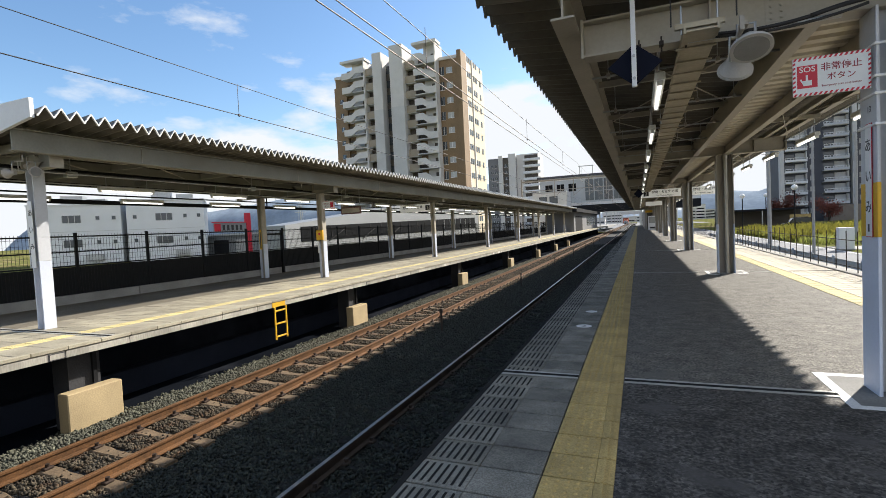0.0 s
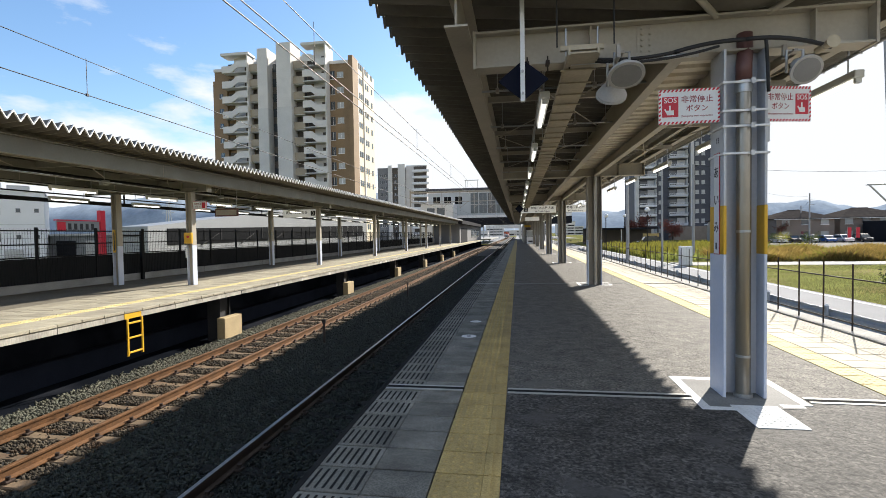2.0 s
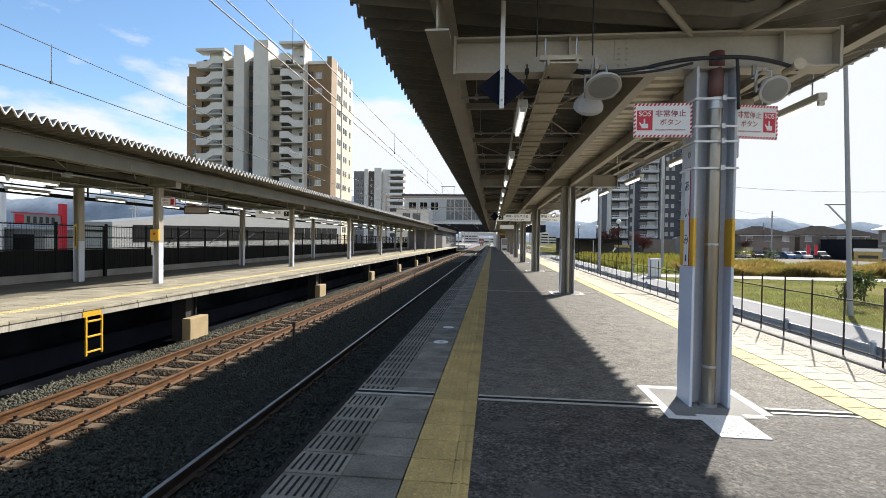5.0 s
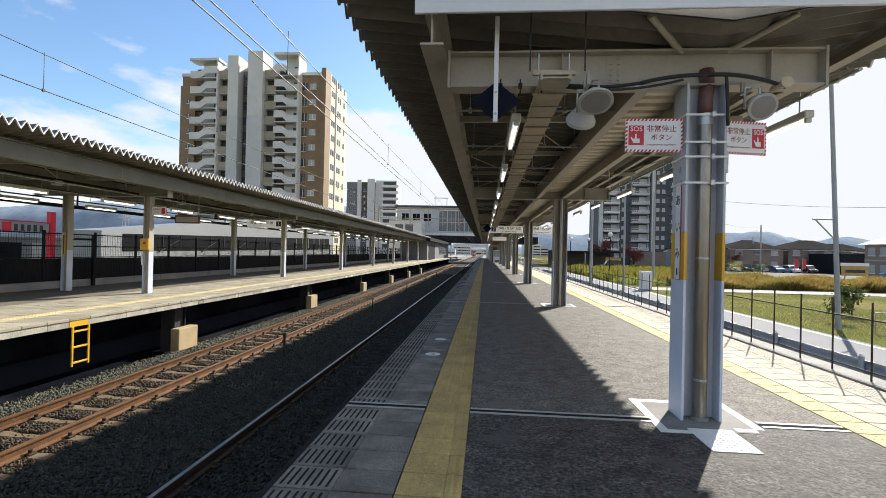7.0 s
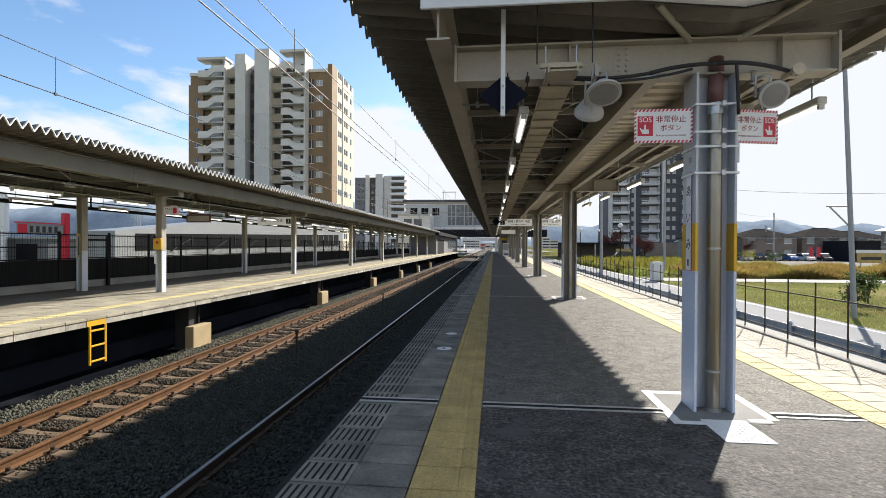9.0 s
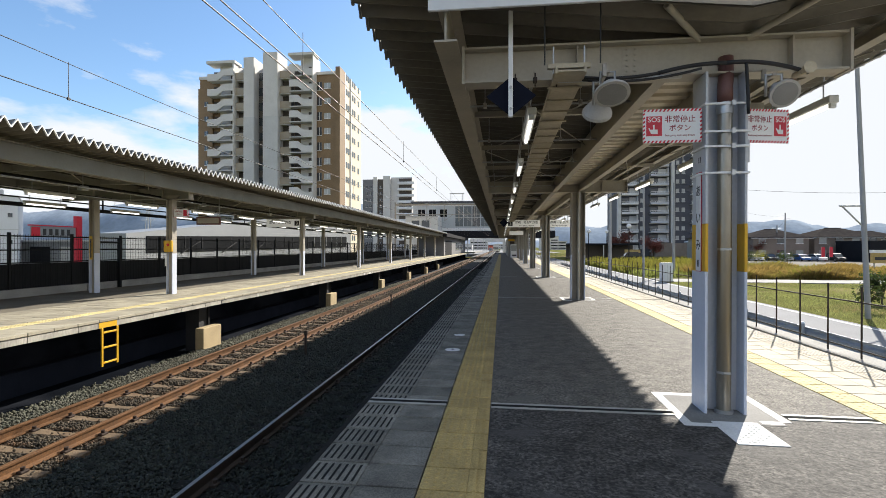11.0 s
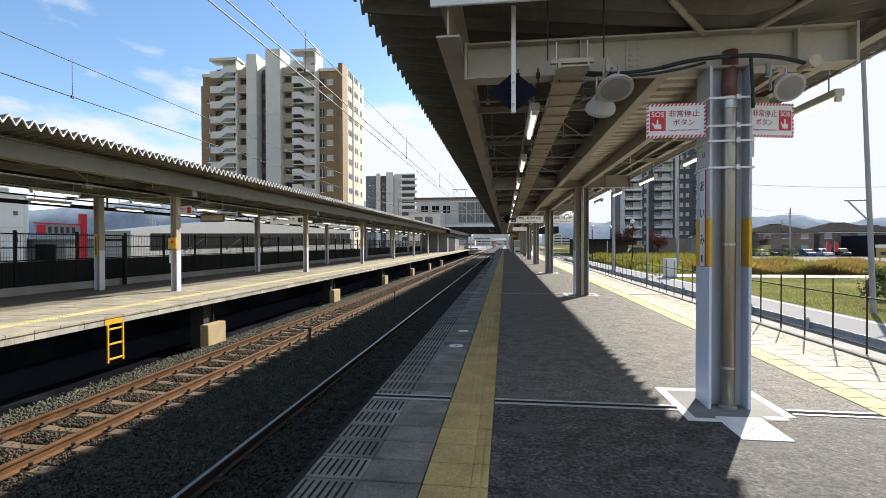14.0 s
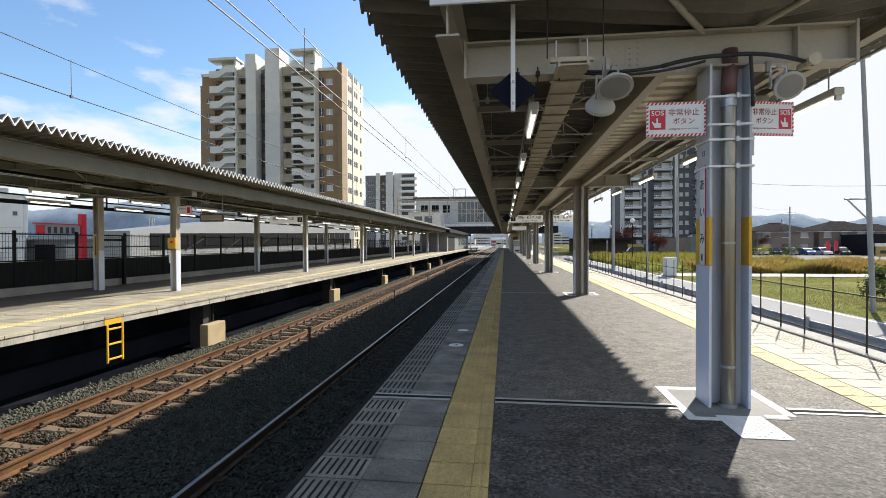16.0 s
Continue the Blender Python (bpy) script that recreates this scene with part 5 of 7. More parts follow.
# ---- station bridge across the tracks ----
br = thing("station_bridge", "pale blue-grey glazed station bridge across the tracks", "station building", at=(0, 130, 0))
part("body", Shape().box(-24, 0, 5.8, 14, 12, 13.3), M_BRIDGE, br)
part("roof", Shape().box(-24.6, -0.6, 13.3, 14.6, 12.6, 13.8), M_WALL_NAVY, br, "thin dark flat roof edge")
part("under_beam", Shape().box(-24, -0.3, 4.0, 14, 12.3, 5.8), M_SHOP_DARK, br, "dark underside beams")
for k in range(3):
    w0 = -22.6 + k * 3.0
    win = part("window", Shape().box(w0, -0.06, 9.6, w0 + 1.9, 0.02, 11.6), M_BLACK_INFILL, br)
    part("frame", Shape().box(w0 + 0.92, -0.09, 9.6, w0 + 0.98, -0.06, 11.6), M_GALV, win)
for k in range(8):
    w0 = -12.4 + k * 2.3
    win = part("window", Shape().box(w0, -0.06, 7.0, w0 + 2.05, 0.02, 12.4), (M_FACADE, M_FACADE, M_GLASS)[k % 3], br)
    part("frame", Shape().box(w0, -0.1, 9.3, w0 + 2.05, -0.06, 9.45).box(w0 + 1.0, -0.1, 7.0, w0 + 1.06, -0.06, 12.4), M_GALV, win)
part("band", Shape().box(-24, -0.08, 12.6, 14, 0.0, 12.9), M_WHITE, br)
part("lower_band", Shape().box(-24, -0.1, 5.82, 14, 0.0, 6.5), M_WHITE, br)
an = thing("bridge_annex", "white low annex block in front of the station bridge", "building", at=(-20.5, 122, 0))
part("body", Shape().box(-4, 0, -1.4, 4.4, 7.8, 9.4), M_PANEL, an)
for k in range(2):
    part("window", Shape().box(-2.4 + k * 2.6, -0.05, 6.4, -0.4 + k * 2.6, 0.02, 8.2), M_GLASS, an)
part("frame_band", Shape().box(-4, -0.04, 9.0, 4.4, 0.0, 9.4), M_GALV, an)
ph = thing("roof_frame", "thin steel frame standing on the bridge front", "frame", at=(-12.0, 129.6, 13.8))
for x in (-1.6, 1.6):
    part("leg", Shape().box(x - 0.08, -0.08, 0, x + 0.08, 0.08, 2.1), M_GALV, ph)
part("beam", Shape().box(-1.9, -0.08, 1.95, 1.9, 0.08, 2.15), M_GALV, ph)
stair = thing("stair_enclosure", "dark glazed stair enclosure on the far platform", "stair block", at=(-11.3, 78, 0))
part("wall", Shape().box(-2.2, 0, 0, 2.0, 46, 3.1), M_WALL_SLATE, stair)
# Black sheet paints the shade inside the opening.
part("dark_opening", Shape().box(2.0, 2, 0.0, 2.03, 12, 2.5), M_SHOP_DARK, stair)
for k in range(4):
    part("glazing", Shape().box(2.0, 20 + k * 5, 0.7, 2.03, 24 + k * 5, 2.5), M_GLASS, stair)
part("roof", Shape().box(-2.8, -2, 3.1, 2.7, 46, 3.7), M_SHOP_DARK, stair, "dark fascia roof")
lf = thing("lift_block", "boxy stair enclosure with dark opening on the near platform", "stair block", at=(1.9, 74, 0))
part("wall", Shape().box(-1.0, 0, 0, 1.6, 0.3, 2.9), M_COL_WARM, lf)
part("side_wall", Shape().box(-1.0, 0.3, 0, -0.8, 40, 2.9), M_COL_WARM, lf)
part("side_wall", Shape().box(1.4, 0.3, 0, 1.6, 40, 2.9), M_COL_WARM, lf)
part("doorway", Shape().box(-0.7, -0.02, 0, 0.2, 0, 2.3), M_SHADE, lf)
part("yellow_sign", Shape().box(-0.9, -0.25, 2.35, 0.4, -0.15, 2.65), M_YELLOW, lf)
vm = thing("vending_machine", "white drinks vending machine on the platform", "vending machine", at=(1.75, 69, 0))
part("cabinet", Shape().box(-0.5, -0.4, 0, 0.5, 0.4, 1.83, 0.02), M_WHITE, vm)
part("window", Shape().box(-0.42, -0.42, 0.9, 0.42, -0.4, 1.7), M_GLASS_PALE, vm)
part("slot", Shape().box(-0.3, -0.42, 0.2, 0.3, -0.4, 0.4), M_INK, vm)


# ---- buildings ----
def windows(parent, faces, xs, zs, w, h, y, mat=M_GLASS, recess=0.06):
    """Panes with frames in the wall that faces the station."""
    me = Shape().box(-w / 2, -recess, 0, w / 2, 0.02, h).mesh("window", mat)
    fr = Shape()
    fr.box(-w / 2 - 0.06, -recess - 0.05, -0.08, w / 2 + 0.06, -0.0, 0.0)
    fr.box(-0.03, -recess - 0.02, 0, 0.03, -recess, h)
    fme = fr.mesh("window_frame", M_WHITE)
    for x in xs:
        for z in zs:
            o = piece("window", me, parent, (x, y, z))
            piece("window_frame", fme, o, (0, 0, 0))


ap = thing("apartment_tower", "tall tan and white apartment tower with outside stairs", "apartment building", at=(-46, 92, GROUND))
H0 = -GROUND
FL = 3.0
NF = 12


def X(v):
    return v + 46


part("wall", Shape().box(X(-61.5), 0.6, 0, X(-32.2), 15, 37.0), M_TILE_BROWN, ap, "tan tiled wall")
part("wall_low", Shape().box(X(-61.5), 0.0, 0, X(-58.4), 0.6, 35.0), M_TILE_BROWN, ap)
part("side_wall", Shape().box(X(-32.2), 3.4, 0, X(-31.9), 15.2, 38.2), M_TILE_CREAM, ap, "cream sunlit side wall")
part("pilaster", Shape().box(X(-32.6), 0.2, 0, X(-31.7), 3.4, 38.4), M_TILE_BROWN, ap)
part("side_rib", Shape().box(X(-31.9), 7.2, 0, X(-31.7), 7.7, 38.4), M_WALL_WHITE, ap)
part("side_rib", Shape().box(X(-31.9), 3.4, 0, X(-31.7), 3.8, 38.4), M_WALL_WHITE, ap)
part("shaft_base", Shape().box(X(-50.82), -1.62, 0, X(-48.68), 2.5, 28.5), M_WALL_GREY, ap, "greyer lower shaft")
part("shaft", Shape().box(X(-50.8), -1.6, 28.5, X(-48.7), 2.5, 40.3), M_WALL_WHITE, ap, "white lift shaft")
part("shaft_base", Shape().box(X(-46.62), -1.92, 0, X(-43.58), 2.5, 28.5), M_WALL_GREY, ap, "greyer lower shaft")
part("shaft", Shape().box(X(-46.6), -1.9, 28.5, X(-43.6), 2.5, 41.0), M_WALL_WHITE, ap, "white lift shaft")
part("roof", Shape().box(X(-61.6), 0.4, 37.0, X(-32.0), 15.1, 37.6), M_WALL_WHITE, ap)
part("roof_box", Shape().box(X(-56), 3, 37.6, X(-40), 12, 40.0), M_WALL_WHITE, ap)
for x0, x1, top in ((-58.4, -52.9, 39.9), (-41.3, -36.5, 40.8)):
    part("stair_roof", Shape().box(X(x0 - 0.3), -1.6, top - 0.5, X(x1 + 0.2), 1.2, top), M_WALL_WHITE, ap, "overhanging white roof slab")
    part("stair_core", Shape().box(X(x0 + 1.6), 0.2, 0, X(x1 - 0.1), 2.5, top - 0.5), M_WALL_WHITE, ap)
    part("stair_post", Shape().box(X(x1 - 0.3), -1.5, 0, X(x1), 0.2, top - 0.5), M_WALL_WHITE, ap)
    w = x1 - x0
    up = x0 < -50
    for f in range(1, NF + 1):
        z = f * FL + 0.35 + (0.9 if up else 1.2)
        lo, hi = (0.0, 0.95) if up else (0.95, 0.0)
        poly = [(X(x0), z + lo), (X(x0 + w * 0.36), z + lo), (X(x0 + w * 0.62), z + hi), (X(x1), z + hi),
                (X(x1), z + hi - 1.35), (X(x0 + w * 0.62), z + hi - 1.35), (X(x0 + w * 0.36), z + lo - 1.35), (X(x0), z + lo - 1.35)]
        part("stair_parapet", Shape().prism(poly, "y", -1.75, -1.5), M_WALL_WHITE, ap)
        part("landing", Shape().box(X(x0), -1.5, z - 1.3, X(x1 - 0.3), 0.2, z - 1.1), M_WALL_GREY, ap)
        # Dark panels paint the shade in the doorways.
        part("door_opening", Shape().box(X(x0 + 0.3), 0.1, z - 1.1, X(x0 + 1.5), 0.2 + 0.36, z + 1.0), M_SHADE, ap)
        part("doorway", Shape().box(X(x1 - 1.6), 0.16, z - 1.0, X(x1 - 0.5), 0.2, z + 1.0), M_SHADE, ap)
for x0, x1 in ((-52.9, -50.8), (-43.6, -41.3), (-48.7, -46.6)):
    # A dark sheet on the wall paints the corridor's shade.
    part("corridor_recess", Shape().box(X(x0), 0.55, 1, X(x1), 0.6, 37), M_SHADE, ap, "open corridor, its shade put in as a dark sheet")
    for f in range(1, NF + 1):
        z = f * FL + 0.2
        if x0 == -48.7:
            part("slot_window", Shape().box(X(x0) + 0.2, 0.3, z, X(x1) - 0.2, 0.4, z + 1.6), M_GLASS, ap)
        else:
            part("corridor_wall", Shape().box(X(x0), -0.9, z, X(x1), -0.75, z + 1.4), M_CORRIDOR, ap)
            part("corridor_slab", Shape().box(X(x0), -0.75, z - 0.2, X(x1), 0.55, z), M_WALL_GREY, ap)
windows(ap, 0, [X(-34.4)], [f * FL + 1.3 for f in range(1, NF)], 1.3, 1.1, 0.6, M_GLASS_PALE)
windows(ap, 0, [X(-36.0)], [f * FL + 1.0 for f in range(1, NF)], 0.9, 1.6, 0.6)
windows(ap, 0, [X(-59.7)], [f * FL + 1.4 for f in range(1, NF - 1)], 0.8, 0.9, 0.0)
me = Shape().box(-0.06, -0.42, 0, 0.03, 0.42, 1.15).mesh("side_window", M_FACADE)
for f in range(1, NF + 1):
    for y in (4.9, 6.2, 9.0, 10.4, 13.2):
        piece("side_window", me, ap, (X(-31.84), y, f * FL + 1.2))

b2 = thing("grey_apartments", "pale grey apartment block with stacked balconies", "apartment building", at=(0, 232, GROUND))
part("wall", Shape().box(-68, 0, 0, -54, 14, 36), M_WALL_SLATE, b2)
part("wall_right", Shape().box(-54, 1, 0, -43.5, 14, 37), M_WALL_WHITE, b2)
part("shaft", Shape().box(-62.5, -1, 0, -60.5, 0, 37), M_WALL_WHITE, b2)
part("shaft", Shape().box(-57.5, -1, 0, -54, 0, 37.5), M_WALL_WHITE, b2)
part("recess", Shape().box(-60.5, -0.1, 2, -57.5, 0, 36), M_SHADE, b2)
for f in range(1, 12):
    z = f * 3.05
    part("balcony", Shape().box(-50.5, -0.6, z, -42.2, 1, z + 1.1), M_PANEL, b2)
    part("opening", Shape().box(-50.0, 0.94, z + 1.1, -43.8, 1.0, z + 2.8), M_SHADE, b2)
windows(b2, 0, [-66, -64], [f * 3.05 + 0.9 for f in range(1, 11)], 1.2, 1.4, 0.0)
windows(b2, 0, [-59], [f * 3.05 + 0.9 for f in range(1, 11)], 1.6, 1.4, -0.1)

b3 = thing("slate_apartments", "dark slate apartment block with pale balconies", "apartment building", at=(0, 165, GROUND))
part("wall", Shape().box(38, 0, 0, 75, 16, 42), M_WALL_NAVY, b3)
part("pale_strip", Shape().box(37.6, -1.8, 0, 38.6, 0, 42), M_WALL_GREY, b3)
part("pale_strip", Shape().box(54.2, -1.6, 0, 55.2, 0, 42), M_WALL_GREY, b3)
for f in range(0, 13):
    z = f * 3.05 + 1.6
    for x0, x1, m in ((38.8, 44.0, M_PANEL), (47.8, 53.4, M_BALCONY), (60.4, 66.4, M_PANEL), (69.0, 74.5, M_BALCONY)):
        bal = part("balcony", Shape().box(x0, -1.9, z, x1, -1.75, z + 0.55), m, b3)
        part("slab", Shape().box(x0, -1.75, z - 0.15, x1, 0, z + 0.05), M_WALL_GREY, bal)
        part("glass_door", Shape().box(x0 + 0.3, -0.05, z + 0.1, x0 + 2.6, 0.0, z + 2.1), M_GLASS, bal)
        part("pale_wall", Shape().box(x0 + 2.8, -0.06, z + 0.1, x1 - 0.3, 0.0, z + 2.4), M_WALL_GREY, bal)
        part("hand_rail", Shape().box(x0, -1.88, z + 0.95, x1, -1.8, z + 1.05), M_PANEL, bal)
        rails = Shape()
        for q in range(9):
            xx = x0 + (x1 - x0) * q / 8
            rails.box(xx - 0.05, -1.86, z + 0.55, xx + 0.05, -1.8, z + 0.95)
        tagged(part("balustrade", rails, M_PANEL, bal), kind="stuff")
        part("divider", Shape().box(x1 - 0.25, -1.75, z + 0.05, x1 - 0.1, 0, z + 2.6), M_WALL_GREY, bal)
    for xw in (45.5, 56.6, 58.4, 67.6):
        win = part("window", Shape().box(xw - 0.5, -0.08, z + 0.8, xw + 0.5, 0.0, z + 2.0), M_GLASS_PALE, b3)
        part("sill", Shape().box(xw - 0.6, -0.2, z + 0.7, xw + 0.6, 0, z + 0.8), M_WALL_GREY, win)
part("base", Shape().box(48, -6, 0, 72, 0, 4.2), M_HOUSE, b3)

# long white building behind the far platform
wb = thing("white_hall", "long white clad parking hall, its shaded deck put in as a dark strip", "building", at=(-27, 0, 0))
part("wall", Shape().prism([(32, GROUND), (84, GROUND), (84, 5.4), (62, 5.2), (52, 4.45), (40, 3.2), (32, 2.4)], "x", -2.5, 0), M_CLAD, wb)
# Black strip paints the shade inside the open parking deck.
part("ribbon_window", Shape().prism([(34, 0.95), (82, 1.4), (82, 3.2), (34, 2.25)], "x", 0, 0.05), M_BLACK_INFILL, wb, "black strip for the shade in the open parking deck")
for k in range(19):
    y = 36 + k * 2.4
    part("mullion", Shape().prism([(y, 1.21 + (y - 34) * 0.0083), (y + 0.12, 1.21 + (y - 34) * 0.0083), (y + 0.12, 2.14 + (y - 34) * 0.0198), (y, 2.14 + (y - 34) * 0.0198)], "x", 0.05, 0.09), M_BLACK if k < 13 else M_GALV, wb)
s = Shape()
for k in range(9):
    s.box(0, 32.5, GROUND + 0.5 + k * 0.24, 0.012, 83.5, GROUND + 0.51 + k * 0.24)
for k in range(6):
    s.box(0, 52 + k * 2, 2.75 + k * 0.3, 0.012, 83.5, 2.76 + k * 0.3)
part("cladding_joints", s, M_WALL_GREY, wb)
for k, y in enumerate((38, 44, 50)):
    part("diagonal_strut", Shape().tube((0.1, y, 0.9), (0.1, y + 2.5, 1.9), 0.05, 6), M_BLACK, wb)

# white workshops with small windows, and a red frame sign
for at, L, top in (((-76.45, 53.2), 11.3, 9.9), ((-85.3, 44.0), 12.0, 9.3)):
    wk = thing("white_workshop", "white windowed workshop behind the station fence", "building", "workshops", at=(*at, GROUND), turn=-44)
    part("wall", Shape().box(-16, 0, 0, 0, L, top), M_WORKSHOP, wk)
    part("parapet", Shape().box(-16.1, -0.1, top, 0.1, L + 0.1, top + 0.2), M_PANEL, wk)
    part("roof_unit", Shape().box(-8, 3, top + 0.2, -5, 6, top + 1.9), M_GALV, wk)
    part("roof_unit", Shape().box(-5, 7, top + 0.2, -3, 9.5, top + 1.2), M_GALV, wk)
    for z in (2.8, 6.6):
        win = part("window", Shape().box(0, L * 0.36, z, 0.05, L * 0.36 + 2.4, z + 1.15), M_GLASS, wk)
        for q in (0.0, 0.8, 1.6, 2.4):
            part("mullion", Shape().box(0.05, L * 0.36 + q - 0.04, z, 0.08, L * 0.36 + q + 0.04, z + 1.15), M_GALV, win)
        for yy in (L * 0.08, L * 0.72, L * 0.9):
            small_win = part("small_window", Shape().box(0, yy, z + 0.4, 0.05, yy + 0.5, z + 0.95), M_GLASS, wk)
            part("frame", Shape().box(0, yy - 0.05, z + 0.34, 0.08, yy + 0.55, z + 0.4), M_GALV, small_win)
    part("floor_joint", Shape().box(0, 0, 5.2, 0.02, L, 5.26), M_WALL_GREY, wk)
    part("canopy_unit", Shape().box(0, L * 0.6, 0.6, 0.8, L * 0.78, 1.6), M_GALV, wk)
ls = thing("low_shed", "long low pale shed behind the station fence", "shed", at=(-74, 68, GROUND))
part("wall", Shape().box(-30, 0, 0, 12, 14, 3.6), M_CLAD, ls)
part("roof", Shape().box(-30.4, -0.5, 3.6, 12.4, 14.4, 3.9), M_WALL_GREY, ls)
for k in range(7):
    part("shutter", Shape().box(-27 + k * 5.4, -0.06, 0.2, -23.4 + k * 5.4, 0, 2.8), M_SHOP_DARK if k % 2 else M_WALL_GREY, ls)
rs = thing("red_frame_sign", "red shop frame sign with plain dark bars on a post", "sign", at=(-61.0, 61.9, GROUND))
part("post", Shape().box(-0.3, 0.9, 0, 0.3, 1.75, 7.2), M_RED, rs)
part("beam", Shape().box(-0.3, -5.9, 5.55, 0.3, 0.9, 5.7), M_RED, rs)
part("panel", Shape().box(0.05, -5.9, 4.1, 0.15, 0.8, 5.5), M_CLAD, rs)
part("emblem", Shape().box(0.16, -5.8, 4.2, 0.2, -4.6, 5.4), M_RED, rs)
for k in range(5):
    part("dark_bar", Shape().box(0.16, -4.2 + k * 0.9, 4.35, 0.2, -3.75 + k * 0.9, 5.2), M_INK, rs)
for k in range(3):
    pl = thing("pylon", "far lattice power pylon in front of the hills", "pylon", "pylons", at=(-150 + k * 16, 190 + k * 25, GROUND))
    for a, b in ((-1, -1), (-1, 1), (1, -1), (1, 1)):
        part("leg", Shape().tube((a * 1.2, b * 1.2, 0), (a * 0.3, b * 0.3, 20 - k * 3), 0.14, 5), M_GALV, pl)
    for z in (14 - k * 2, 17 - k * 2):
        part("cross_arm", Shape().box(-3, -0.2, z, 3, 0.2, z + 0.3), M_GALV, pl)


# ---- houses, shop, cars, poles on the right ----
def house(at, w, d, h, rise, wall, roof, turn=0, label="brown two-storey house with tiled gable roof"):
    hs_ = thing("house", label, "house", "houses", at=at, turn=turn)
    part("wall", Shape().box(-w / 2, -d / 2, 0, w / 2, d / 2, h), wall, hs_)
    a, b, top = w / 2 + 0.6, d / 2 + 0.6, max(w / 2 - d / 2, 0.4)
    part("roof", Shape().add([(-a, -b, h - 0.1), (a, -b, h - 0.1), (a, b, h - 0.1), (-a, b, h - 0.1), (-top, 0, h + rise), (top, 0, h + rise), (-a, -b, h + 0.05), (a, -b, h + 0.05), (a, b, h + 0.05), (-a, b, h + 0.05)],
                             [(3, 2, 1, 0), (0, 1, 7, 6), (1, 2, 8, 7), (2, 3, 9, 8), (3, 0, 6, 9), (6, 7, 5, 4), (7, 8, 5), (8, 9, 4, 5), (9, 6, 4)]), roof, hs_)
    part("ridge_tiles", Shape().tube((-top, 0, h + rise), (top, 0, h + rise), 0.09, 8), roof, hs_)
    part("gutter", Shape().box(-w / 2 - 0.65, -d / 2 - 0.6, h - 0.2, w / 2 + 0.65, -d / 2 - 0.5, h - 0.05), M_WHITE, hs_)
    for z in (1.0, 3.8):
        n = max(2, int(w / 3.2))
        for k in range(n):
            x = -w / 2 + (k + 0.5) * w / n
            win = part("window", Shape().box(x - 0.75, -d / 2 - 0.06, z, x + 0.75, -d / 2 + 0.02, z + 1.3), M_GLASS if k % 2 else M_GLASS_PALE, hs_)
            part("frame", Shape().box(x - 0.85, -d / 2 - 0.1, z - 0.1, x + 0.85, -d / 2 - 0.03, z), M_WHITE, win)
    return hs_


house((51, 124, GROUND), 9, 8, 5.0, 1.9, M_HOUSE_PALE, M_ROOF_TILE, label="pale brown house with a hipped tile roof")
house((61.5, 120, GROUND), 11.5, 9, 5.1, 2.0, M_HOUSE, M_ROOF_TILE, label="brown two-storey house with a hipped tile roof")
house((76, 122, GROUND), 13.5, 10, 5.2, 2.2, M_HOUSE, M_ROOF_TILE, label="wide brown apartment house with tiled roof")
house((57, 140, GROUND), 10, 8, 4.4, 1.8, M_HOUSE_PALE, M_PANEL, label="pale house with bright white roof")
corner_house = house((69, 81, GROUND), 13, 9, 5.6, 2.3, M_HOUSE, M_PANEL, label="beige two-storey house with a bright roof")
house((100, 150, GROUND), 18, 10, 5.4, 2.2, M_HOUSE_PALE, M_ROOF_TILE, label="pale house with brown tiled roof far off")
for z in (1.0, 3.8):
    for y in (-2.6, 0.6, 3.0):
        win = part("window", Shape().box(-6.56, y - 0.7, z, -6.48, y + 0.7, z + 1.3), M_GLASS if y < 0 else M_GLASS_PALE, corner_house)
        part("frame", Shape().box(-6.6, y - 0.8, z - 0.1, -6.53, y + 0.8, z), M_WHITE, win)
part("floor_band", Shape().box(-6.53, -4.5, 2.9, -6.47, 4.5, 3.15), M_HOUSE_PALE, corner_house)
sh = thing("dark_shop", "black clad flat-roofed shop with yellow sign", "shop", at=(77, 106, GROUND))
part("body", Shape().box(-4.0, 0, 0, 5.5, 10, 4.1), M_SHOP_DARK, sh)
part("parapet", Shape().box(-4.1, -0.1, 4.1, 5.6, 10.1, 4.3), M_SHOP_DARK, sh)
part("sign_panel", Shape().box(3.6, -0.3, 0.8, 5.0, -0.1, 4.0), M_YELLOW, sh)
part("shop_window", Shape().box(-3, -0.06, 0.4, 1, 0, 2.4), M_GLASS, sh)
tr = thing("yellow_board", "yellow and white sign board on short legs", "sign", at=(48.5, 68, GROUND))
part("board", Shape().box(-1.6, -0.1, 0.9, 1.6, 0.1, 2.2), M_TACTILE, tr)
part("cap", Shape().box(-1.7, -0.12, 2.2, 1.7, 0.12, 2.6), M_WHITE, tr)
for x in (-1.2, 1.2):
    part("leg", Shape().box(x - 0.06, -0.06, 0, x + 0.06, 0.06, 0.9), M_GALV, tr)
part("dark_bar", Shape().box(-1.2, -0.13, 1.3, 1.2, -0.1, 1.7), M_INK, tr)
yb2 = thing("yellow_board", "yellow sign board in front of the slate apartments", "sign", at=(27.9, 108, GROUND))
part("board", Shape().box(-1.6, -0.1, 0.8, 1.6, 0.1, 2.4), M_TACTILE, yb2)
part("dark_bar", Shape().box(-1.2, -0.13, 1.3, 1.2, -0.1, 1.9), M_INK, yb2)
for x in (-1.2, 1.2):
    part("leg", Shape().box(x - 0.08, -0.05, 0, x + 0.08, 0.05, 0.8), M_GALV, yb2)
lo = thing("parking_shed", "low dark shed roof behind the weeds", "shed", at=(24, 118, GROUND))
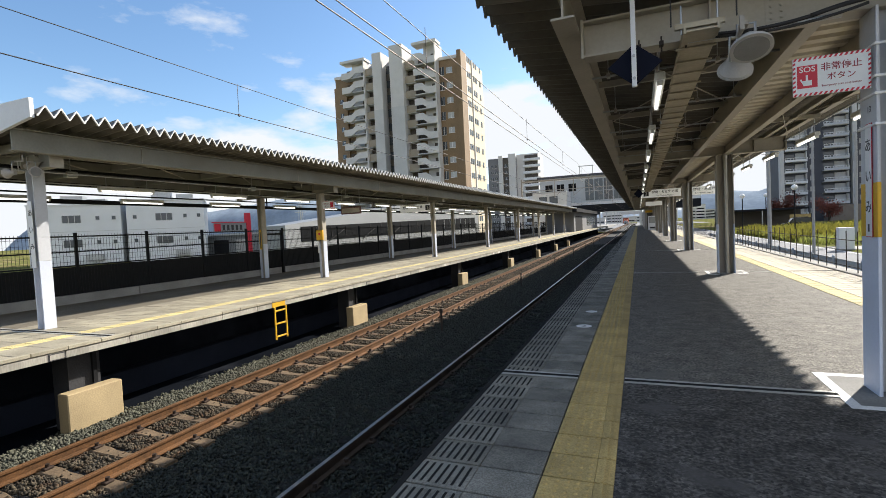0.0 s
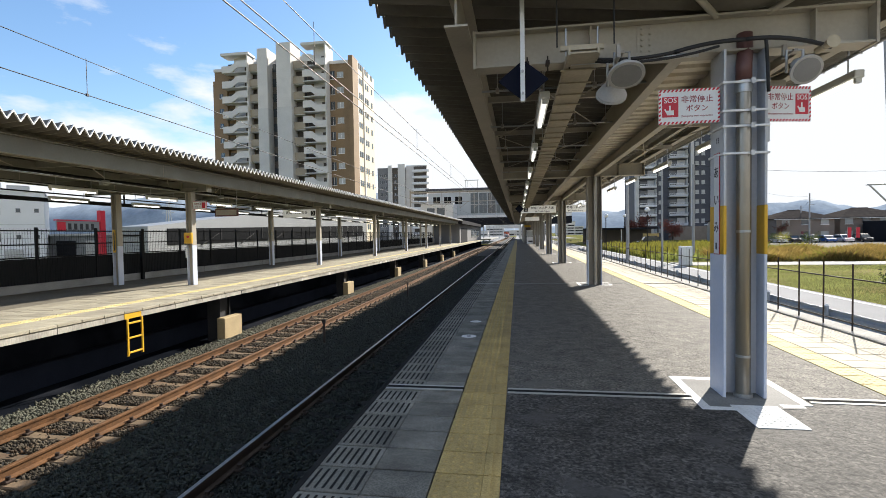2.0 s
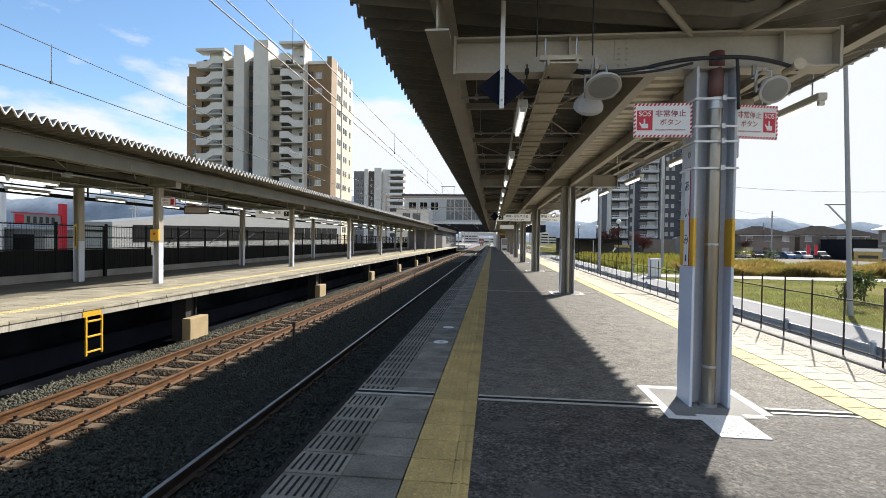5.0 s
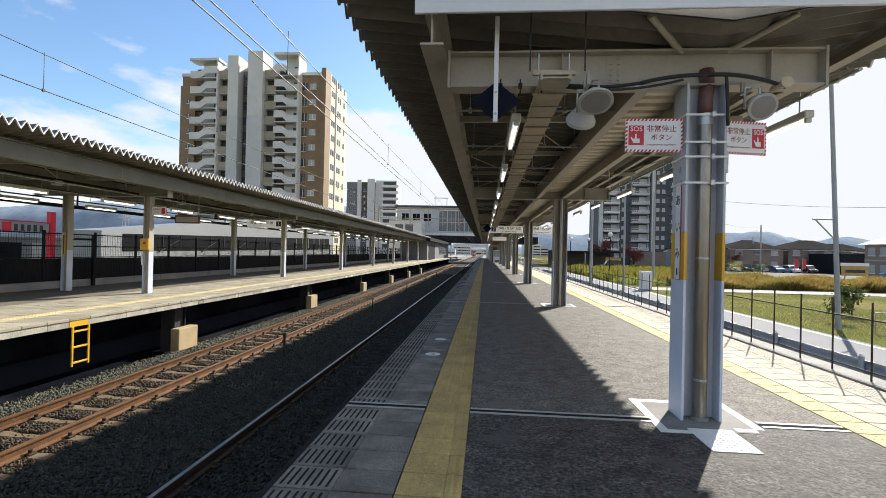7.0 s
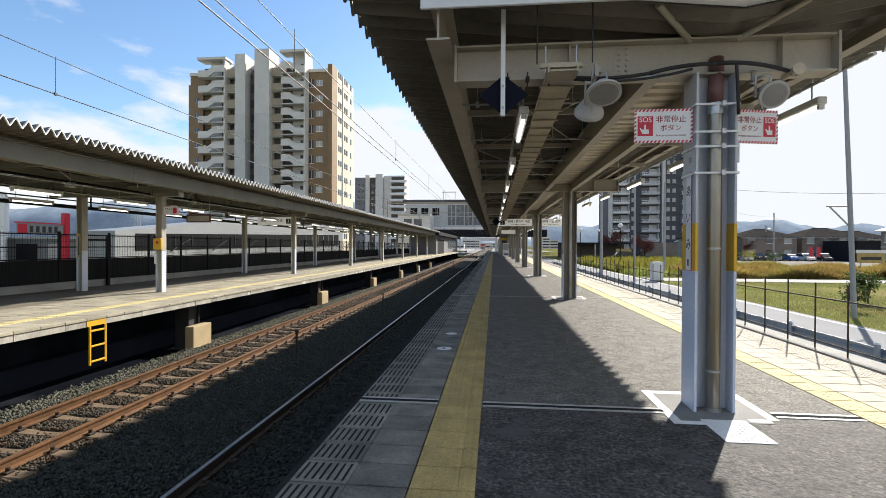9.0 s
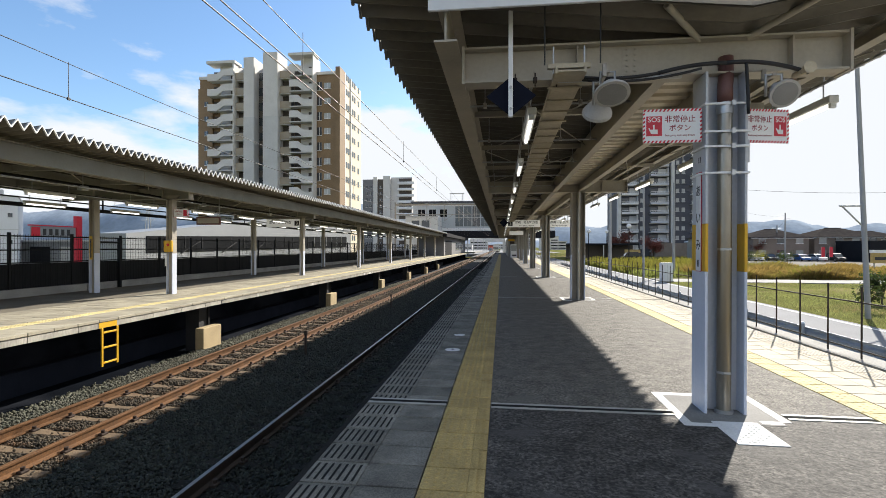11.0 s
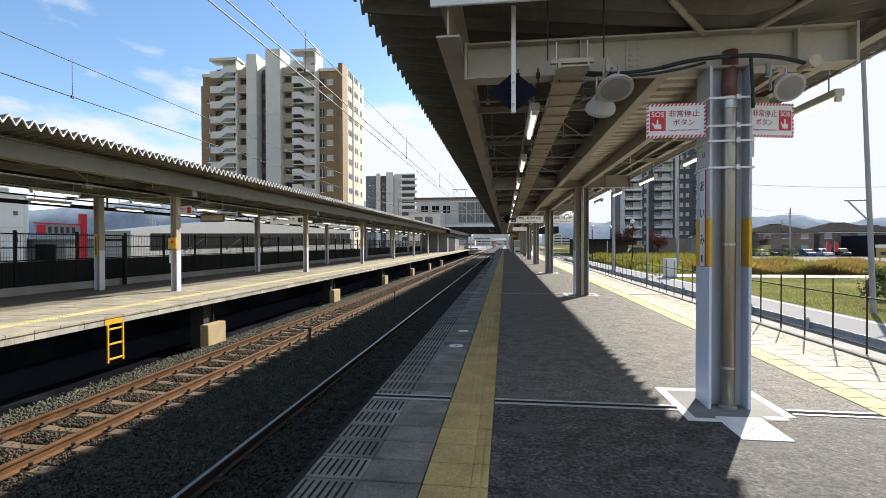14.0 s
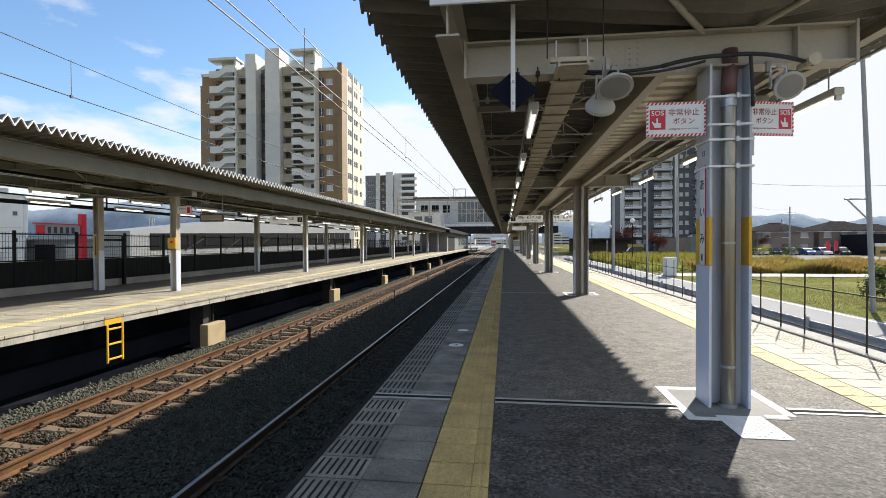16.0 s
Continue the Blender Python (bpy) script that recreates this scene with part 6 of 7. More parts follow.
part("roof", Shape().box(-8, 0, 3.4, 8, 6, 3.8), M_SHOP_DARK, lo)
part("back", Shape().box(-8, 5.5, 0, 8, 6, 3.4), M_SHADE, lo)
for x in (-7, 0, 7):
    part("post", Shape().box(x - 0.1, 0.2, 0, x + 0.1, 0.4, 3.4), M_GALV, lo)


def car(at, turn, paint, tall=1.5, length=4.1):
    c = thing("parked_car", "parked " + paint.name.split("_")[-1] + " car in the gravel car park", "car", "parked cars", at=at, turn=turn)
    L, w = length / 2, 0.83
    prof = [(-L, 0.3), (-L, 0.72), (-L + 0.15, 0.85), (-L + 0.85, 0.92), (-L + 1.5, tall - 0.06), (-L + 1.9, tall), (L - 0.9, tall), (L - 0.5, tall - 0.08), (L - 0.1, 0.95), (L, 0.8), (L, 0.3)]
    part("body", Shape().prism(prof, "y", -w, w), paint, c)
    side = [(-L + 1.05, 0.95), (-L + 1.58, tall - 0.12), (L - 0.65, tall - 0.12), (L - 0.35, 0.97)]
    for k in (-1, 1):
        part("side_glass", Shape().prism(side, "y", k * w, k * (w + 0.012)), M_GLASS, c)
        for x in (-L + 0.75, L - 0.75):
            wh = part("wheel", Shape().tube((x, k * (w - 0.18), 0.3), (x, k * (w + 0.02), 0.3), 0.3, 16), M_TYRE, c)
            part("rim", Shape().tube((x, k * (w + 0.02), 0.3), (x, k * (w + 0.03), 0.3), 0.18, 12), M_GALV, wh)
    part("windscreen", Shape().add([(-L + 0.9, -w + 0.1, 0.96), (-L + 0.9, w - 0.1, 0.96), (-L + 1.44, w - 0.14, tall - 0.1), (-L + 1.44, -w + 0.14, tall - 0.1), (-L + 0.86, -w + 0.1, 0.98), (-L + 0.86, w - 0.1, 0.98), (-L + 1.40, w - 0.14, tall - 0.08), (-L + 1.40, -w + 0.14, tall - 0.08)],
                                   [(0, 1, 2, 3), (4, 5, 6, 7), (0, 1, 5, 4), (1, 2, 6, 5), (2, 3, 7, 6), (3, 0, 4, 7)]), M_GLASS, c)
    for k in (-0.6, 0.6):
        part("headlight", Shape().box(-L - 0.01, k - 0.14, 0.62, -L + 0.03, k + 0.14, 0.76), M_GLASS_PALE, c)
    return c


rnd = random.Random(5)
for i in range(9):
    car((44 + i * 3.1, 110 + rnd.uniform(-0.6, 0.6), GROUND), 90 + rnd.uniform(-4, 4), M_CARS[(2, 1, 4, 0, 2, 1, 3, 0, 2)[i]], 1.45 + 0.12 * (i % 3))
car((60, 76, GROUND), 15, M_CARS[3], 1.6)
car((67, 75, GROUND), 20, M_CARS[2], 1.5)
car((27, 106, GROUND), 0, M_CARS[2], 1.8, 4.6)
cone = Shape().tube((0, 0, 0), (0, 0, 0.7), 0.18, 12, 0.03).box(-0.2, -0.2, 0, 0.2, 0.2, 0.04)
solid("traffic_cone", cone, M_LOCO_RED, "orange traffic cone at the car park", "traffic cone", at=(44.8, 62.5, GROUND))
for k, x in enumerate((49.5, 51.0)):
    fl = thing("banner", "narrow red advertising banner on a pole", "banner", "banners", at=(x + 14.5, 106, GROUND))
    part("pole", Shape().tube((0, 0, 0), (0, 0, 3.2), 0.03, 6), M_GALV, fl)
    part("cloth", Shape().box(0.03, -0.01, 1.0, 0.7, 0.01, 3.0), M_RED, fl)


def pole(at, h, r, label, arm=None, lean=0):
    p = thing("utility_pole", label, "pole", "poles", at=at)
    part("shaft", Shape().tube((0, 0, -0.1), (lean, 0, h), r, 16, r * 0.7), M_POLE, p)
    for z, a, b in arm or ():
        part("arm", Shape().tube((lean * z / h, 0, z), (lean * z / h + a, 0, z + b), 0.035, 8), M_GALV, p)
    return p


pole((14.95, 21.8, GROUND), 12, 0.105, "grey concrete utility pole at the roadside", [(4.6, -0.9, 0.0), (3.7, -0.85, 0.9)], -0.55)
pole((10.0, 46.5, GROUND), 9.5, 0.16, "grey pole with a lamp arm at the roadside", [(7.6, -2.2, 0.6)])
pole((10.2, 36.5, GROUND), 8.6, 0.085, "slim grey roadside pole")
pole((12.9, 30.5, GROUND), 8.0, 0.05, "slim dark roadside pole")
pole((17.5, 52, GROUND), 9.5, 0.15, "grey concrete pole behind the fence")
pole((54, 100, GROUND), 9.5, 0.16, "utility pole with transformer behind the car park", [(8.4, 1.0, 0), (8.4, -1.0, 0), (7.4, 0.8, 0)])
pole((62, 118, GROUND), 8.0, 0.14, "utility pole among the houses", [(7.2, 1.0, 0), (7.2, -1.0, 0)])
pole((40, 96, GROUND), 9.0, 0.09, "slim street lamp pole", [(8.9, -1.6, 0.2)])
for x, y, h in ((15.6, 62, 5.2), (12.5, 72, 4.9), (18.8, 90, 5.4)):
    gl = thing("globe_lamp", "park lamp with a white globe on a dark pole", "street lamp", "globe lamps", at=(x, y, GROUND))
    part("pole", Shape().tube((0, 0, 0), (0, 0, h), 0.06, 10), M_BLACK, gl)
    s = Shape()
    for k in range(6):
        a, b = math.pi * k / 6, math.pi * (k + 1) / 6
        s.tube((0, 0, h + 0.3 - 0.3 * math.cos(a)), (0, 0, h + 0.3 - 0.3 * math.cos(b)), max(0.3 * math.sin(a), 0.005), 14, max(0.3 * math.sin(b), 0.005), caps=False)
    part("globe", s, M_WHITE, gl)
cab = thing("roadside_cabinet", "pale grey metal cabinet beside the road", "cabinet", at=(13.6, 42.2, GROUND))
part("body", Shape().box(-0.45, -0.3, 0, 0.45, 0.3, 1.6, 0.03), M_PANEL, cab)
part("door_line", Shape().box(-0.01, -0.305, 0.1, 0.01, -0.3, 1.5), M_GALV, cab)
part("plinth", Shape().box(-0.5, -0.35, 0, 0.5, 0.35, 0.1), M_CONCRETE, cab)
ro = thing("roadside_rail", "low grey pipe barrier at the roadside", "barrier", at=(15.2, 21.0, GROUND))
for x in (0.6, 2.6):
    part("post", Shape().tube((x, 0, 0), (x, 0, 0.8), 0.03, 8), M_GALV, ro)
for z in (0.45, 0.78):
    part("rail", Shape().tube((0.6, 0, z), (2.6, 0, z), 0.025, 8), M_GALV, ro)
# power lines over the right side
for a, b, d in (((17.5, 52, 8.0), (34, 41, 5.8), 0.5), ((34, 41, 5.8), (70, 17, 6.5), 0.6), ((54, 100, 7.0), (62, 118, 5.9), 0.3), ((17.5, 52, 8.0), (54, 100, 7.6), 1.2)):
    solid("power_line", Shape().path(sag(a, b, d, 14), 0.013, 5), M_CABLE, "thin dark power line between poles", "power line", "power lines")


# ---- railway land and low roofs beyond the bridge ----
solid("railway_yard", Shape().box(-60, 140, GROUND - 0.04, -7.8, 900, GROUND + 0.005).box(-1.1, 245, GROUND - 0.04, 30, 900, GROUND + 0.005), M_ROAD, "grey gravel land beside the line beyond the bridge", "yard", kind="structure")
solid("platform_far_tail", Shape().box(-12.5, 143, -0.4, EDGE_L, 200, 0.0), M_CONCRETE, "sunlit tail of the far platform beyond the bridge", "platform", kind="structure")
rb = random.Random(21)
for k in range(16):
    w, h = rb.uniform(8, 22), rb.uniform(5, 16)
    x = -70 + k * 9.5 + rb.uniform(-3, 3)
    if -16 < x < 6:
        h = 4 + h * 0.2
    bb = thing("far_building", "pale hazy building far along the line", "building", "far buildings", at=(x, 520 + rb.uniform(-60, 200), GROUND))
    part("wall", Shape().box(-w / 2, 0, 0, w / 2, 12, h), M_WALL_WHITE if k % 2 else M_WALL_GREY, bb)
    part("roof", Shape().box(-w / 2 - 0.4, -0.4, h, w / 2 + 0.4, 12.4, h + 0.5), M_GALV, bb)
    for f in range(int(h / 3)):
        part("window_band", Shape().box(-w / 2 + 1, -0.1, f * 3 + 1.2, w / 2 - 1, 0, f * 3 + 2.4), M_BLACK_INFILL, bb)


# ---- hills ----
def ridge(name, x0, x1, y, peak, seed, base):
    n = 120
    v, f = [], []
    for i in range(n + 1):
        t = i / n
        x = x0 + (x1 - x0) * t
        h = base + peak * (0.5 + 0.5 * noise.fractal((t * 5 + seed, seed, 0), 0.9, 2.1, 5))
        for k, (yy, zz) in enumerate(((0, -5), (120, h * 0.45), (300, h), (900, -5))):
            v.append((x, y + yy, zz + (noise.noise((x * 0.01, k, seed)) * 8 if 0 < k < 3 else 0)))
    for i in range(n):
        for k in range(3):
            a = i * 4 + k
            f.append((a, a + 4, a + 5, a + 1))
    s = Shape()
    s.add(v, f, smooth=True)
    return solid(name, s, M_MOUNT, "wooded hills on the horizon, haze painted as pale blue", "hills", kind="structure")


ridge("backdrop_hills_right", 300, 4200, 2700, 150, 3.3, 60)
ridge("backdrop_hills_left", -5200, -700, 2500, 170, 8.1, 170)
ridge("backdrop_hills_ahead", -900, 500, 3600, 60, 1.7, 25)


# ---- plants ----
def blades(name, x0, x1, y0, y1, count, h0, h1, width, mat, label, seed, lean=0.3, keep=None):
    """Upright grass blades, three-sided slivers, as one sheet of growth."""
    r = np.random.default_rng(seed)
    x, y = r.uniform(x0, x1, count), r.uniform(y0, y1, count)
    if keep is not None:
        k = keep(x, y)
        x, y = x[k], y[k]
    n = len(x)
    h = r.uniform(h0, h1, n) * (0.75 + 0.35 * np.sin(x * 0.9 + seed) * np.sin(y * 0.7))
    a = r.uniform(0, 6.283, n)
    w = width * r.uniform(0.6, 1.3, n)
    dx, dy = np.cos(a) * w, np.sin(a) * w
    lx, ly = r.normal(0, lean, n) * h, r.normal(0, lean, n) * h
    z = np.full(n, GROUND - 0.05)
    v = np.stack([np.stack([x - dx, y - dy, z], 1), np.stack([x + dx, y + dy, z], 1),
                  np.stack([x + dx * 0.8 + lx * 0.4, y + dy * 0.8 + ly * 0.4, z + h * 0.6], 1), np.stack([x + lx, y + ly, z + h], 1)], 1).reshape(-1, 3)
    i = np.arange(n)[:, None] * 4
    f = np.concatenate([i + np.array([[0, 1, 2]]), i + np.array([[0, 2, 3]])])
    return tagged(new(name, raw_mesh(name, v, f, mat)), label, "grass", kind="stuff")


blades("dry_grass", 19, 46, 47.5, 62, 110000, 0.4, 1.3, 0.012, M_STRAW, "tall golden dry grass beyond the path", 1, 0.3)
blades("dry_grass_greens", 19, 46, 47.5, 62, 26000, 0.3, 1.15, 0.013, M_WEED, "olive weeds among the dry grass", 8, 0.4)
blades("weeds", 14, 34, 56, 90, 20000, 0.6, 1.5, 0.06, M_WEED, "yellow flowering weeds along the road", 2)
blades("weed_greens", 14, 34, 50, 90, 14000, 0.4, 1.1, 0.06, M_BLADE, "green weeds along the road", 3)
blades("lawn", 13.7, 40, 14, 42.3, 45000, 0.03, 0.16, 0.014, M_LAWN, "rough green grass between road and path", 4, 0.5)
blades("verge_weeds", 4.95, 8.0, 3, 40, 2600, 0.05, 0.4, 0.02, M_BLADE, "sparse weeds at the foot of the fence", 6, 0.5, keep=lambda x, y: np.sin(y * 1.3) + np.sin(x * 5 + y) > 1.0)
blades("field_edge", 44, 80, 47.5, 62, 5000, 0.2, 0.7, 0.04, M_STRAW, "short dry growth beside the car park", 7)


def shrub(at, h, spread, leaves, mat, label, seed, trunk=0.05, name="shrub"):
    r = random.Random(seed)
    t = thing(name, label, "tree" if h > 2 else "shrub", "plants", at=at)
    s = Shape()
    tips = []
    for k in range(7):
        a = r.uniform(0, 6.28)
        p0 = Vector((0, 0, h * r.uniform(0.05, 0.45)))
        p1 = Vector((math.cos(a) * spread * r.uniform(0.4, 1), math.sin(a) * spread * r.uniform(0.4, 1), h * r.uniform(0.55, 1.0)))
        pm = p0.lerp(p1, 0.5) + Vector((r.uniform(-.1, .1), r.uniform(-.1, .1), 0.1)) * h * 0.3
        s.tube(p0, pm, trunk * 0.5, 6, trunk * 0.35)
        s.tube(pm, p1, trunk * 0.35, 6, trunk * 0.12)
        tips += [p0.lerp(p1, q) for q in (0.55, 0.75, 0.9, 1.0)]
    s.tube((0, 0, -0.1), (0, 0, h * 0.5), trunk, 8, trunk * 0.6)
    part("trunk", s, M_BARK, t)
    rr = np.random.default_rng(seed)
    c = np.array([tips[i % len(tips)] for i in range(leaves)]) + rr.normal(0, spread * 0.22, (leaves, 3))
    c[:, 2] = np.maximum(c[:, 2], 0.1)
    e1, e2 = rr.normal(0, 1, (leaves, 3)), rr.normal(0, 1, (leaves, 3))
    size = 0.035 * h ** 0.5 * rr.uniform(0.7, 1.6, (leaves, 1))
    e1 = e1 / np.linalg.norm(e1, axis=1)[:, None] * size * 1.6
    e2 = e2 / np.linalg.norm(e2, axis=1)[:, None] * size
    v = np.stack([c - e1, c + e2, c + e1, c - e2], 1).reshape(-1, 3)
    f = np.arange(leaves * 4).reshape(-1, 4)
    o = new("crown", raw_mesh("crown", v, f, mat))
    o.parent = t
    return t


shrub((19.5, 27.5, GROUND), 1.6, 0.7, 900, M_LEAF, "dark green shrub in the rough grass", 11)
shrub((16.5, 24.0, GROUND), 1.1, 0.6, 500, M_LEAF, "small green shrub at the roadside", 12)
shrub((24.5, 29.0, GROUND), 1.5, 0.9, 900, M_LEAF, "loose green shrub in the rough grass", 13)
shrub((28.5, 31.0, GROUND), 1.2, 0.9, 700, M_LEAF, "loose green shrub near the path", 14)
shrub((32, 38.0, GROUND), 1.0, 1.2, 900, M_LEAF, "low spreading shrub beside the path", 15)
shrub((30, 128, GROUND), 6.5, 3.0, 3200, M_LEAF_RED, "bare reddish autumn tree before the apartments", 16, 0.18, "tree")
shrub((37, 124, GROUND), 5.2, 2.5, 2400, M_LEAF_RED, "reddish autumn tree before the apartments", 17, 0.16, "tree")
shrub((57, 116, GROUND), 4.6, 1.6, 1800, M_LEAF_RED, "small reddish tree before the brown house", 18, 0.12, "tree")
for k in range(5):
    shrub((40 + k * 3.6, 100 + (k % 2) * 3, GROUND), 1.8, 1.6, 900, M_WEED if k % 2 else M_LEAF, "pale bushy garden shrub behind the cars", 30 + k)


# ---- locomotive far down the line ----
lc = thing("diesel_locomotive", "red and grey diesel locomotive with white band, far along the line", "locomotive", at=(TRACK_L + 0.7, 260, RAIL))
part("frame", Shape().box(-1.35, -6.8, 0.85, 1.35, 6.8, 1.25, 0.05), M_LOCO_GREY, lc)
for y0, y1 in ((-6.4, -2.2), (0.4, 6.4)):
    hd = part("hood", Shape().box(-0.95, y0, 1.25, 0.95, y1, 2.05, 0.05), M_LOCO_GREY, lc)
    part("white_band", Shape().box(-0.96, y0 - 0.01, 2.05, 0.96, y1 + 0.01, 2.25), M_WHITE, hd)
    part("red_top", Shape().box(-0.95, y0, 2.25, 0.95, y1, 3.1, 0.12), M_LOCO_RED, hd)
cbn = part("cab", Shape().box(-1.3, -2.2, 1.25, 1.3, 0.4, 3.55, 0.1), M_LOCO_RED, lc)
part("cab_roof", Shape().box(-1.35, -2.4, 3.5, 1.35, 0.6, 3.72, 0.1), M_LOCO_GREY, cbn)
for x in (-0.65, 0.65):
    part("cab_window", Shape().box(x - 0.5, -2.24, 2.55, x + 0.5, -2.19, 3.35), M_GLASS, cbn)
    part("headlight", Shape().tube((x, -6.44, 2.7), (x, -6.38, 2.7), 0.16, 12), M_GLASS_PALE, lc)
    part("handrail", Shape().path([(x * 1.9, -6.75, 1.2), (x * 1.9, -6.75, 2.1), (x * 0.6, -6.75, 2.1), (x * 0.6, -6.75, 1.2)], 0.03, 6), M_WHITE, lc)
for y in (-4.9, -2.9, 1.4, 3.2, 5.0):
    for x in (-0.53, 0.53):
        part("wheel", Shape().tube((x - 0.07, y, 0.43), (x + 0.07, y, 0.43), 0.43, 18), M_RAILDARK, lc)
part("coupler", Shape().box(-0.2, -7.1, 0.7, 0.2, -6.7, 1.05, 0.04), M_RAILDARK, lc)

# ---- ballast stones ----
def stones(name, zones, label, seed, mat):
    r = np.random.default_rng(seed)
    xs, ys, zs, sz = [], [], [], []
    for x0, x1, y0, y1, density, z, s in zones:
        n = int((x1 - x0) * (y1 - y0) * density)
        xs.append(r.uniform(x0, x1, n)); ys.append(r.uniform(y0, y1, n))
        zs.append(np.full(n, z) + r.uniform(-0.012, 0.022, n)); sz.append(s * r.uniform(0.6, 1.35, n))
    x, y, z, s = (np.concatenate(q) for q in (xs, ys, zs, sz))
    ok = np.ones(len(x), bool)
    for c in (TRACK_L, TRACK_R):
        for side in (-1, 1):
            ok &= np.abs(x - c - side * (GAUGE / 2 + 0.032)) > 0.075
        on = (np.abs(x - c) < 1.02) & (np.abs((y + 2) % 0.6 - np.where((y + 2) % 0.6 > 0.3, 0.6, 0.0)) < 0.12)
        ok &= ~(on & (r.uniform(0, 1, len(x)) > (0.05 if c == TRACK_L else 0.55)))
    x, y, z, s = x[ok], y[ok], z[ok], s[ok]
    n = len(x)
    base = np.array([[1, 0, 0], [-1, 0, 0], [0, 1, 0], [0, -1, 0], [0, 0, 1], [0, 0, -1]], float)
    v = base[None] * r.uniform(0.55, 1.25, (n, 6, 1)) + r.normal(0, 0.16, (n, 6, 3))
    a = r.uniform(0, 6.283, n)
    b = r.normal(0, 0.6, n)
    ca, sa, cb, sb = np.cos(a), np.sin(a), np.cos(b), np.sin(b)
    R = np.zeros((n, 3, 3))
    R[:, 0, 0], R[:, 0, 1], R[:, 1, 0], R[:, 1, 1], R[:, 2, 2] = ca, -sa, sa, ca, 1
    T = np.zeros((n, 3, 3))
    T[:, 0, 0], T[:, 1, 1], T[:, 1, 2], T[:, 2, 1], T[:, 2, 2] = 1, cb, -sb, sb, cb
    v = np.einsum("nij,njk,nvk->nvi", R, T, v) * s[:, None, None]
    v += np.stack([x, y, z], 1)[:, None, :]
    tri = np.array([[0, 2, 4], [2, 1, 4], [1, 3, 4], [3, 0, 4], [2, 0, 5], [1, 2, 5], [3, 1, 5], [0, 3, 5]])
    f = (np.arange(n)[:, None, None] * 6 + tri[None]).reshape(-1, 3)
    return tagged(new(name, raw_mesh(name, v.reshape(-1, 3), f, mat)), label, "ballast", kind="stuff")


BZ = RAIL - 0.172
stones("ballast", ((-5.5, -1.4, 0.5, 9, 1500, BZ, 0.0225), (-5.5, -1.4, 9, 14, 900, BZ, 0.028), (-5.5, -1.4, 14, 30, 330, BZ, 0.04), (-5.5, -1.4, 30, 60, 110, BZ, 0.05)), "loose ballast stones toned dark for canopy shade, between and beside the rails", 9, M_BALLAST)
stones("ballast_between_rusty_rails", ((-7.2, -5.5, 0.5, 9, 1500, BZ, 0.0225), (-7.2, -5.5, 9, 14, 900, BZ, 0.028), (-7.2, -5.5, 14, 30, 330, BZ, 0.04), (-7.2, -5.5, 30, 60, 110, BZ, 0.05)), "tan rust-dusted ballast stones round the rusty rails", 12, M_BALLAST_TAN)
stones("ballast_shoulder", ((-7.75, -7.15, 0.5, 12, 1400, BZ, 0.024), (-7.75, -7.15, 12, 40, 450, BZ, 0.036), (-8.05, -7.6, 0.5, 40, 800, BZ - 0.03, 0.032), (-8.3, -8.0, 0.5, 30, 250, BZ - 0.075, 0.034)), "fresh pale ballast stones heaped along the far platform", 10, M_BALLAST_PALE)


# ---- paving pieces of the near platform ----
surface = bpy.data.objects["platform_near"]
slot_tile = Shape().box(-0.18, -0.1422, -0.03, 0.18, 0.1422, 0.006, 0.003)
for k in range(7):
    x = -0.145 + k * 0.048
    slot_tile.box(x - 0.008, -0.112, 0.0055, x + 0.008, 0.112, 0.0075, mat=1)
me_slot = slot_tile.mesh("edge_tile", [M_CONC_TILE, M_SLOT])
me_plain = Shape().box(-0.187, -0.1422, -0.03, 0.187, 0.1422, 0.006, 0.003).mesh("plain_tile", M_CONC_TILE)
dome = Shape().box(-0.1445, -0.1422, -0.03, 0.1445, 0.1422, 0.005, 0.003)
for a in range(5):
    for b in range(5):
        x, y = -0.112 + a * 0.056, -0.112 + b * 0.056
        dome.tube((x, y, 0.005), (x, y, 0.012), 0.0165, 8, 0.010)
me_dome = dome.mesh("tactile_tile", M_TACTILE)
low_dome = Shape().box(-0.1445, -0.1422, -0.03, 0.1445, 0.1422, 0.005, 0.003)
for a in range(4):
    for b in range(4):
        x, y = -0.105 + a * 0.07, -0.105 + b * 0.07
        low_dome.tube((x, y, 0.005), (x, y, 0.009), 0.02, 6, 0.012)
me_low_dome = low_dome.mesh("tactile_tile", M_TACTILE_PALE)
me_strip = Shape().box(-0.052, -0.1422, -0.03, 0.050, 0.1422, 0.005, 0.002).box(-0.02, -0.14, 0.005, -0.004, 0.14, 0.011).box(0.012, -0.14, 0.005, 0.02, 0.14, 0.009).mesh("inner_strip", M_TACTILE)
me_pave = Shape().box(-0.163, -0.1422, -0.03, 0.163, 0.1422, 0.006, 0.003).mesh("pale_tile", M_PAVER)
slot_pale = Shape().box(-0.163, -0.1422, -0.03, 0.163, 0.1422, 0.006, 0.003)
for k in range(6):
    x = -0.125 + k * 0.05
    slot_pale.box(x - 0.010, -0.11, 0.0055, x + 0.010, 0.11, 0.0075, mat=1)
me_slot_pale = slot_pale.mesh("edge_tile", [M_PAVER, M_CONCRETE])
ROWS_N = 75
for i in range(ROWS_N):
    y = 1.2 + i * 0.3
    piece("edge_tile", me_slot, surface, (-1.058, y, random.uniform(-0.001, 0.001)))
    piece("plain_tile", me_plain, surface, (-0.688, y, random.uniform(-0.001, 0.001)))
    piece("tactile_tile", me_dome, surface, (-0.348, y, 0.0))
    piece("inner_strip", me_strip, surface, (-0.150, y, 0.0))
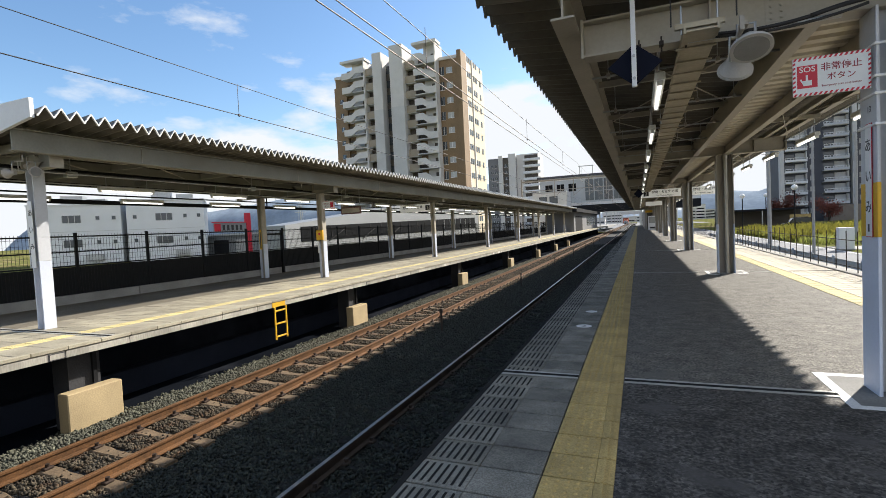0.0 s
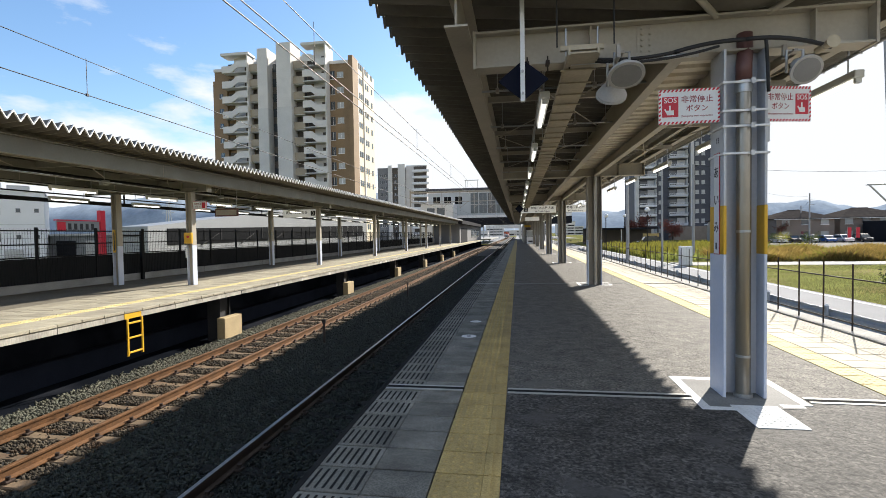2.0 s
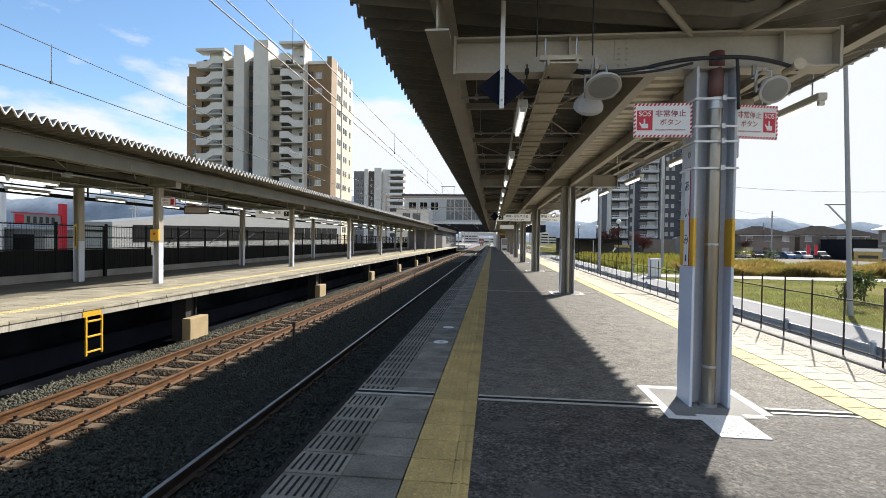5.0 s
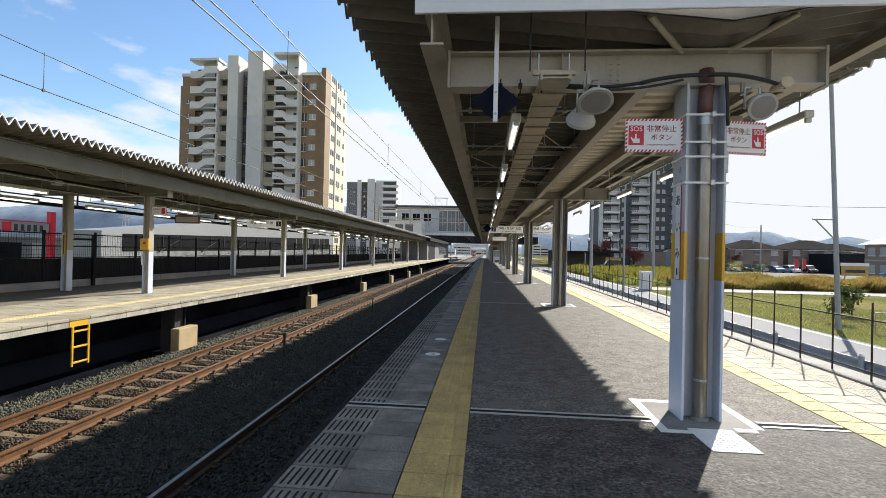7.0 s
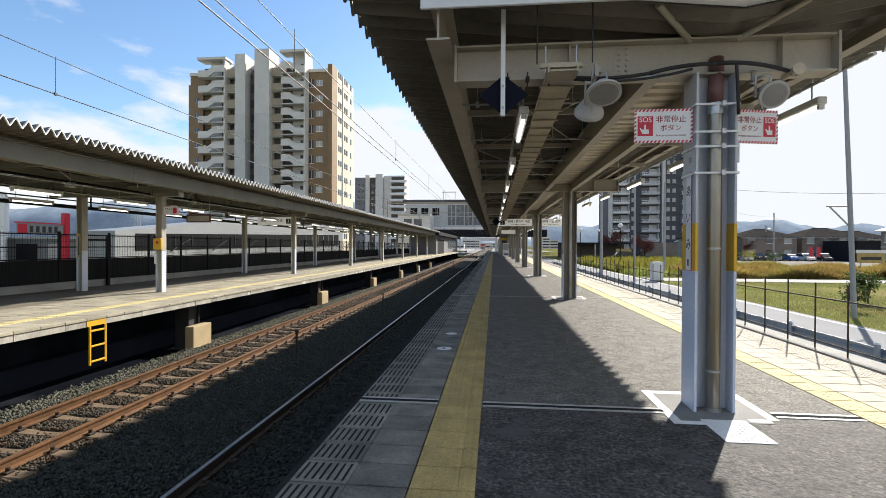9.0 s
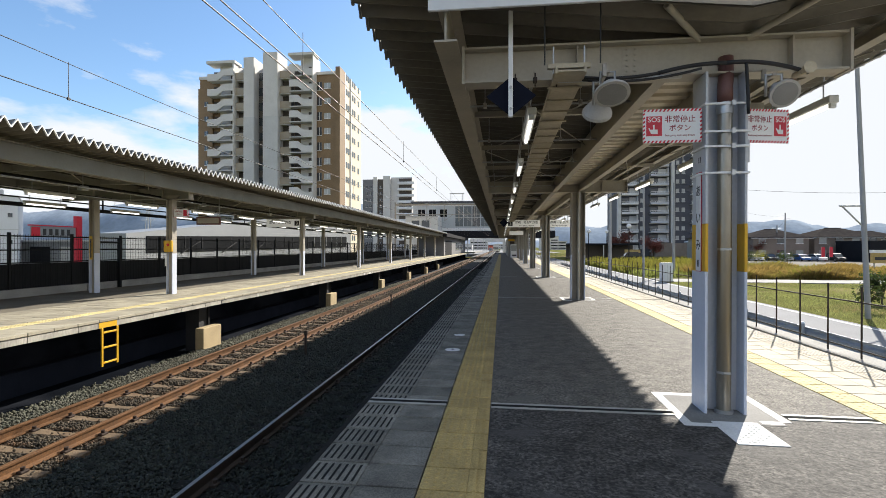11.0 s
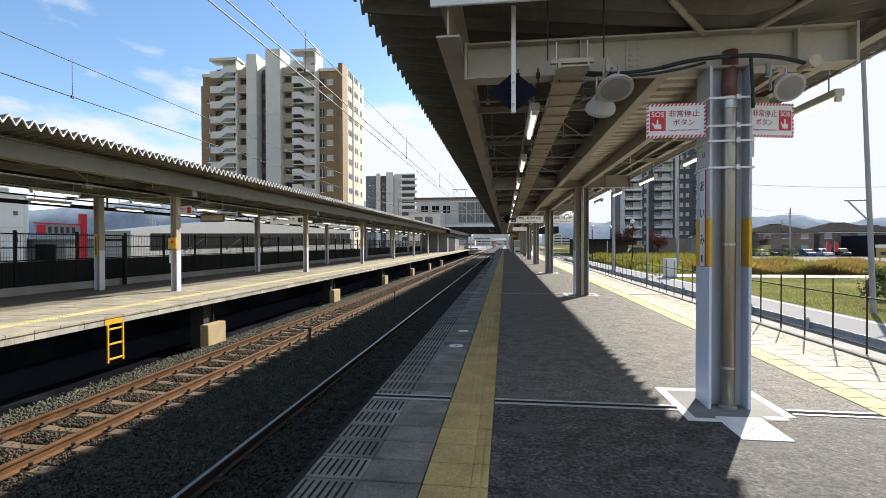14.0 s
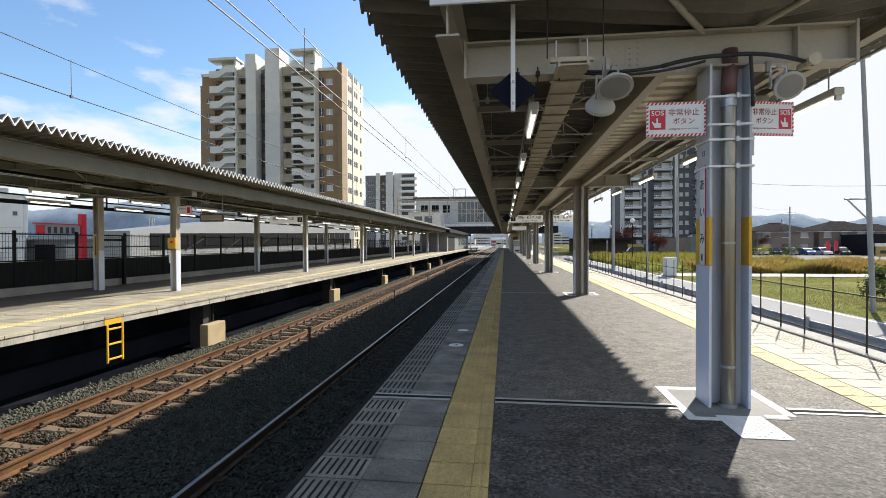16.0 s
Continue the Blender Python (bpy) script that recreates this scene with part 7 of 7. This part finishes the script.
for i in range(70):
    y = 2.4 + i * 0.3
    piece("tactile_tile", me_low_dome, surface, (3.282, y, 0.0))
    for k in range(3):
        piece("edge_tile" if k == 2 else "pale_tile", me_slot_pale if k == 2 else me_pave, surface, (3.60 + 0.332 * k, y, random.uniform(-0.001, 0.001)))
far = {"tile": (Shape(), M_CONC_TILE), "slot": (Shape(), M_SLOT), "yellow": (Shape(), M_TACTILE), "pale": (Shape(), M_TACTILE_PALE), "paver": (Shape(), M_PAVER)}
for i in range(-16, 330):
    y = 1.2 + i * 0.3
    if not 0 <= i < ROWS_N:
        far["tile"][0].box(-1.238, y - 0.1445, -0.03, -0.878, y + 0.1445, 0.006)
        far["tile"][0].box(-0.875, y - 0.1445, -0.03, -0.501, y + 0.1445, 0.006)
        far["yellow"][0].box(-0.496, y - 0.1445, -0.03, -0.105, y + 0.1445, 0.006)
        for k in range(7):
            x = -1.203 + k * 0.048
            if i < 150:
                far["slot"][0].box(x - 0.011, y - 0.115, 0.006, x + 0.011, y + 0.115, 0.0075)
    if not 4 <= i < 74:
        far["pale"][0].box(3.134, y - 0.1445, -0.03, 3.430, y + 0.1445, 0.006)
        for k in range(3):
            far["paver"][0].box(3.437 + 0.332 * k, y - 0.1445, -0.03, 3.763 + 0.332 * k, y + 0.1445, 0.006)
for key, (s, m) in far.items():
    o = part("far_" + key + "_rows", s, m, surface)
    o["kind"] = "stuff"
# paving of the far platform: edge slabs, and smaller slabs behind the tactile row
ft = bpy.data.objects["platform_far"]
me_edge = Shape().box(-0.347, -0.235, -0.03, 0.347, 0.235, 0.004, 0.004).mesh("edge_slab", M_SLAB)
me_back = Shape().box(-0.29, -0.145, -0.03, 0.29, 0.145, 0.004, 0.003).mesh("back_slab", M_SLAB)
for i in range(124):
    piece("edge_slab", me_edge, ft, (EDGE_L - 0.395, 1.0 + i * 0.48, random.uniform(-0.002, 0.002)))
for i in range(100):
    for k in range(3):
        piece("back_slab", me_back, ft, (EDGE_L - 1.355 - k * 0.59, 2.0 + i * 0.3 + 0.15 * (k % 2), random.uniform(-0.002, 0.002)))
back = Shape()
for i in range(100, 340):
    for k in range(3):
        yy = 2.0 + i * 0.3 + 0.15 * (k % 2)
        back.box(EDGE_L - 1.645 - k * 0.59, yy - 0.145, -0.03, EDGE_L - 1.065 - k * 0.59, yy + 0.145, 0.004)
part("far_slab_rows", back, M_SLAB, ft)["kind"] = "stuff"
# tactile rows of the far platform
for i in range(150):
    piece("tactile_tile", me_low_dome, ft, (EDGE_L - 0.90, 2.0 + i * 0.3, 0.0))
s = Shape()
for i in range(150, 390):
    s.box(EDGE_L - 1.05, 2.0 + i * 0.3 - 0.1445, -0.03, EDGE_L - 0.752, 2.0 + i * 0.3 + 0.1445, 0.006)
part("far_tactile_rows", s, M_TACTILE_PALE, ft)["kind"] = "stuff"
